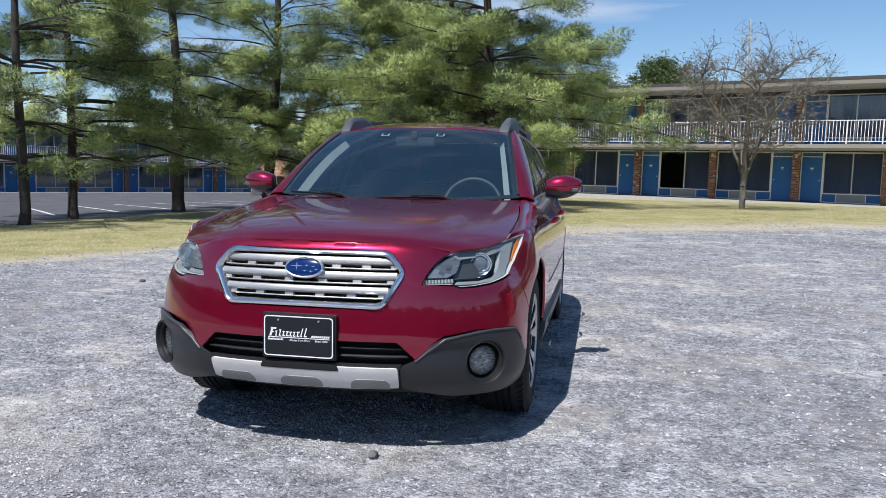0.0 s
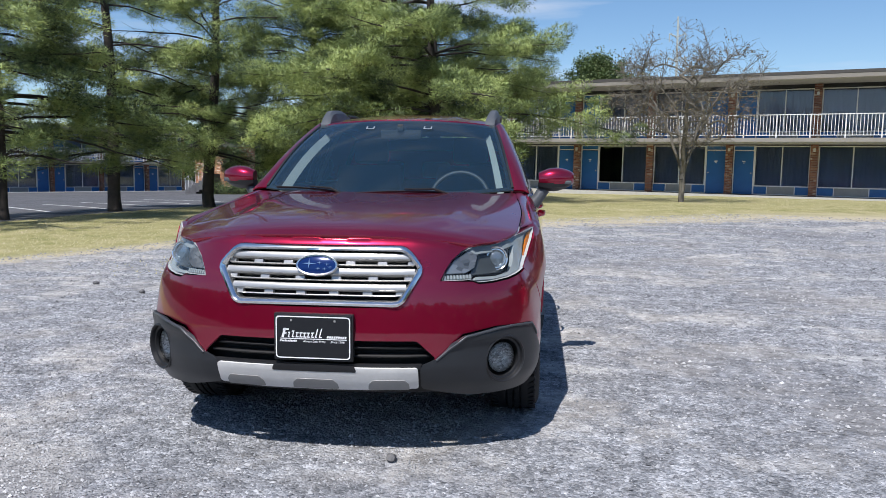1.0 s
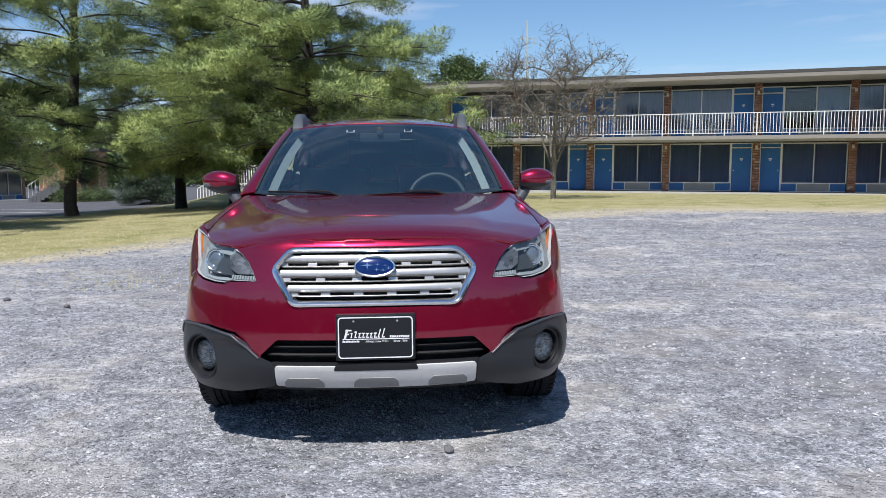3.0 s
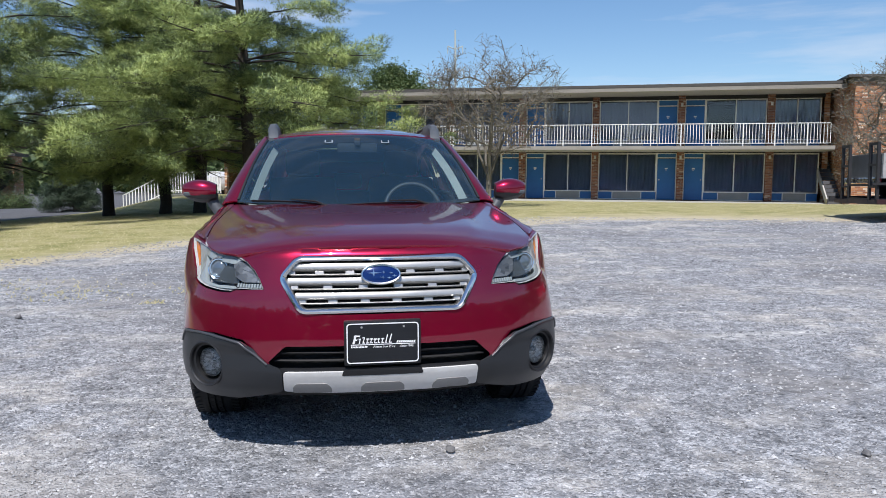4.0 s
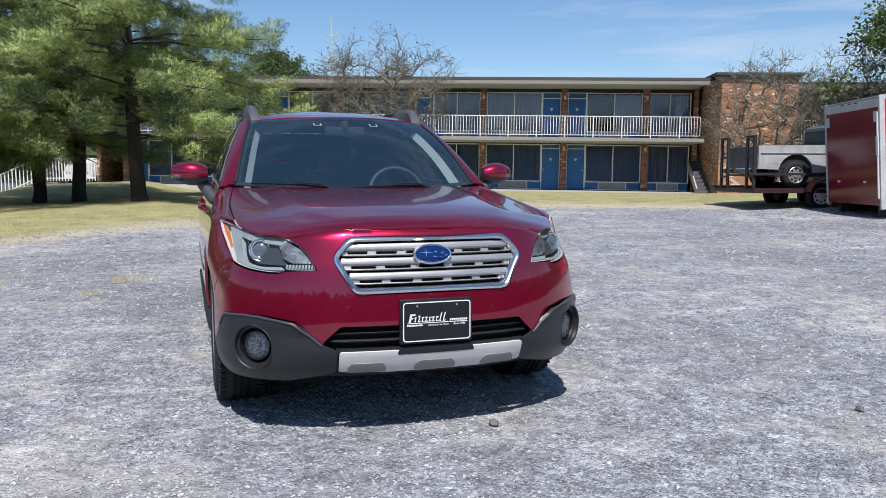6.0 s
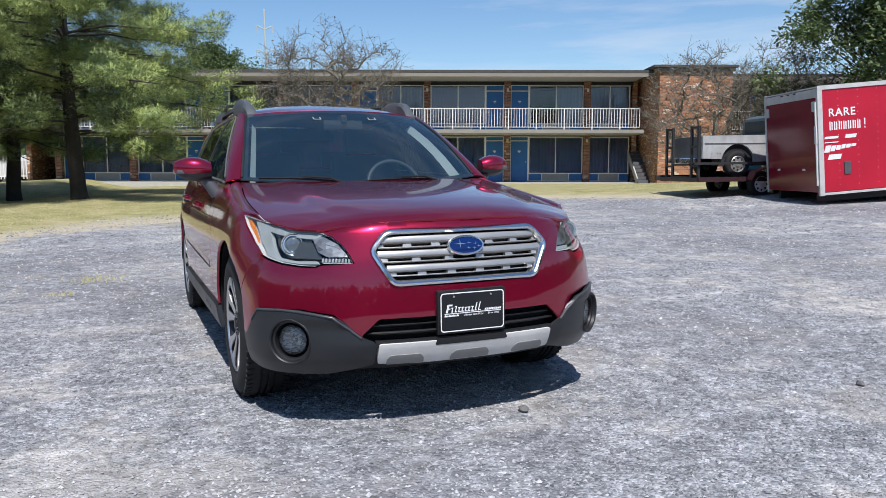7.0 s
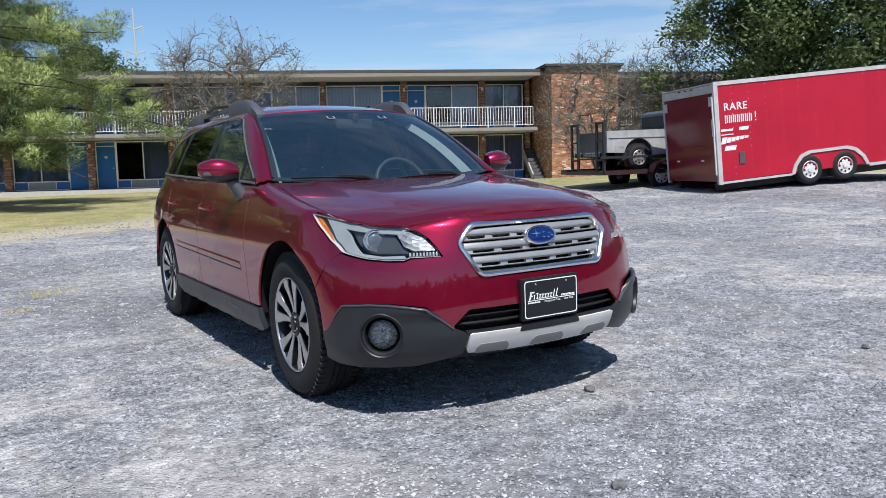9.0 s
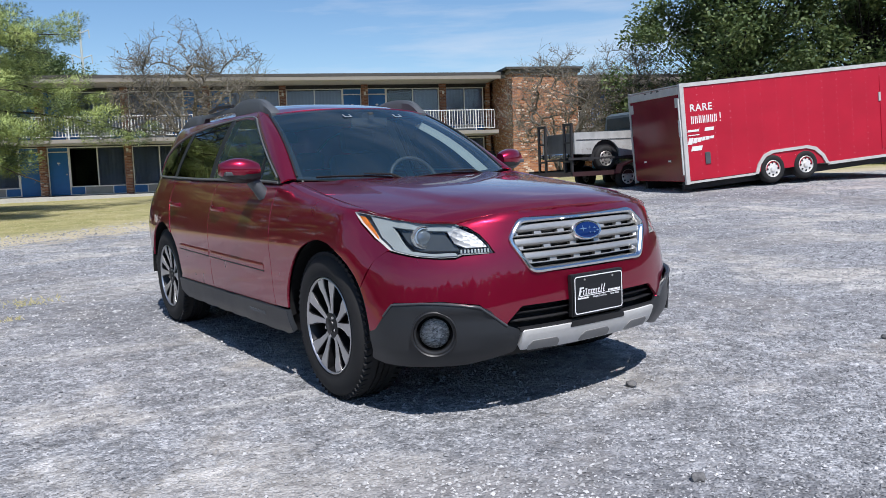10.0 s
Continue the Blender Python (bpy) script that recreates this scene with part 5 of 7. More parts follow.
            rows = [(0.052, ain, 0.0105, -0.02), (0.09, ain * 0.75 + a0 * 0.25, 0.0115, -0.019), (0.15, ain * 0.3 + a0 * 0.7, 0.0175, -0.011), (0.19, a0, 0.026, -0.004), (0.225, a0, 0.032, -0.003)]
            for bmx, dz0, dz1, wd in ((bm, 0.0, -0.012, 1.0), (bd, -0.004, -0.05, 1.22)):
                rings = []
                for r, a, hw, h in rows:
                    rad_v = Vector((0, math.cos(a), math.sin(a)))
                    tan_v = Vector((0, -math.sin(a), math.cos(a)))
                    c = Vector((side * (x_out + h), yc, 0.36)) + rad_v * r
                    ring_ = [c + tan_v * hw * wd + Vector((side * dz0, 0, 0)), c - tan_v * hw * wd + Vector((side * dz0, 0, 0)), c - tan_v * hw * wd + Vector((side * dz1, 0, 0)), c + tan_v * hw * wd + Vector((side * dz1, 0, 0))]
                    rings.append([bmx.verts.new(p) for p in ring_])
                for p, q_ in zip(rings, rings[1:]):
                    for j in range(4):
                        bmx.faces.new((p[j], p[(j + 1) % 4], q_[(j + 1) % 4], q_[j]))
                bmx.faces.new(rings[0])
                bmx.faces.new(rings[-1])
                bmesh.ops.recalc_face_normals(bmx, faces=bmx.faces)
            sp = part("spoke", bd, rim_dark, wh)
            sp2 = part("spoke_face", bm, rim_bright, wh, "machined spoke face")
        part("hub", lathe3([(0.068, -0.05), (0.066, -0.022), (0.056, -0.016), (0.034, -0.015), (0.032, -0.009), (0.028, -0.007), (0.0001, -0.006)]), rim_dark, wh, "dark hub with centre cap", smooth=35)
        for k in range(5):
            a = 2 * math.pi * k / 5 + radians(90 + 36)
            bm = bmesh.new()
            c = Vector((side * (x_out - 0.03), yc + 0.05 * math.cos(a), 0.36 + 0.05 * math.sin(a)))
            cyl(bm, c, c + Vector((side * 0.02, 0, 0)), 0.0095, 0.008, 6)
            part("lug_nut", bm, chrome, wh, smooth=30)
        bm = bmesh.new()
        cyl(bm, (side * (x_out - 0.12), yc, 0.36), (side * (x_out - 0.10), yc, 0.36), 0.155, seg=36)
        part("brake_disc", bm, rim_bright, wh, "steel brake disc", smooth=30)
    for yc in (0.0, 2.746):
        for side in (1, -1):
            wheel(0.878, yc, side)
    return car


build_car()
# ---- the motel ----
def brick_wall_material(name, stops):
    """Brick coursing too far off to be told apart one by one."""
    k = Mat(name, 0.88)
    co = k.t.nodes.new("ShaderNodeTexCoord")
    geo = k.t.nodes.new("ShaderNodeSeparateXYZ")
    k.link(co.outputs["Object"], geo.inputs[0])
    add = k.node("ShaderNodeMath")
    k.link(geo.outputs[0], add.inputs[0])
    k.link(geo.outputs[1], add.inputs[1])
    cmb = k.t.nodes.new("ShaderNodeCombineXYZ")
    k.link(add.outputs[0], cmb.inputs[0])
    k.link(geo.outputs[2], cmb.inputs[1])
    br = k.node("ShaderNodeTexBrick", Scale=1.0)
    br.offset = 0.5
    br.inputs["Brick Width"].default_value, br.inputs["Row Height"].default_value, br.inputs["Mortar Size"].default_value = 0.215, 0.075, 0.007
    br.inputs["Color1"].default_value, br.inputs["Color2"].default_value = (0.0, 0.0, 0.0, 1), (1, 1, 1, 1)
    br.inputs["Mortar"].default_value = (0.5, 0.5, 0.5, 1)
    br.inputs["Bias"].default_value = 0.0
    k.link(cmb.outputs[0], br.inputs["Vector"])
    c = k.ramp(br.outputs["Color"], stops)
    c = k.mix(0.25, c, k.ramp(k.noise(1.2, 5), [(0.3, (0.12, 0.05, 0.03)), (0.7, (0.36, 0.18, 0.1))]))
    c = k.mix(br.outputs["Fac"], c, (0.3, 0.26, 0.22))
    k.color(c)
    inv = k.node("ShaderNodeInvert")
    k.link(br.outputs["Fac"], inv.inputs["Color"])
    k.bump(inv.outputs[0], 0.5, 0.008)
    return k.m


brickwork = brick_wall_material("brickwork", [(0.0, (0.24, 0.085, 0.04)), (0.35, (0.42, 0.16, 0.065)), (0.7, (0.54, 0.25, 0.105)), (0.84, (0.62, 0.37, 0.2)), (0.93, (0.78, 0.66, 0.52))])
pier_brick = brick_wall_material("pier_brickwork", [(0.0, (0.10, 0.03, 0.022)), (0.4, (0.19, 0.065, 0.04)), (0.75, (0.28, 0.11, 0.06)), (0.88, (0.34, 0.17, 0.1)), (0.95, (0.6, 0.5, 0.4))])
curtain_mat = plain("grey_curtain", (0.6, 0.64, 0.72), 0.9, vary=0.15, scale=1.5)
# near black: the dimness inside rooms and under slabs is put into the colour
room_shade = plain("shaded_room", (0.03, 0.032, 0.035), 0.9)
soffit_mat = plain("soffit", (0.42, 0.4, 0.36), 0.85, vary=0.1)
slab_edge = plain("slab_edge_paint", (0.27, 0.25, 0.22), 0.8, vary=0.12, scale=2)
# concrete steps, darkened so that the shade over them is in the colour
stair_shade = plain("shaded_stair", (0.1, 0.1, 0.105), 0.85, vary=0.2)
alu_white = plain("white_aluminium", (0.62, 0.62, 0.6), 0.45, vary=0.06)
dark_steel = plain("dark_steel", (0.02, 0.02, 0.022), 0.6)
brass_mat = plain("knob_metal", (0.5, 0.48, 0.42), 0.35, 0.8)

PIERS = [-22.9, -19.1, -15.3, -11.5, -7.72, -4.06, 0.02, 4.07]


def shared(name, bm, material):
    me = bpy.data.meshes.new(name)
    bm.to_mesh(me)
    bm.free()
    me.materials.append(material)
    return me


def put(name, me, parent, m=None, label=""):
    ob = new(name, me)
    ob.parent = parent
    if m is not None:
        ob.matrix_local = m
    return tagged(ob, label)


def curtain_mesh(w, h, open_from=0.0):
    bm = bmesh.new()
    n = max(6, int(w / 0.05))
    rows = [[bm.verts.new((w * i / n, 0.009 * math.sin(i * 1.9) + 0.012 * math.sin(i * 0.7), z)) for i in range(n + 1)] for z in (0, h)]
    for i in range(n):
        bm.faces.new((rows[0][i], rows[0][i + 1], rows[1][i + 1], rows[1][i]))
    return bm


def motel_wing(name, m, piers, pair_first, end, label, rails=True):
    """One two-storey wing, its front along local x at y = 0; doors stand in pairs at every second pier."""
    wing = thing(name, label, "motel building")
    wing.matrix_world = m
    x0, x1 = piers[0] - 1.5, end
    F2, HEAD, DOOR, SILL = 2.52, 2.28, 2.06, 0.43
    part("rear_wall", boxes((x0, x1, 5.5, 5.75, -1.2, 5.2)), room_shade, wing)
    part("end_wall", boxes((x0 - 0.25, x0, 0, 5.75, -1.2, 5.2)), brickwork, wing, "brick end wall")
    part("end_wall", boxes((x1, x1 + 0.25, 0.2, 5.75, -1.2, 5.2)), brickwork, wing, "brick end wall")
    part("ground_slab", boxes((x0, x1, -1.6, 5.5, -1.2, -0.03)), concrete, wing, "concrete walk slab")
    part("balcony_slab", boxes((x0, x1, -2.2, 5.5, 2.34, F2)), concrete, wing, "concrete balcony slab")
    part("balcony_edge", boxes((x0, x1, -2.235, -2.203, 2.37, 2.54)), slab_edge, wing, "beige slab edge")
    rf = part("roof", boxes((x0 - 0.3, x1 + 0.3, -2.5, 6.0, 5.14, 5.24)), dark_fascia, wing, "flat roof with a dark edge")
    part("roof_edge", boxes((x0 - 0.3, x1 + 0.3, -2.535, -2.503, 5.2, 5.33)), dark_fascia, rf, "dark drip edge")
    part("fascia", boxes((x0 - 0.3, x1 + 0.3, -2.52, -2.48, 5.02, 5.2)), beige_fascia, rf, "weathered beige fascia board")
    part("soffit", boxes((x0, x1, -2.478, 0.2, 5.06, 5.13)), soffit_mat, rf, "beige soffit")
    rng = random.Random(name)
    door_me = shared("door", boxes((-0.43, 0.43, -0.02, 0.025, 0.0, DOOR - 0.05), bevel=0.006), blue_paint)
    for lvl, zb in enumerate((0.0, F2)):
        head = HEAD if lvl == 0 else 2.35
        part("header_beam", boxes((x0, x1, 0.02, 0.3, zb + head + 0.03, zb + (2.34 if lvl == 0 else 2.6))), room_shade, wing)
        for i, px in enumerate(piers):
            pr = part("brick_pier", boxes((px - 0.16, px + 0.16, -0.28, 0.12, zb - (0.8 if lvl == 0 else 0), zb + (2.33 if lvl == 0 else 2.52))), pier_brick, wing, "narrow dark red brick pier")
            lamp = part("wall_lamp", boxes((px - 0.05, px + 0.05, -0.36, -0.285, zb + 2.0, zb + 2.16), bevel=0.012), alu_white, wing, "small white wall lamp")
            nxt = piers[i + 1] if i + 1 < len(piers) else end
            left_pair = (i + pair_first) % 2 == 0
            right_pair = (i + 1 + pair_first) % 2 == 0 and i + 1 < len(piers)
            a, b = px + 0.16, nxt - 0.16
            doors = []
            if left_pair:
                doors.append((a, a + 0.95, 1))
                a += 0.95
            if right_pair:
                doors.append((b - 0.95, b, -1))
                b -= 0.95
            for d0, d1, hand in doors:
                dm = put("door", door_me, wing, Matrix.Translation(((d0 + d1) / 2, 0.05, zb + 0.01)), "plain blue motel door")
                hw = (d1 - d0) / 2
                part("door_frame", boxes((-hw, 0.045 - hw, -0.05, 0.05, 0, head), (hw - 0.045, hw, -0.05, 0.05, 0, head), (-hw, hw, -0.048, 0.048, DOOR - 0.03, DOOR + 0.015), (-hw, hw, -0.048, 0.048, head - 0.04, head)), white_paint, dm, "white door frame")
                part("transom", boxes((0.045 - hw, hw - 0.045, -0.01, 0.0, DOOR + 0.015, head - 0.04)), blue_paint, dm, "blue transom panel")
                part("number_plate", boxes((-0.07, 0.07, -0.03, -0.022, 1.5, 1.56), (-0.03, 0.03, -0.03, -0.022, 1.44, 1.475)), white_paint, dm, "small white bars on the door")
                kb = bmesh.new()
                cyl(kb, (0.34 * hand, -0.022, 0.98), (0.34 * hand, -0.08, 0.98), 0.03, 0.035, 10)
                part("knob", kb, brass_mat, dm, "metal knob", smooth=40)
            # window: two tall panes above a strip of blue and grey panels
            mid = (a + b) / 2
            wf = part("window", boxes((a, a + 0.05, 0.0, 0.1, zb + SILL, zb + head), (b - 0.05, b, 0.0, 0.1, zb + SILL, zb + head), (mid - 0.025, mid + 0.025, 0.0, 0.1, zb + SILL, zb + head),
                                      (a, b, 0.002, 0.098, zb + head - 0.05, zb + head), (a, b, -0.03, 0.12, zb + SILL - 0.05, zb + SILL)), white_paint, wing, "wide two-pane motel window")
            for p0, p1 in ((a + 0.05, mid - 0.025), (mid + 0.025, b - 0.05)):
                part("pane", boxes((p0, p1, 0.045, 0.051, zb + SILL, zb + head - 0.05)), room_glass, wf, "dim window pane")
                if rng.random() < 0.88:
                    cm = curtain_mesh(p1 - p0, head - SILL - 0.06)
                    cm.transform(Matrix.Translation((p0, 0.12 + 0.05 * rng.random(), zb + SILL)))
                    part("curtain", cm, curtain_mat, wf, "drawn grey curtain")
            third = (b - a) * 0.25
            for q0, q1, mt, lb in ((a, a + third, blue_paint, "blue spandrel panel"), (a + third, b - third, grey_panel, "grey air-conditioner grille panel"), (b - third, b, blue_paint, "blue spandrel panel")):
                part("panel", boxes((q0 + 0.02, q1 - 0.02, 0.01, 0.06, zb + 0.04, zb + SILL - 0.05)), mt, wf, lb)
                part("panel_trim", boxes((q0 - 0.02 if q0 > a else q0, q0 + 0.02, -0.005, 0.07, zb, zb + SILL - 0.05), (q0 + 0.02, q1 - 0.02, -0.004, 0.068, zb, zb + 0.04)), white_paint, wf)
            part("party_wall", boxes((px - 0.08, px + 0.08, 0.12, 5.5, zb, zb + 2.33)), room_shade, wing)
    if rails:
        rl = thing("balcony_railing", "white metal balcony railing with thin upright bars", "railing")
        rl.matrix_world = m
        zt, zbm = 3.56, 2.64
        part("top_rail", boxes((x0, x1 - 0.2, -2.17, -2.12, zt - 0.035, zt)), white_paint, rl)
        part("bottom_rail", boxes((x0, x1 - 0.2, -2.165, -2.125, zbm, zbm + 0.03)), white_paint, rl)
        post = shared("post", boxes((-0.025, 0.025, -0.025, 0.025, F2, zt - 0.035)), white_paint)
        bal = shared("baluster", boxes((-0.011, 0.011, -0.011, 0.011, zbm + 0.03, zt - 0.035)), white_paint)
        n = int((x1 - 0.2 - x0) / 0.135)
        for i in range(n + 1):
            x = x0 + (x1 - 0.2 - x0) * i / n
            if i % 10 == 0:
                put("post", post, rl, Matrix.Translation((x, -2.145, 0)))
            else:
                put("baluster", bal, rl, Matrix.Translation((x, -2.145, 0)))
    return wing


MOTEL = pose(11.9, 37.2, 0.34, 0, 0.8, -17)
motel_wing("motel_wing", MOTEL, PIERS, 0, 6.45, "two-storey motel wing with blue doors and brick piers")
LEFT = pose(-41.4, 61.8, -0.38, 0, 0, 61)
motel_wing("motel_wing", LEFT, [-28.2, -24.2, -20.2, -16.15, -12.1, -8.1, -4.05, 0.0], 1, 3.6, "far two-storey motel wing behind the parking lot")


def brick_tower():
    t = thing("brick_stair_tower", "tall red brick end block of the motel", "brick tower")
    t.matrix_world = MOTEL
    part("wall", boxes((6.9, 10.3, -3.2, 3.0, -1.2, 5.2)), brickwork, t, "mottled red and cream brick wall")
    part("wall_top", boxes((6.8, 10.4, -3.3, 3.1, 5.203, 5.36)), beige_fascia, t, "beige coping")
    part("roof_edge", boxes((6.55, 10.5, -3.45, 3.2, 5.362, 5.47)), dark_fascia, t, "dark roof edge")
    # stair beside the tower
    st = thing("outdoor_stair", "concrete stair with shade in its colour and a slanting stringer beside the tower", "stair")
    st.matrix_world = MOTEL
    for i in range(14):
        part("step", boxes((6.30, 6.88, -2.0 + i * 0.27, -1.70 + i * 0.27, i * 0.18 - 0.06, i * 0.18 + 0.10)), stair_shade, st)
    bm = boxes((6.22, 6.28, 0, 4.6, -0.14, 0.16))
    bm.transform(Matrix.Translation((0, -2.0, 0.05)) @ Matrix.Rotation(math.atan2(0.18, 0.27), 4, "X"))
    part("stringer", bm, concrete, st, "grey slanting stringer")
    # wing that goes on beyond the tower
    motel_wing("motel_wing", MOTEL @ pose(12.5, 1.0, -0.05), [0.0, 4.05, 8.1, 12.1], 0, 14.6, "motel wing running on behind bare shrubs")


brick_tower()


# ---- lot, bank and steps to the left ----
def lot_details():
    for k in range(7):
        y0 = 17.4 + 2.63 * k
        bm = bmesh.new()
        n = 12
        rows = []
        for i in range(n + 1):
            x = -17.4 - 9.0 * i / n
            y = y0 - 0.87 * (x + 20.0)
            rows.append((bm.verts.new((x, y - 0.08, ground_z(x, y - 0.08) + 0.006)), bm.verts.new((x, y + 0.08, ground_z(x, y + 0.08) + 0.006))))
        for a, b in zip(rows, rows[1:]):
            bm.faces.new((a[0], a[1], b[1], b[0]))
        single("parking_line", bm, plain("line_paint", (0.6, 0.6, 0.58), 0.8, vary=0.2) if k == 0 else bpy.data.materials["line_paint"], "worn white parking line on asphalt", "parking line", "parking lines", smooth=None)
    kb = boxes((-32, 4, -2.6, -2.35, -0.35, 0.08), bevel=0.02)
    kb.transform(LEFT)
    single("kerb", kb, concrete, "pale concrete kerb before the far wing", "kerb", kind="structure")
    # fence and stair on the bank
    def fence(p, q, n, label):
        f = thing("white_fence", label, "fence", "white fences on the bank")
        p, q = Vector(p), Vector(q)
        bmr = bmesh.new()
        for dz in (0.12, 1.0):
            cyl(bmr, p + Vector((0, 0, dz)), q + Vector((0, 0, dz)), 0.028, seg=8)
        part("rail", bmr, white_paint, f)
        bar = shared("picket", boxes((-0.02, 0.02, -0.02, 0.02, 0.0, 1.0)), white_paint)
        for i in range(n + 1):
            put("picket", bar, f, Matrix.Translation(p.lerp(q, i / n)))
    fence((-13.0, 38.1, 0.8), (-10.45, 38.0, 0.82), 20, "white metal picket fence on a grassy bank")
    fence((-15.65, 39.6, -0.3), (-13.0, 38.1, 0.78), 14, "white metal stair railing going down the bank")
    st = thing("bank_steps", "concrete steps down a grassy bank", "steps")
    for i in range(7):
        t = i / 6
        p = Vector((-15.55, 39.8, -0.36)).lerp(Vector((-13.1, 38.3, 0.72)), t)
        bm = boxes((-0.25, 0.25, 0.0, 1.2, -0.5, 0.02))
        bm.transform(Matrix.Translation(p) @ pose(0, 0, 0, 0, 0, -25))
        part("step", bm, concrete, st)
    # brick wing end with a lobby beyond the drive
    hb = thing("brick_building", "low brick building beyond the drive", "building")
    part("wall", boxes((-33.4, -28.9, 56.3, 57.6, -0.6, 3.3)), brickwork, hb, "red brick wall")
    part("roof", boxes((-33.8, -28.6, 55.9, 58.0, 3.3, 3.5)), dark_fascia, hb, "dark roof edge")
    bs = thing("half_flight_stair", "short concrete stair with a white rail against brick", "stair")
    for i in range(8):
        x = -33.6 + 0.29 * i
        part("step", boxes((x, x + 0.32, 55.1, 56.26, -0.4 + max(0.0, 0.18 * i - 0.35), -0.05 + 0.18 * i)), stair_shade, bs)
    for i in range(9):
        x = -33.6 + 0.29 * i
        part("baluster", boxes((x - 0.012, x + 0.012, 55.12, 55.144, -0.1 + 0.18 * max(0, i - 1), 0.85 + 0.18 * i)), white_paint, bs)
    hr = bmesh.new()
    cyl(hr, (-33.65, 55.132, 0.82), (-31.28, 55.132, 2.3), 0.025, seg=8)
    part("handrail", hr, white_paint, bs, "white metal handrail")


lot_details()


# ---- trees ----
def leaf_material(name, stops, trans=0.35, rough=0.6, grain=0.5):
    k = Mat(name, rough)
    out = k.t.nodes["Material Output"]
    geo = k.t.nodes.new("ShaderNodeNewGeometry")
    big = k.noise(0.7, 3)
    mixv = k.node("ShaderNodeMath")
    mixv.operation = "MULTIPLY_ADD"
    k.link(geo.outputs["Random Per Island"], mixv.inputs[0])
    mixv.inputs[1].default_value = grain
    sc = k.node("ShaderNodeMath")
    sc.operation = "MULTIPLY"
    sc.inputs[1].default_value = 1.05 - grain
    k.link(big, sc.inputs[0])
    k.link(sc.outputs[0], mixv.inputs[2])
    c = k.ramp(mixv.outputs[0], stops)
    k.color(c)
    tl = k.node("ShaderNodeBsdfTranslucent")
    k.link(c, tl.inputs["Color"])
    mx = k.node("ShaderNodeMixShader", Fac=trans)
    k.link(k.b.outputs[0], mx.inputs[1])
    k.link(tl.outputs[0], mx.inputs[2])
    k.link(mx.outputs[0], out.inputs[0])
    return k.m


# dark and bright greens paint shaded and sunlit clumps, last stop brown needles
NEEDLE_LIT_SHADE = [(0.33, (0.032, 0.052, 0.032)), (0.45, (0.13, 0.185, 0.066)), (0.56, (0.33, 0.41, 0.13)), (0.74, (0.46, 0.52, 0.18)), (0.97, (0.4, 0.3, 0.18))]
needles = leaf_material("pine_needles", NEEDLE_LIT_SHADE, 0.1, 0.6, 0.16)
dark_needles = leaf_material("dark_needles", [(0.25, (0.02, 0.035, 0.022)), (0.6, (0.05, 0.085, 0.045)), (0.9, (0.11, 0.14, 0.07))], 0.1)
leaves_mat = leaf_material("broad_leaves", [(0.15, (0.045, 0.075, 0.03)), (0.5, (0.095, 0.145, 0.05)), (0.85, (0.19, 0.23, 0.085))], 0.3)
dead_mat = leaf_material("leafage", [(0.2, (0.16, 0.1, 0.05)), (0.6, (0.22, 0.17, 0.09)), (0.9, (0.18, 0.2, 0.08))], 0.2)
# pine bark darkened: the crown's shade on the trunk is put into the colour
bark = plain("pine_bark", (0.04, 0.033, 0.028), 0.95, vary=0.4, scale=5, bump=0.8, fine=30)
grey_bark = plain("grey_bark", (0.16, 0.145, 0.12), 0.95, vary=0.3, scale=6, bump=0.5, fine=40)


def raw_mesh(name, verts, faces, material, smooth=False):
    me = bpy.data.meshes.new(name)
    me.from_pydata(verts, [], faces)
    me.materials.append(material)
    if smooth:
        me.polygons.foreach_set("use_smooth", [True] * len(me.polygons))
    return me


def tube_into(V, F, pts, radii, seg=5):
    k = len(V)
    for i, p in enumerate(pts):
        d = (pts[min(i + 1, len(pts) - 1)] - pts[max(i - 1, 0)])
        d = d.normalized() if d.length > 1e-9 else Vector((0, 0, 1))
        s = d.cross(Vector((0.3, 0.2, 0.93)) if abs(d.z) < 0.9 else Vector((1, 0, 0))).normalized()
        u = d.cross(s)
        for j in range(seg):
            a = 2 * math.pi * j / seg
            q = p + (s * math.cos(a) + u * math.sin(a)) * radii[i]
            V.append((q.x, q.y, q.z))
    for i in range(len(pts) - 1):
        for j in range(seg):
            F.append((k + i * seg + j, k + i * seg + (j + 1) % seg, k + (i + 1) * seg + (j + 1) % seg, k + (i + 1) * seg + j))


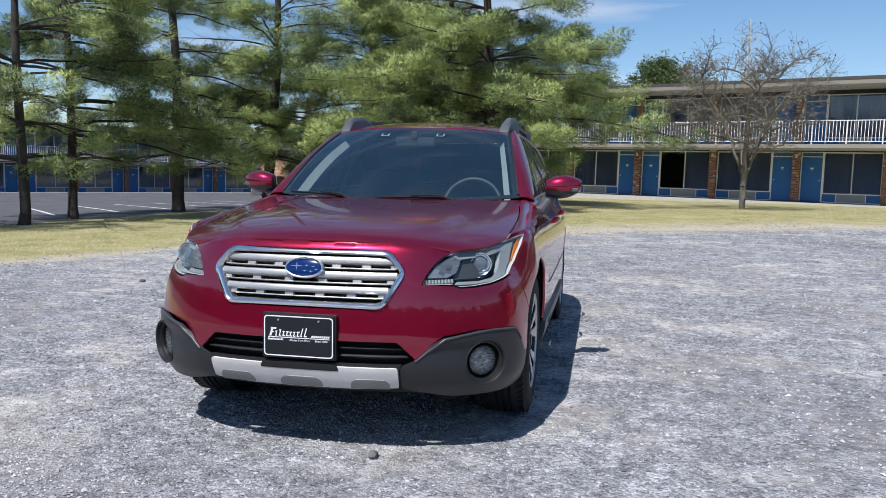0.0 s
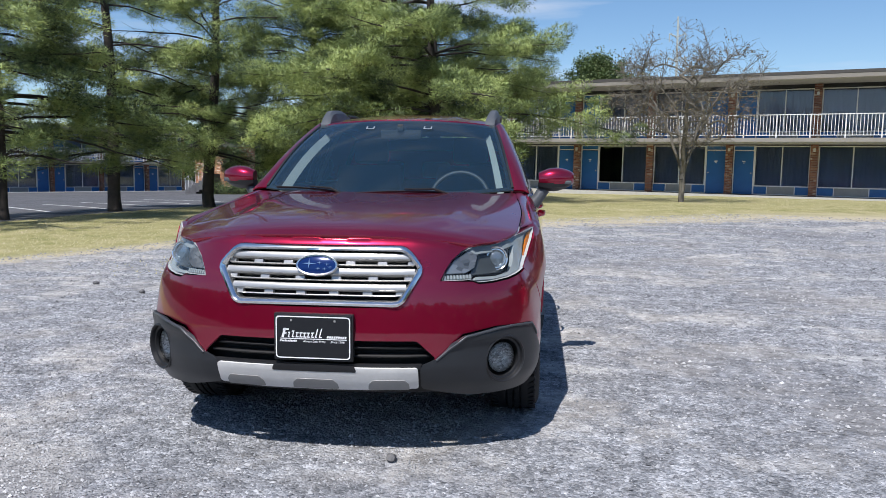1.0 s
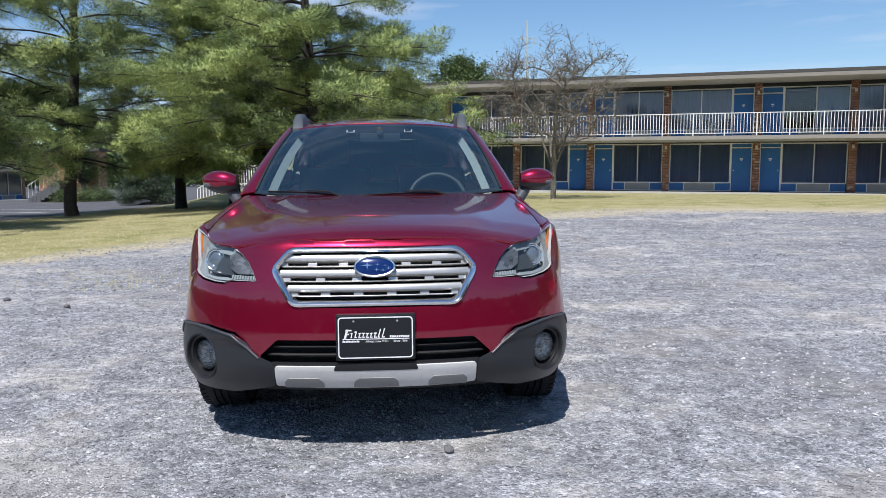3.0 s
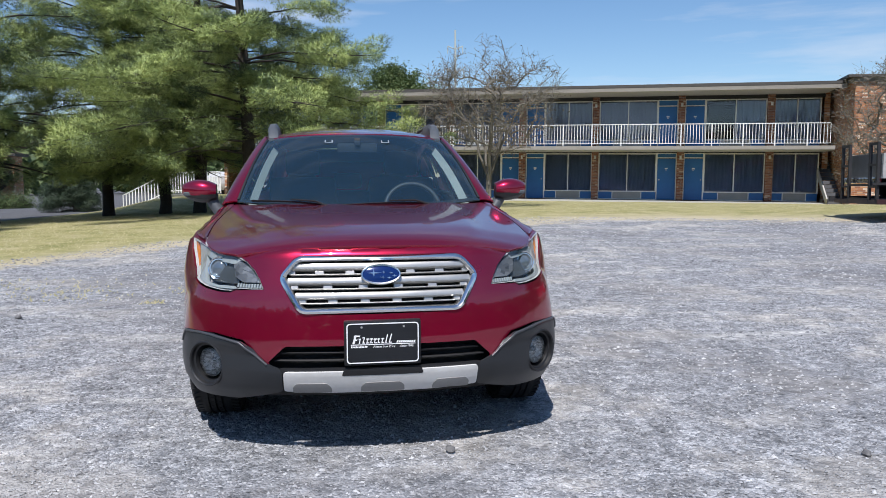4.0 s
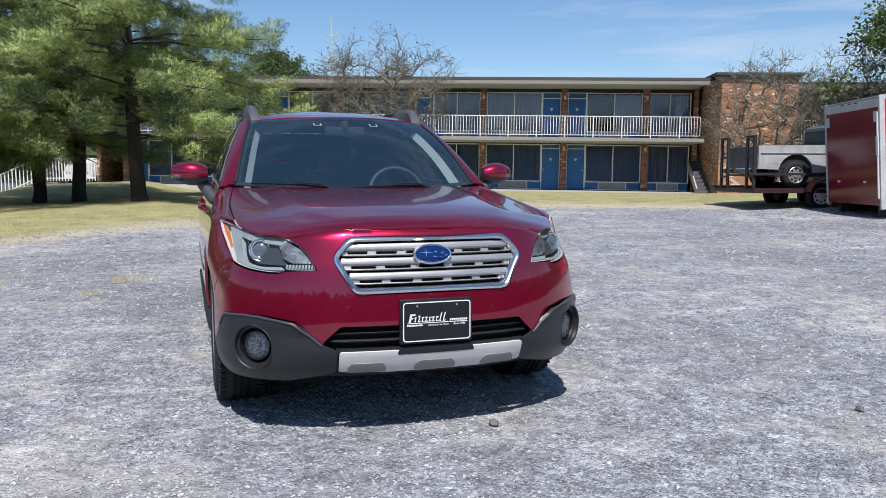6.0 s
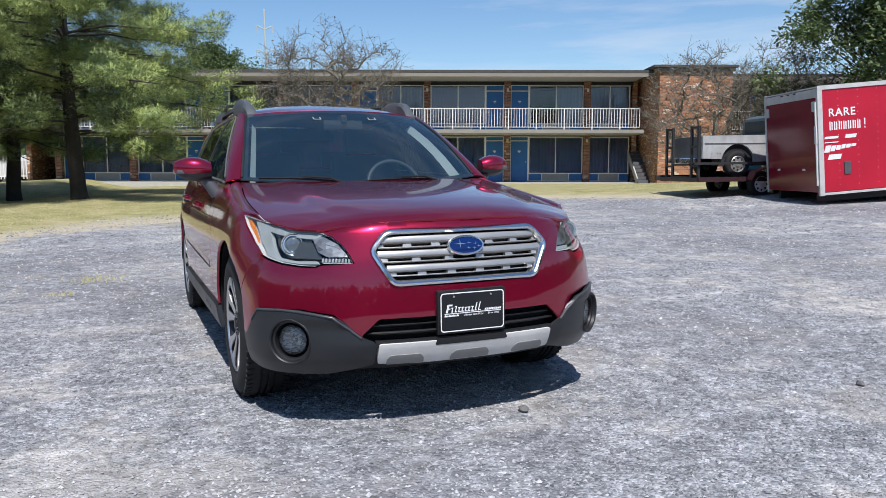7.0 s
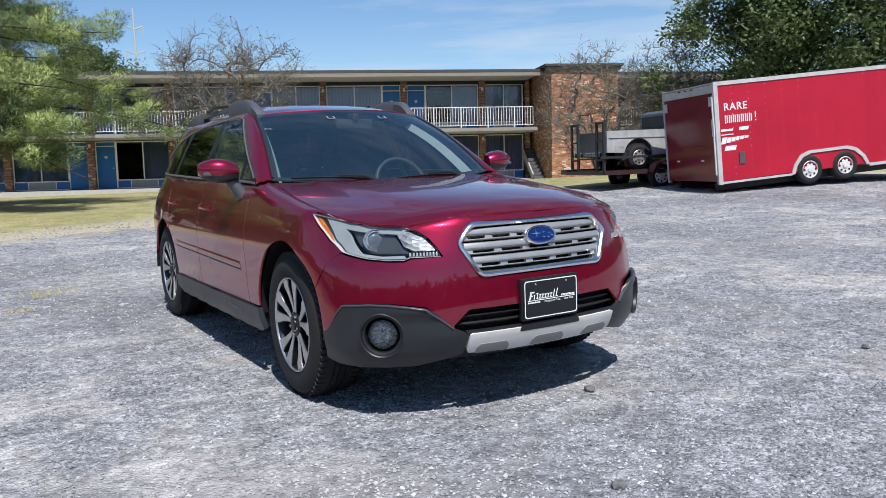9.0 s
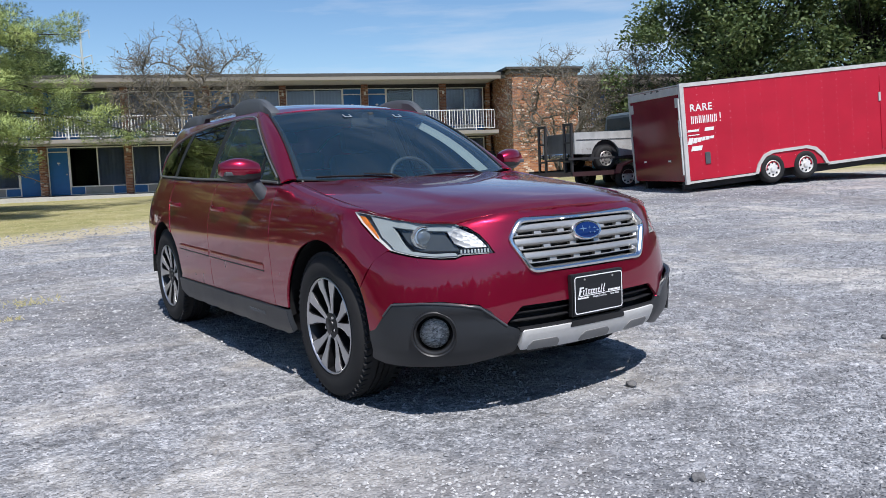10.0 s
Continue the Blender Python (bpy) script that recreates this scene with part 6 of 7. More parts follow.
def pine_meshes(seed, height=13.0, spread=5.0, low=2.2, gap=0.47, girth=0.22, hole=0.08, density=2300):
    rng = random.Random(seed)
    tv, tf, bv, bf, nv, nf = [], [], [], [], [], []
    lean = Vector((rng.uniform(-0.05, 0.05), rng.uniform(-0.05, 0.05), 0))
    axis = lambda z: Vector((lean.x * z + 0.12 * math.sin(z * 0.5 + seed), lean.y * z + 0.1 * math.cos(z * 0.4 + seed) - 0.1 * math.cos(seed), z))
    n = 16
    tube_into(tv, tf, [axis(-0.5 + (height + 0.5) * i / n) if i else Vector((0, 0, -0.5)) for i in range(n + 1)], [girth * (1 - 0.88 * i / n) + (0.07 if i == 0 else 0.0) for i in range(n + 1)], 12)

    clumps = []

    def clump(p, d, r):
        # boughs part into plumes with gaps between them
        if noise.noise(Vector((p.x * 0.6 + seed, p.y * 0.6, p.z * 0.9))) > hole:
            clumps.append((p.x, p.y, p.z, d.x, d.y, d.z, r))
    z = low
    while z < height - 0.3:
        f = (z - low) / (height - low)
        for b in range(rng.choice((3, 4, 4, 5))):
            a = rng.uniform(0, 2 * math.pi)
            L = spread * (1 - f)**0.62 * rng.uniform(0.6, 1.12) * (0.72 if f < 0.05 else 1.0) + 0.3
            out = Vector((math.cos(a), math.sin(a), 0))
            rise = rng.uniform(0.02, 0.25) + 0.35 * f
            base = axis(z + rng.uniform(-0.15, 0.15))
            pts = []
            for i in range(7):
                t = i / 6
                wob = Vector((rng.uniform(-0.06, 0.06), rng.uniform(-0.06, 0.06), rng.uniform(-0.04, 0.04))) * L * 0.25
                pts.append(base + out * L * t + Vector((0, 0, L * (rise * t - 0.34 * t * t + 0.10 * t**4))) + (wob if i else Vector()))
            tube_into(bv, bf, pts, [0.04 * (1 - f * 0.6) * (1 - 0.85 * i / 6) + 0.005 for i in range(7)], 5)
            steps = max(3, int(L / 0.3))
            for sidx in range(steps):
                t = 0.34 + 0.66 * (sidx + rng.random()) / steps
                i = min(5, int(t * 6))
                p = pts[i].lerp(pts[i + 1], t * 6 - i)
                d = (pts[i + 1] - pts[i]).normalized()
                sl = (0.2 + 0.8 * (1 - abs(2 * t - 1.15))) * min(1.0, L / 3) * rng.uniform(0.5, 1.15)
                sgn = -1 if sidx % 2 else 1
                lat = Vector((-d.y, d.x, 0)).normalized() * sgn
                sd = (lat * rng.uniform(0.7, 1.0) + d * rng.uniform(0.5, 0.9) + Vector((0, 0, rng.uniform(-0.45, 0.75)))).normalized()
                q = p + sd * sl + Vector((0, 0, -0.05 * sl))
                tube_into(bv, bf, [p, q], [0.008, 0.004], 3)
                clump(q + Vector((0, 0, rng.uniform(-0.15, 0.2))), sd, rng.uniform(0.22, 0.5))
                if sl > 0.6:
                    clump(p.lerp(q, 0.5), sd, rng.uniform(0.18, 0.32))
            clump(pts[-1], (pts[-1] - pts[-2]).normalized(), rng.uniform(0.22, 0.36))
        z += gap * rng.uniform(0.75, 1.25)
    # needles: thin blades that bristle from each plume, thinner high up where the crown is out of sight
    g = np.random.default_rng(seed)
    C = np.array(clumps)
    count = (density * C[:, 6]**1.6 * np.where(C[:, 2] > 7.9, 0.12, 1.0)).astype(int) + 12
    T = np.repeat(C, count, 0)
    n = len(T)
    P, D, R = T[:, :3], T[:, 3:6], T[:, 6:]
    u = g.normal(0, 1, (n, 3))
    u[:, 2] += 0.35
    u /= np.linalg.norm(u, axis=1)[:, None]
    P = P + u * R * g.uniform(0.68, 1.0, (n, 1)) * np.array([1, 1, 0.62]) + D * R * g.uniform(-0.3, 0.4, (n, 1))
    v = u * 0.55 + D * g.uniform(0.1, 0.6, (n, 1)) + g.normal(0, 0.55, (n, 3)) + np.array([0, 0, 0.1])
    v /= np.linalg.norm(v, axis=1)[:, None]
    N = u + D * 0.15 + np.array([0, 0, 0.15]) + g.normal(0, 0.2, (n, 3))
    N /= np.linalg.norm(N, axis=1)[:, None]
    w = np.cross(v, N + g.normal(0, 0.3, (n, 3)))
    w *= 0.0095 / np.linalg.norm(w, axis=1)[:, None]
    tip = P + v * g.uniform(0.07, 0.13, (n, 1))
    V = np.stack([P - w, P + w, tip], 1).reshape(-1, 3)
    crown = raw_mesh("crown", V.tolist(), np.arange(3 * n).reshape(-1, 3).tolist(), needles, True)
    crown.normals_split_custom_set_from_vertices(np.repeat(N, 3, 0).tolist())
    return raw_mesh("trunk", tv, tf, bark, True), raw_mesh("branchwork", bv, bf, bark, True), crown


def pines():
    kinds = [pine_meshes(3, 13.0, 5.2, 2.0, 0.55, 0.22, -0.2, 1900), pine_meshes(8, 14.0, 4.9, 1.9, 0.62, 0.22, 0.0, 1900), pine_meshes(15, 12.5, 6.3, 1.9, 0.44, 0.24, -0.24, 1900), pine_meshes(27, 13.0, 3.8, 1.7, 0.7, 0.13, 0.0)]
    spots = [(-14.3, 13.6, 3, 20, 0.9), (-15.2, 16.1, 3, 140, 0.95), (-15.6, 21.0, 1, 150, 0.9), (-14.15, 24.1, 1, 210, 0.92), (-12.15, 28.0, 0, 300, 0.95), (-10.1, 27.6, 1, 40, 0.95),
             (-8.7, 27.0, 2, 120, 0.96), (-6.6, 25.7, 2, 250, 1.02)]
    for x, y, kind, yaw, sc in spots:
        t = thing("pine_tree", "tall long-needled pine with drooping limbs on the grass", "pine tree", "pines along the lot")
        t.matrix_world = Matrix.Translation((x, y, ground_z(x, y))) @ pose(0, 0, 0, 0, 0, yaw) @ Matrix.Scale(sc, 4)
        for me, nm in zip(kinds[kind], ("trunk", "branchwork", "crown")):
            put(nm, me, t, None, {"trunk": "straight trunk with the crown's shade in its colour", "crown": "yellow-green needle tufts"}.get(nm, ""))


pines()


def bare_tree(seed, centre_z, rx, rz, n_aims, stems, fork, leaf_share):
    """Twiggy tree grown towards points scattered in a rounded crown; limb thickness follows what each carries."""
    rng = random.Random(seed)
    P, parent = [Vector((0, 0, -0.2))], [-1]

    def run(i, q, wob):
        n = max(2, int((q - P[i]).length / 0.28))
        a = P[i].copy()
        for k in range(1, n + 1):
            t = k / n
            j = Vector((rng.uniform(-1, 1), rng.uniform(-1, 1), rng.uniform(-0.6, 0.6))) * wob * 0.7 * (1 if k < n else 0)
            P.append(a.lerp(q, t) + j + Vector((0, 0, 0.07 * math.sin(math.pi * t) * (q - a).length)))
            parent.append(i)
            i = len(P) - 1
        return i
    if stems == 1:
        run(0, Vector((0.08, 0.05, fork)), 0.03)
    root = len(P) - 1
    for s in range(max(5, stems)):
        a = 2 * math.pi * s / max(5, stems) + rng.uniform(-0.4, 0.4)
        run(root if stems == 1 else 0, Vector((rx * 0.42 * math.cos(a), rx * 0.42 * math.sin(a), centre_z * rng.uniform(0.85, 1.1))), 0.07)
    aims = []
    while len(aims) < n_aims:
        v = Vector((rng.gauss(0, 1), rng.gauss(0, 1), rng.gauss(0, 1))).normalized() * rng.uniform(0.25, 1.0)**0.6
        v *= 1 + 0.12 * math.sin(v.x * 5 + seed) * math.cos(v.y * 4 + v.z * 3)
        q = Vector((v.x * rx, v.y * rx, centre_z + v.z * rz))
        if q.z > 0.8:
            aims.append(q)
    aims.sort(key=lambda q: (q - Vector((0, 0, centre_z * 0.8))).length)
    tips = []
    for q in aims:
        X = np.fromiter((c for p in P for c in p), float, 3 * len(P)).reshape(-1, 3)
        d = np.linalg.norm(X - np.array(tuple(q)), axis=1) + np.where(X[:, 2] < fork * 0.9, 5.0, 0.0) + 0.5 * np.maximum(0, X[:, 2] - q.z)
        tips.append((run(int(d.argmin()), q, 0.05), q))
    for i, q in tips:
        for _ in range(rng.randint(4, 7)):
            d = (q - Vector((0, 0, centre_z - rz * 0.6))).normalized() * 0.5 + Vector((rng.uniform(-1, 1), rng.uniform(-1, 1), rng.uniform(-0.6, 0.9)))
            k = i
            for _ in range(rng.randint(0, 4)):
                k = parent[k]
            run(k, P[k] + d.normalized() * rng.uniform(0.25, 0.6), 0.04)
    load = [0] * len(P)
    kids = [[] for _ in P]
    for i in range(len(P) - 1, 0, -1):
        load[i] += 0 if kids[i] else 1
        load[parent[i]] += load[i]
        kids[parent[i]].append(i)
    bv, bf, lv, lf = [], [], [], []
    rad = lambda i: min(0.15, 0.0046 * max(1, load[i])**0.375)
    for i in range(1, len(P)):
        p = parent[i]
        tube_into(bv, bf, [P[p], P[i]], [min(rad(p), rad(i) * 1.4), rad(i)], 8 if load[i] > 60 else (4 if load[i] > 4 else 3))
        if load[i] <= 2 and rng.random() < leaf_share:
            d = Vector((rng.uniform(-1, 1), rng.uniform(-1, 1), rng.uniform(-1, 0.6))).normalized() * rng.uniform(0.05, 0.09)
            w = d.cross(Vector((rng.uniform(-1, 1), rng.uniform(-1, 1), 1))).normalized() * 0.025
            k = len(lv)
            lv += [tuple(c) for c in (P[i], P[i] + d * 0.5 + w, P[i] + d, P[i] + d * 0.5 - w)]
            lf.append((k, k + 1, k + 2, k + 3))
    return raw_mesh("branchwork", bv, bf, grey_bark, True), raw_mesh("leafage", lv, lf, dead_mat)


def place_tree(name, label, cat, x, y, yaw, meshes, names, sc=1.0, group=""):
    t = thing(name, label, cat, group)
    t.matrix_world = Matrix.Translation((x, y, ground_z(x, y))) @ pose(0, 0, 0, 0, 0, yaw) @ Matrix.Scale(sc, 4)
    for me, nm in zip(meshes, names):
        put(nm, me, t)


place_tree("bare_tree", "half-dead bare tree with grey twigs on dry grass", "bare tree", 1.47, 28.2, 40, bare_tree(5, 3.75, 2.95, 2.1, 620, 1, 1.0, 0.3), ("branchwork", "leafage"), 1.0)
shrub = bare_tree(11, 2.9, 2.9, 2.6, 700, 9, 0.4, 0.3)
place_tree("bare_shrub", "tangled bare shrub before the brick wall", "shrub", 16.6, 27.0, 0, shrub, ("branchwork", "leafage"), 1.0, "bare shrubs")
place_tree("bare_shrub", "tangled bare shrub beside the motel", "shrub", 19.6, 26.2, 130, shrub, ("branchwork", "leafage"), 1.05, "bare shrubs")


def broadleaf(seed, height, radius, n_leaves, size, low=1.5):
    rng = random.Random(seed)
    bv, bf, lv, lf = [], [], [], []
    tube_into(bv, bf, [Vector((0.15 * math.sin(i), 0.1 * math.cos(i * 1.3), -0.3 + height * 0.75 * i / 6)) for i in range(7)], [0.26 * (1 - 0.75 * i / 6) for i in range(7)], 9)
    clumps = []
    for i in range(280):
        a, f = rng.uniform(0, 2 * math.pi), rng.random()
        z = low + (height - low) * f
        r = radius * math.sin(math.pi * min(1, 0.26 + 0.72 * f))**0.6 * rng.uniform(0.15, 1.0)
        c = Vector((r * math.cos(a), r * math.sin(a), z))
        clumps.append((c, rng.uniform(0.5, 1.15)))
        b = Vector((0, 0, max(0.8, z * 0.55)))
        mid = b.lerp(c, 0.5) + Vector((0, 0, -0.2))
        tube_into(bv, bf, [b, mid, c], [0.04, 0.022, 0.008], 5)
    for i in range(n_leaves):
        c, r = clumps[i % len(clumps)]
        d = Vector((rng.gauss(0, 1), rng.gauss(0, 1), rng.gauss(0, 0.75)))
        p = c + d.normalized() * r * rng.random()**0.5
        ax = Vector((rng.uniform(-1, 1), rng.uniform(-1, 1), rng.uniform(-0.9, 0.4))).normalized()
        w = ax.cross(Vector((rng.uniform(-1, 1), rng.uniform(-1, 1), 1.2))).normalized()
        s = size * rng.uniform(0.7, 1.3)
        k = len(lv)
        for q in (p, p + ax * s * 0.5 + w * s * 0.3, p + ax * s, p + ax * s * 0.5 - w * s * 0.3):
            lv.append((q.x, q.y, q.z))
        lf.append((k, k + 1, k + 2, k + 3))
    return raw_mesh("branchwork", bv, bf, bark, True), raw_mesh("crown", lv, lf, leaves_mat)


bl = broadleaf(21, 9.5, 5.2, 72000, 0.17, 0.2)
place_tree("broadleaf_tree", "dense dark green broadleaf tree behind the trailer", "tree", 22.5, 23.0, 0, bl, ("branchwork", "crown"), 1.0, "broadleaf trees")
place_tree("broadleaf_tree", "dense dark green broadleaf tree behind the trailer", "tree", 27.0, 20.0, 100, bl, ("branchwork", "crown"), 1.05, "broadleaf trees")
place_tree("broadleaf_tree", "dense dark green broadleaf tree behind the trailer", "tree", 31.0, 15.0, 200, bl, ("branchwork", "crown"), 1.1, "broadleaf trees")
place_tree("broadleaf_tree", "green treetop rising behind the motel roof", "tree", -2.0, 56.0, 60, bl, ("branchwork", "crown"), 0.95, "treetops behind the motel")
place_tree("broadleaf_tree", "green treetop rising behind the motel roof", "tree", -7.0, 58.0, 160, bl, ("branchwork", "crown"), 0.88, "treetops behind the motel")


def pylon():
    t = thing("power_pole", "slender pale transmission pole with cross arms far behind", "power pole", at=(13.6, 209.0, 0))
    bm = bmesh.new()
    cyl(bm, (0, 0, 0), (0, 0, 42), 0.5, 0.22, 10)
    steel = plain("pale_steel", (0.42, 0.46, 0.44), 0.6)
    part("pole", bm, steel, t, "tapered steel pole")
    for z, w in ((37.5, 2.0), (31.5, 2.2), (25.5, 2.2)):
        bm = bmesh.new()
        for s in (-1, 1):
            cyl(bm, (0, 0, z - 0.6), (s * w, 0, z + 0.3), 0.15, seg=8)
            cyl(bm, (s * w, 0, z - 1.7), (s * w, 0, z + 0.3), 0.13, seg=6)
        part("cross_arm", bm, steel, t)


def far_woods():
    """A belt of trees all round, far off; the unseen rear part darkens reflections."""
    rng = np.random.default_rng(17)
    V, F = [], []
    for k in range(420):
        a = 2 * math.pi * k / 420 + rng.uniform(-0.01, 0.01)
        # never in view: added nearer so that the car's paint reflects something dark
        behind = math.sin(a) < 0.3
        d = rng.uniform(75, 110) if behind else rng.uniform(120, 175)
        cx, cy, h = d * math.cos(a), 20 + d * math.sin(a), rng.uniform(8.8, 10.2)
        n, size = (90, 0.8) if behind else (330, 0.42)
        p = rng.normal(0, 1, (n, 3))
        p /= np.linalg.norm(p, axis=1)[:, None]
        p *= rng.uniform(0.5, 1.0, (n, 1))**0.5
        c = np.stack([cx + p[:, 0] * 5.5, cy + p[:, 1] * 5.5, np.maximum(0.2, h * 0.5 + p[:, 2] * h * 0.55)], 1)
        u = rng.normal(0, size, (n, 3))
        w = rng.normal(0, size, (n, 3))
        q = np.stack([c - u, c + w, c + u, c - w], 1).reshape(-1, 3)
        b = len(V)
        V.extend(q.tolist())
        F.extend((b + 4 * i, b + 4 * i + 1, b + 4 * i + 2, b + 4 * i + 3) for i in range(n))
    me = bpy.data.meshes.new("far_woods")
    me.from_pydata(V, [], F)
    me.materials.append(leaves_mat)
    tagged(new("far_woods", me), "belt of green trees far off, its unseen rear part added for dark reflections", "woods", kind="stuff")


far_woods()
pylon()


# ---- red enclosed trailer ----
def road_wheel(parent, c, axis_y, r, w, rim_mat, name="wheel"):
    """A wheel with its axle along local y; axis_y: which way its outer face looks."""
    def lathe4(prof, seg=40):
        bm = bmesh.new()
        rings = [[bm.verts.new((c[0] + q * math.cos(2 * math.pi * k / seg), c[1] + axis_y * h, c[2] + q * math.sin(2 * math.pi * k / seg))) for k in range(seg)] for q, h in prof]
        for a, b in zip(rings, rings[1:]):
            for k in range(seg):
                bm.faces.new((a[k], a[(k + 1) % seg], b[(k + 1) % seg], b[k]))
        bmesh.ops.recalc_face_normals(bm, faces=bm.faces)
        return bm
    t = part(name, lathe4([(r * 0.6, -0.01), (r * 0.66, 0.006), (r * 0.85, 0.01), (r * 0.96, -0.01), (r, -0.04), (r, -w + 0.04), (r * 0.9, -w), (r * 0.5, -w)]), rubber, parent, "black tyre on a pale steel rim", smooth=40)
    rm = part("rim", lathe4([(r * 0.61, -0.004), (r * 0.58, 0.004), (r * 0.54, -0.03), (r * 0.35, -0.012), (r * 0.2, -0.02), (r * 0.18, 0.015), (0.0001, 0.02)]), rim_mat, t, "pale spoked rim", smooth=35)
    for k in range(8):
        a = 2 * math.pi * k / 8
        p = Vector((c[0] + r * 0.43 * math.cos(a), c[1] + axis_y * -0.022, c[2] + r * 0.43 * math.sin(a)))
        hb = bmesh.new()
        cyl(hb, p, p + Vector((0, axis_y * 0.012, 0)), r * 0.075, seg=8)
        part("rim_opening", hb, rim_dark, t)
    return t


trailer_red = plain("trailer_red", (0.41, 0.005, 0.024), 0.45, 0.0, vary=0.16, scale=1.3)
trailer_white = plain("trailer_white", (0.47, 0.46, 0.44), 0.5, vary=0.2)
wheel_pale = plain("pale_rim", (0.72, 0.71, 0.68), 0.45, 0.2, vary=0.15)


def red_trailer():
    t = thing("enclosed_trailer", "red enclosed tandem-axle trailer with white trim and lettering", "trailer")
    t.matrix_world = pose(9.87, 13.55, 0.32, 0, -4.2, -15)
    L, W, Z0, Z1 = 7.2, 2.5, 0.08, 2.44
    part("box", boxes((0.0, L, 0.0, W, Z0 + 0.06, Z1 - 0.05), bevel=0.012), trailer_red, t, "riveted red side panels")
    rows = bmesh.new()
    for i in range(16):
        for k in range(14):
            x = 0.42 + i * 0.43
            z = Z0 + 0.2 + k * 0.155
            if x < L - 0.05:
                bmesh.ops.create_cone(rows, cap_ends=True, segments=5, radius1=0.0095, radius2=0.006, depth=0.008, matrix=Matrix.Translation((x, -0.004, z)) @ Matrix.Rotation(math.pi / 2, 4, "X"))
    ob = part("rivets", rows, plain("rivet_metal", (0.75, 0.42, 0.43), 0.4), t, "rows of small rivets")
    tagged(ob, kind="stuff")
    part("top_trim", boxes((-0.03, L, -0.02, 0.04, Z1 - 0.09, Z1), (-0.03, L, W - 0.04, W + 0.02, Z1 - 0.09, Z1)), trailer_white, t, "white top trim")
    part("bottom_trim", boxes((-0.02, 1.86, -0.018, 0.03, Z0, Z0 + 0.05)), trailer_white, t, "white bottom trim")
    part("bottom_trim", boxes((3.95, L, -0.018, 0.03, Z0, Z0 + 0.07)), trailer_white, t, "white bottom trim")
    part("corner_post", boxes((-0.035, 0.07, -0.025, 0.05, Z0 - 0.01, Z1 - 0.02)), trailer_white, t, "white corner post")
    part("corner_post", boxes((-0.035, 0.05, W - 0.05, W + 0.02, Z0, Z1 - 0.08)), trailer_white, t, "white corner post")
    part("roof", boxes((-0.03, L, 0.04, W - 0.04, Z1 - 0.04, Z1 - 0.01)), trailer_white, t)
    # the shade on the trailer's rear side is put into this darker red
    rd = part("rear_door", boxes((-0.03, 0.0, 0.09, W - 0.08, Z0 + 0.08, Z1 - 0.25)), plain("door_shade_red", (0.15, 0.003, 0.015), 0.2, 0.0, vary=0.15, scale=2), t, "glossy red rear ramp door, the rear side's shade in its colour")
    part("rear_header", boxes((-0.045, 0.0, 0.05, W - 0.05, Z1 - 0.24, Z1 - 0.06), bevel=0.008), trailer_white, t, "pale rear header with lamps")
    for k in range(3):
        part("marker_lamp", boxes((-0.06, -0.045, W / 2 - 0.3 + 0.3 * k - 0.05, W / 2 - 0.3 + 0.3 * k + 0.05, Z1 - 0.1, Z1 - 0.07)), dark_steel, rd)
    for y in (0.14, W - 0.16):
        part("tail_lamp", boxes((-0.05, -0.03, y - 0.07, y + 0.07, 1.9, 2.12)), trailer_white, rd, "pale lamp plate")
    for y in (0.6, W - 0.7):
        part("reflector", boxes((-0.04, -0.031, y, y + 0.12, 0.62, 0.66)), white_paint, rd)
    bar = bmesh.new()
    cyl(bar, (-0.06, 0.03, 0.3), (-0.06, 0.03, 2.1), 0.02, seg=8)
    part("lock_bar", bar, alu_white, rd, "upright steel lock bar", smooth=40)
    part("lock_handle", boxes((-0.075, -0.045, 0.0, 0.09, 1.2, 1.6), bevel=0.01), alu_white, rd)
    part("side_vent", boxes((0.52, 0.66, -0.022, 0.0, 0.5, 0.78), bevel=0.01), rail_grey, t, "grey side vent")
    part("side_door", boxes((5.55, 6.5, -0.014, 0.0, 0.3, 2.1), bevel=0.004), trailer_red, t, "red side door")
    part("side_door_hinge", boxes((5.5, 5.56, -0.025, 0.0, 1.5, 1.72)), trailer_white, t)
    # fender over both wheels
    fm = bmesh.new()
    prof = [(1.84, 0.1), (1.92, 0.32), (2.1, 0.54), (2.33, 0.62), (3.35, 0.63), (3.6, 0.56), (3.82, 0.36), (3.95, 0.12)]
    inn = [(1.93, 0.1), (2.0, 0.3), (2.16, 0.48), (2.37, 0.55), (3.32, 0.56), (3.54, 0.49), (3.74, 0.32), (3.86, 0.12)]
    for y0 in (-0.03,):
        a = [fm.verts.new((x, -0.03, z)) for x, z in prof]
        b = [fm.verts.new((x, -0.03, z)) for x, z in inn]
        c = [fm.verts.new((x, 0.0, z)) for x, z in prof]
        d = [fm.verts.new((x, 0.2, z)) for x, z in inn]
        for k in range(len(prof) - 1):
            fm.faces.new((a[k], a[k + 1], b[k + 1], b[k]))
            fm.faces.new((c[k], c[k + 1], a[k + 1], a[k]))
            fm.faces.new((b[k], b[k + 1], d[k + 1], d[k]))
    part("wheel_fender", fm, trailer_white, t, "white fender over two wheels")
    ch = part("chassis", boxes((0.1, L, 0.3, 0.4, -0.08, 0.1), (0.1, L, W - 0.4, W - 0.3, -0.08, 0.1), (1.9, 3.9, 0.18, W - 0.2, 0.1, 0.6)), dark_steel, t, "dark steel chassis")
    for x in (2.34, 3.28):
        for yy, ax in ((0.0, -1), (W, 1)):
            road_wheel(t, (x, yy + 0.02 * ax, 0.17), ax, 0.34, 0.2, wheel_pale)
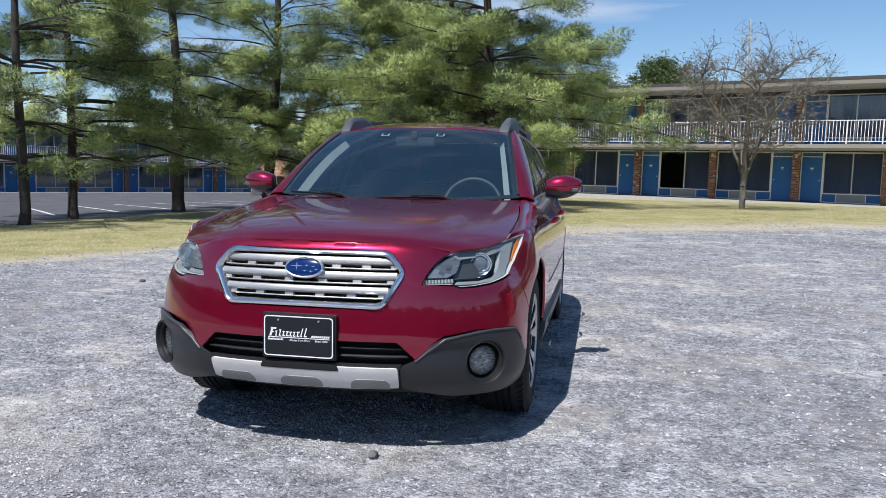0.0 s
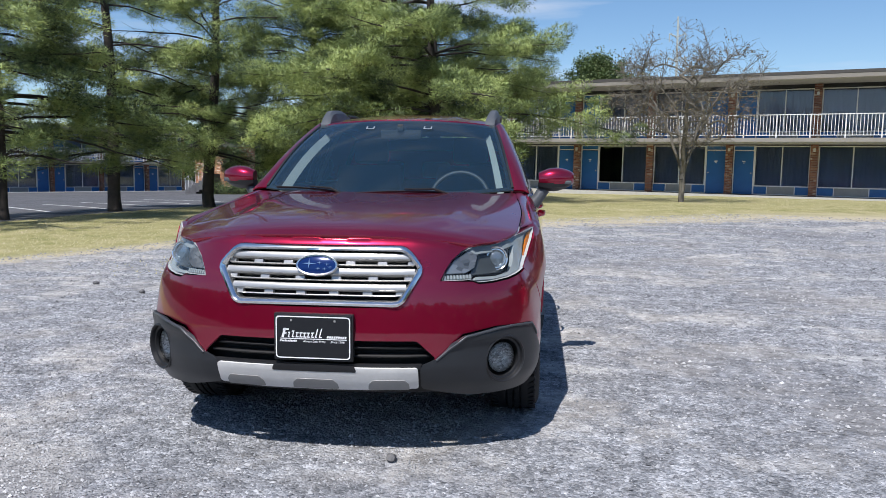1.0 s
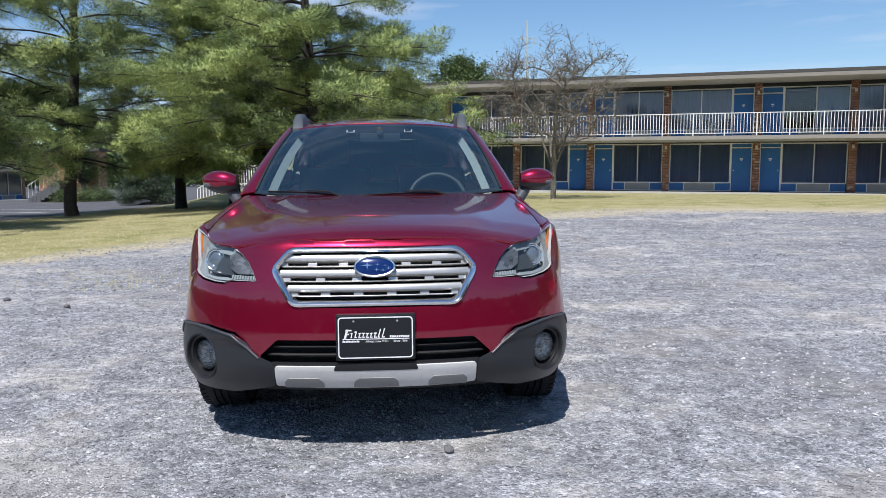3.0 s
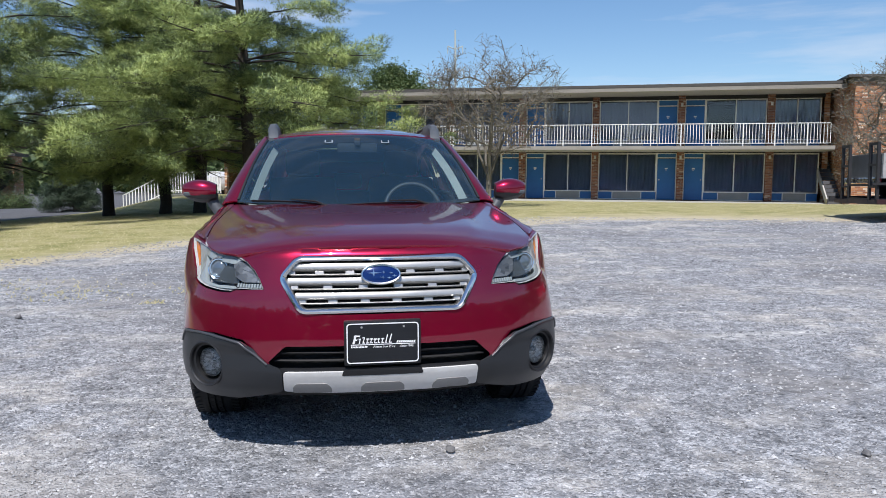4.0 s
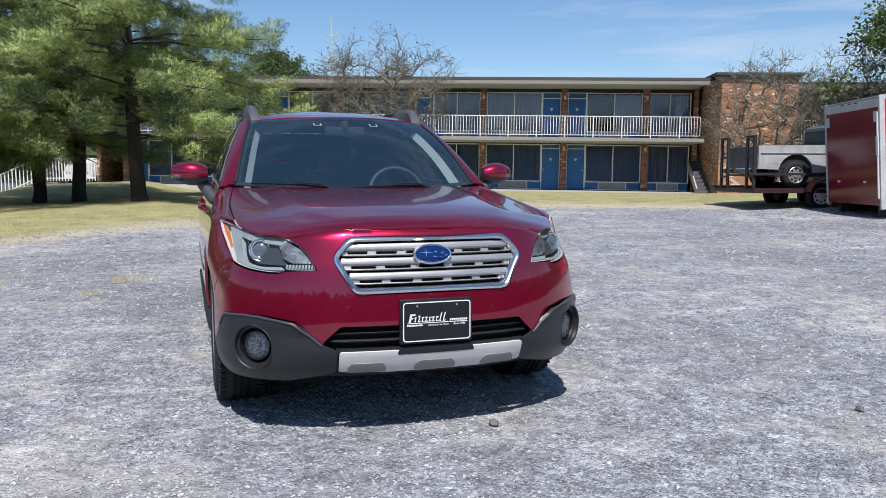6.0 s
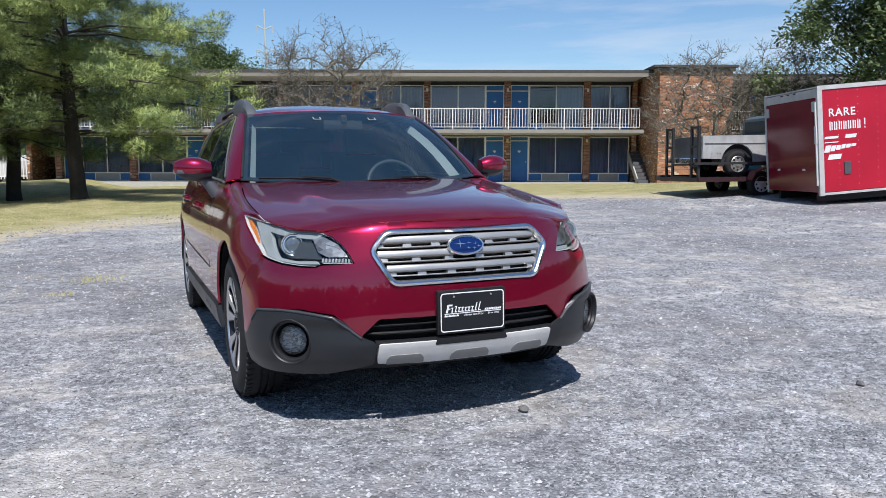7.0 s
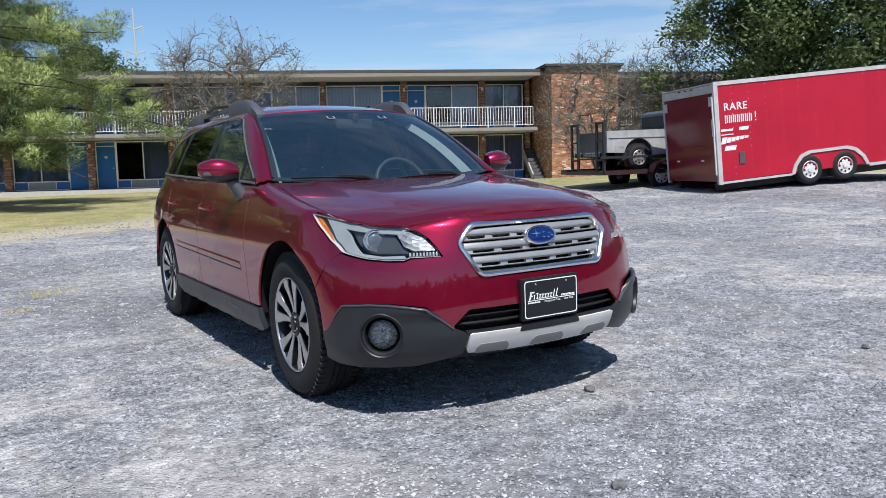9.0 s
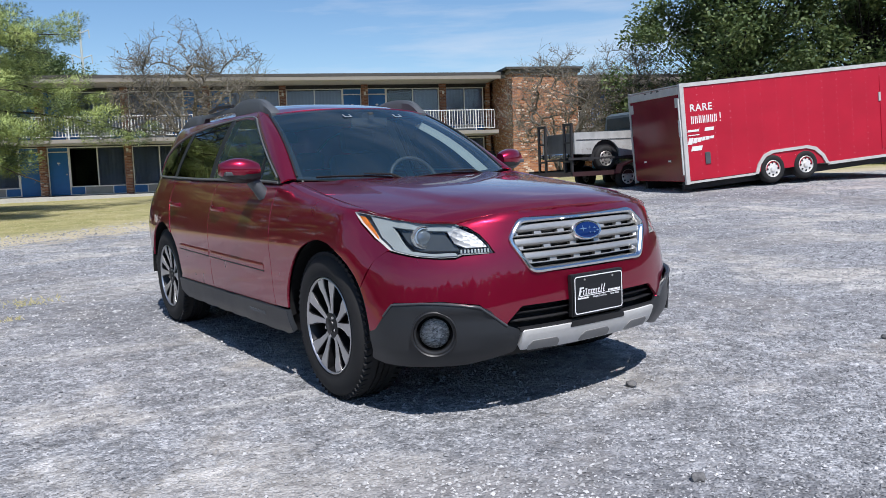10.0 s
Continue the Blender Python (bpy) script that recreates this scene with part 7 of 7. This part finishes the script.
    # painted writing; the product name stays plain strokes
    cu = bpy.data.curves.new("lettering", "FONT")
    cu.body, cu.size, cu.extrude, cu.space_character, cu.offset = "RARE", 0.235, 0.002, 1.12, 0.004
    cu.materials.append(white_paint)
    ob = tagged(new("lettering", cu), "white hand-painted capitals")
    ob.parent = t
    ob.matrix_local = Matrix.Translation((0.2, -0.006, 1.77)) @ pose(0, 0, 0, 90, 0, 0)
    bm = bmesh.new()
    for k in range(7):
        x = 0.22 + 0.102 * k
        box(bm, x, x + 0.026, -0.007, -0.001, 1.47 + 0.004 * (k % 3), 1.655)
        box(bm, x + 0.046, x + 0.07, -0.006, -0.001, 1.475, 1.65 - 0.006 * (k % 2))
    box(bm, 0.985, 1.01, -0.008, -0.002, 1.54, 1.68)
    box(bm, 0.985, 1.01, -0.008, -0.002, 1.47, 1.5)
    part("painted_name", bm, white_paint, t, "white painted upright bars")
    sh2 = Matrix.Identity(4)
    sh2[0][2] = 0.35
    for x, z, w, h in ((0.1, 1.29, 0.3, 0.05), (0.55, 1.28, 0.24, 0.08), (0.1, 1.2, 0.3, 0.022), (0.08, 1.0, 0.12, 0.15), (0.22, 1.02, 0.1, 0.12), (0.34, 1.04, 0.1, 0.1), (0.46, 1.06, 0.08, 0.09), (0.56, 1.07, 0.1, 0.08), (0.68, 1.09, 0.1, 0.06), (0.16, 0.84, 0.28, 0.11)):
        mm = Matrix.Translation((x, -0.005, z)) @ sh2
        dec = bmesh.new()
        box(dec, 0, w, -0.003, 0.003, 0, h, mm)
        part("sticker", dec, white_paint, t, "white slanted sticker")


red_trailer()


# ---- flatbed trailer with a pickup on it ----
def flatbed_and_pickup():
    fm = pose(8.95, 16.9, ground_z(9.5, 17.2), 0, 0, -6)
    t = thing("flatbed_trailer", "dark open car trailer with upright ramp gates", "flatbed trailer")
    t.matrix_world = fm
    part("deck", boxes((0.12, 5.6, 0.0, 2.1, 0.42, 0.52)), plain("deck_wood", (0.08, 0.06, 0.05), 0.9, vary=0.3), t, "worn plank deck")
    maroon = plain("maroon_fender", (0.12, 0.02, 0.025), 0.5)
    part("side_rail", boxes((0.12, 5.6, -0.06, 0.0, 0.42, 0.54)), plain("dark_maroon", (0.03, 0.009, 0.011), 0.6), t, "dark steel side rail")
    part("side_rail", boxes((0.0, 5.6, 2.1, 2.16, 0.44, 0.58)), dark_steel, t, "dark steel side rail")
    part("upper_rail", boxes((0.0, 2.3, -0.06, -0.01, 0.86, 0.92), (2.25, 2.3, -0.06, -0.01, 0.55, 0.9)), dark_steel, t, "thin steel upper rail")
    for x, y0 in ((0.12, 0.0), (0.12, 1.36)):
        g = part("ramp_gate", boxes((x, x + 0.06, y0, y0 + 0.07, 0.45, 1.85), (x, x + 0.06, y0 + 0.36, y0 + 0.42, 0.45, 1.85), (x, x + 0.05, y0 + 0.07, y0 + 0.36, 1.78, 1.84), (x, x + 0.05, y0 + 0.07, y0 + 0.36, 1.3, 1.35), (x, x + 0.05, y0 + 0.07, y0 + 0.36, 0.8, 0.85)), dark_steel, t, "upright black ramp gate")
    part("gate_link", boxes((0.13, 0.18, 0.4, 1.4, 0.5, 0.56), (0.13, 0.18, 0.4, 1.4, 0.84, 0.89)), dark_steel, t)
    for x in (1.9, 2.9):
        for yy, ax in ((-0.06, -1), (2.16, 1)):
            road_wheel(t, (x, yy, 0.34), ax, 0.34, 0.2, wheel_pale)
    fb = bmesh.new()
    pr = [(1.45, 0.45), (1.57, 0.68), (1.85, 0.78), (2.95, 0.78), (3.25, 0.68), (3.4, 0.45)]
    for k in range(5):
        (xa, za), (xb, zb) = pr[k], pr[k + 1]
        vs = [fb.verts.new((xa, -0.3, za)), fb.verts.new((xb, -0.3, zb)), fb.verts.new((xb, -0.02, zb)), fb.verts.new((xa, -0.02, za))]
        fb.faces.new(vs)
        vs = [fb.verts.new((xa, -0.3, za)), fb.verts.new((xb, -0.3, zb)), fb.verts.new((xb, -0.3, zb - 0.05)), fb.verts.new((xa, -0.3, za - 0.05))]
        fb.faces.new(vs)
    part("wheel_fender", fb, maroon, t, "maroon wheel fender")
    # pickup, tail towards the gates
    p = thing("pickup_truck", "old dusty silver pickup truck standing on the flatbed", "pickup truck")
    p.matrix_world = fm @ Matrix.Translation((0.34, 0.18, 0.52))
    km = Mat("dusty_silver", 0.5, 0.2)
    dust_sheen = km.ramp(km.noise(3, 5), [(0.3, (0.33, 0.335, 0.33)), (0.7, (0.52, 0.53, 0.52))])
    km.color(km.mix(km.ramp(km.noise(2.6, 7, 0.7, stretch=(1, 1, 1.6)), [(0.58, (0, 0, 0)), (0.66, (0.75, 0.75, 0.75))]), dust_sheen, (0.16, 0.12, 0.08)))
    silver = km.m
    # side with wheel arches, extruded across the bed
    def side_shape(pts, y0, y1):
        bm = bmesh.new()
        a = [bm.verts.new((x, y0, z)) for x, z in pts]
        b = [bm.verts.new((x, y1, z)) for x, z in pts]
        bm.faces.new(a)
        bm.faces.new(b[::-1])
        for k in range(len(pts)):
            bm.faces.new((a[k], b[k], b[(k + 1) % len(pts)], a[(k + 1) % len(pts)]))
        bmesh.ops.recalc_face_normals(bm, faces=bm.faces)
        return bm
    arc = lambda xc, r: [(xc + r * math.cos(math.radians(a)), 0.40 + r * math.sin(math.radians(a))) for a in range(170, -1, -17)]
    bed = [(0.0, 0.5), (0.0, 1.08), (2.12, 1.1), (2.12, 0.42)] + arc(1.0, 0.47)[::-1]
    part("bed_side", side_shape(bed, 0.0, 0.07), silver, p, "dusty silver bed side")
    part("bed_side", side_shape(bed, 1.63, 1.70), silver, p, "dusty silver bed side")
    part("tailgate", boxes((0.0, 0.06, 0.07, 1.63, 0.5, 1.07), bevel=0.01), plain("primer_grey", (0.07, 0.075, 0.08), 0.6, vary=0.3), p, "dull dark grey tailgate")
    part("bed_floor", boxes((0.06, 2.12, 0.07, 1.63, 0.52, 0.56)), dark_steel, p)
    part("rear_bumper", boxes((-0.12, 0.0, 0.05, 1.65, 0.38, 0.52), bevel=0.02), chrome, p, "dull chrome bumper")
    cab = [(2.15, 0.42), (2.15, 1.12), (2.24, 1.58), (2.42, 1.66), (3.3, 1.66), (3.55, 1.56), (4.05, 1.08), (5.1, 1.0), (5.2, 0.6), (5.15, 0.45)]
    part("cab", side_shape(cab, 0.0, 1.70), plain("faded_teal", (0.075, 0.095, 0.1), 0.45, 0.1, vary=0.25, scale=3), p, "faded dark teal cab")
    win = plain("truck_window", (0.03, 0.045, 0.05), 0.1)
    part("side_window", side_shape([(2.32, 1.14), (2.42, 1.52), (2.62, 1.56), (3.3, 1.56), (3.42, 1.5), (3.72, 1.14)], -0.006, 0.002), win, p, "dark side window")
    part("rear_window", boxes((2.14, 2.2, 0.16, 1.54, 1.18, 1.5)), win, p, "dark rear window")
    part("lower_body", boxes((2.12, 5.1, 0.05, 1.65, 0.3, 0.46)), dark_steel, p)
    for y0 in (0.08, 1.28):
        part("wheel_well", boxes((0.5, 1.5, y0, y0 + 0.34, 0.3, 0.92)), dark_steel, p, "dark wheel well")
    part("trim_line", boxes((0.05, 2.1, -0.008, 0.0, 0.86, 0.89)), rail_grey, p)
    for x in (1.0, 4.3):
        for yy, ax in ((-0.02, -1), (1.72, 1)):
            road_wheel(p, (x, yy, 0.345), ax, 0.345, 0.22, satin_silver)


flatbed_and_pickup()


# ---- parked car in the passage at the wing's end ----
def far_car():
    c = thing("parked_car", "white car parked in the dim passage beside the motel", "car")
    c.matrix_world = MOTEL @ pose(-26.6, 1.5, -0.1, 0, 0, 0)
    pts = [(-0.85, 0.3), (-0.88, 0.75), (-0.8, 0.95), (-0.62, 1.4), (0.62, 1.4), (0.8, 0.95), (0.88, 0.75), (0.85, 0.3)]
    bm = bmesh.new()
    rings = []
    for y, sc_, zc in ((0, 0.92, 0.7), (0.25, 1, 0.72), (1.1, 1, 0.78), (1.7, 1, 1.0), (3.4, 1, 1.0), (4.2, 0.95, 0.85)):
        rings.append([bm.verts.new((x * sc_, y, 0.3 + (z - 0.3) * zc)) for x, z in pts])
    for a, b in zip(rings, rings[1:]):
        for k in range(len(pts) - 1):
            bm.faces.new((a[k], a[k + 1], b[k + 1], b[k]))
    bm.faces.new(rings[0][::-1])
    part("body", bm, plain("white_car_paint", (0.6, 0.6, 0.6), 0.3), c, "white body", smooth=40)
    part("windshield", boxes((-0.6, 0.6, 1.15, 1.2, 0.72, 1.0)), dark_glass, c)
    for s in (-1, 1):
        part("headlight", boxes((s * 0.55 - 0.16, s * 0.55 + 0.16, -0.02, 0.02, 0.52, 0.64), bevel=0.01), drl_white, c, "pale headlight")
    for y in (0.7, 3.3):
        for s in (-1, 1):
            w = bmesh.new()
            cyl(w, (s * 0.7, y, 0.3), (s * 0.88, y, 0.3), 0.31, seg=20)
            part("tyre", w, rubber, c)


far_car()


# ---- low planting by the drive, rocks and weeds on the gravel ----
def planting():
    dark = pine_meshes(41, 1.7, 0.95, 0.15, 0.16, 0.05, -0.9, 1500)
    t = thing("evergreen_bush", "low dark evergreen bush beside the drive", "bush")
    t.matrix_world = Matrix.Translation((-17.0, 37.0, ground_z(-17.0, 37.0)))
    dark[2].materials[0] = dark_needles
    for me, nm in zip(dark, ("trunk", "branchwork", "crown")):
        put(nm, me, t)
    leafy = broadleaf(33, 3.6, 1.3, 2600, 0.12, 2.1)
    place_tree("tall_shrub", "multi-stemmed shrub before the brick wall", "shrub", -29.6, 55.4, 0, leafy, ("branchwork", "crown"), 1.0)
    low = broadleaf(35, 0.6, 0.8, 4000, 0.09, 0.05)
    for x, y, yaw in ((-30.6, 54.6, 0), (-28.9, 54.3, 70), (-27.4, 54.0, 150)):
        place_tree("clipped_shrub", "low green shrub in the bed by the drive", "shrub", x, y, yaw, low, ("branchwork", "crown"), 1.0, "low shrubs by the drive")


planting()


def rocks():
    rng = random.Random(12)
    k = Mat("dark_rock", 0.85)
    k.color(k.ramp(k.noise(30, 4), [(0.3, (0.07, 0.07, 0.075)), (0.7, (0.2, 0.195, 0.19))]))
    k.bump(k.noise(60, 4), 0.5, 0.004)
    for x, y, r in ((-1.62, 3.01, 0.026), (-2.2, 2.05, 0.024), (0.15, 2.84, 0.022), (-6.0, 7.1, 0.03), (-5.2, 6.7, 0.03)):
        bm = bmesh.new()
        bmesh.ops.create_icosphere(bm, subdivisions=2, radius=r)
        for v in bm.verts:
            v.co *= rng.uniform(0.8, 1.12)
            v.co = Vector((v.co.x * 1.25, v.co.y * 0.9, v.co.z * 0.75))
        bm.transform(Matrix.Translation((x, y, ground_z(x, y) + r * 0.5)) @ pose(0, 0, 0, 0, 0, rng.uniform(0, 180)))
        single("rock", bm, k.m, "fist-sized dark rock on the gravel", "rock", "loose rocks")


rocks()


# ---- loose stones and grass ----
def stones():
    rng = np.random.default_rng(4)
    base = np.array([(1, 0, 0), (0, 1, 0), (-1, 0, 0), (0, -1, 0), (0, 0, 0.75), (0, 0, -0.6)], float)
    tri = np.array([(0, 1, 4), (1, 2, 4), (2, 3, 4), (3, 0, 4), (1, 0, 5), (2, 1, 5), (3, 2, 5), (0, 3, 5)])
    n = 112000
    r = 0.9 + 21.0 * rng.random(n)**1.75
    a = rng.uniform(math.radians(38), math.radians(150), n)
    x, y = -2.3 + r * np.cos(a) * 1.05, 0.1 + r * np.sin(a)
    sz = (0.0038 + 0.005 * rng.random(n)**2.5) * (1 + 0.1 * r)
    big = rng.random(n) < 0.002
    sz[big] *= 1.9
    keep = (y < np.interp(x, EDGE_X, EDGE_Y) + 0.5)
    x, y, sz = x[keep], y[keep], sz[keep]
    n = len(x)
    j = base[None] * rng.uniform(0.6, 1.25, (n, 6, 1)) + rng.uniform(-0.22, 0.22, (n, 6, 3))
    th = rng.uniform(0, 2 * math.pi, n)
    c, s = np.cos(th)[:, None], np.sin(th)[:, None]
    st = rng.uniform(0.7, 1.6, (n, 1))
    X = (j[:, :, 0] * st * c - j[:, :, 1] * s) * sz[:, None] + x[:, None]
    Y = (j[:, :, 0] * st * s + j[:, :, 1] * c) * sz[:, None] + y[:, None]
    gz = np.array([ground_z(p, q) for p, q in zip(x, y)])
    Z = j[:, :, 2] * sz[:, None] + gz[:, None] + sz[:, None] * 0.2
    V = np.stack([X, Y, Z], 2).reshape(-1, 3)
    F = (tri[None] + (np.arange(n) * 6)[:, None, None]).reshape(-1, 3)
    k = Mat("loose_stone", 0.85)
    geo = k.t.nodes.new("ShaderNodeNewGeometry")
    col = k.mix(0.3, k.ramp(geo.outputs["Random Per Island"], [(0.0, (0.05, 0.053, 0.062)), (0.45, (0.2, 0.207, 0.217)), (0.8, (0.4, 0.4, 0.415)), (0.95, (0.52, 0.52, 0.525)), (1.0, (0.66, 0.66, 0.65))]), k.ramp(k.noise(120, 3), [(0.3, (0.2, 0.2, 0.22)), (0.7, (0.5, 0.5, 0.5))]))
    # the same dusty and dark patches as the ground beneath
    col = k.mix(k.ramp(k.noise(0.7, 7, 0.66), [(0.44, (0, 0, 0)), (0.64, (0.5, 0.5, 0.5))]), col, (0.46, 0.445, 0.42))
    for scale_, lo, hi in ((3.2, 0.8, 1.14), (0.35, 0.82, 1.12)):
        col = k.mix(1.0, col, k.ramp(k.noise(scale_, 4, 0.6), [(0.38, (lo,) * 3), (0.62, (hi,) * 3)]), "MULTIPLY")
    k.color(col)
    me = bpy.data.meshes.new("gravel_stones")
    me.from_pydata(V.tolist(), [], F.tolist())
    me.materials.append(k.m)
    tagged(new("gravel_stones", me), "loose angular grey gravel stones", "gravel", kind="stuff")


stones()


def grass():
    rng = np.random.default_rng(9)
    n = 130000
    x = rng.uniform(-15, 20, n)
    y = rng.uniform(6.5, 36, n)
    e = np.interp(x, EDGE_X, EDGE_Y)
    lot = np.interp(y, LOT_Y, LOT_X)
    p = np.clip((y - e + 2.0) / 4.5, 0, 1)**1.7
    keep = (rng.random(n) < p) & (x > lot)
    x, y = x[keep], y[keep]
    # thin weeds that come up through the gravel
    for cx, cy, rx, ry, m in ((-5.5, 8.3, 0.3, 0.25, 90), (-4.1, 8.5, 0.16, 0.14, 110), (-4.25, 7.5, 0.07, 0.05, 30), (-6.2, 9.0, 0.5, 0.4, 90), (-5.0, 7.9, 0.3, 0.2, 30)):
        x = np.append(x, cx + rng.normal(0, rx, m))
        y = np.append(y, cy + rng.normal(0, ry, m))
    n = len(x)
    gz = np.array([ground_z(a, b) for a, b in zip(x, y)])
    h = rng.uniform(0.012, 0.04, n)
    a = rng.uniform(0, math.pi, n)
    w = rng.uniform(0.008, 0.018, n)
    dx, dy = np.abs(np.cos(a)) * w, np.sin(a) * w * 0.5
    lx, ly = rng.normal(0, 0.03, n), np.abs(rng.normal(0, 0.03, n))
    V = np.stack([np.stack([x - dx, y - dy, gz - 0.01], 1), np.stack([x + dx, y + dy, gz - 0.01], 1), np.stack([x + lx, y + ly, gz + h], 1)], 1).reshape(-1, 3)
    F = np.arange(n * 3).reshape(-1, 3)
    me = bpy.data.meshes.new("grass_blades")
    me.from_pydata(V.tolist(), [], F.tolist())
    me.polygons.foreach_set("use_smooth", [True] * len(me.polygons))
    me.normals_split_custom_set_from_vertices([(0.0, -0.45, 0.89)] * (3 * n))
    me.materials.append(leaf_material("dry_grass", [(0.1, (0.27, 0.28, 0.11)), (0.4, (0.4, 0.375, 0.19)), (0.65, (0.52, 0.465, 0.28)), (0.9, (0.64, 0.58, 0.41))], 0.5, 0.8))
    tagged(new("grass_blades", me), "short dry yellow-green grass", "grass", kind="stuff")


grass()
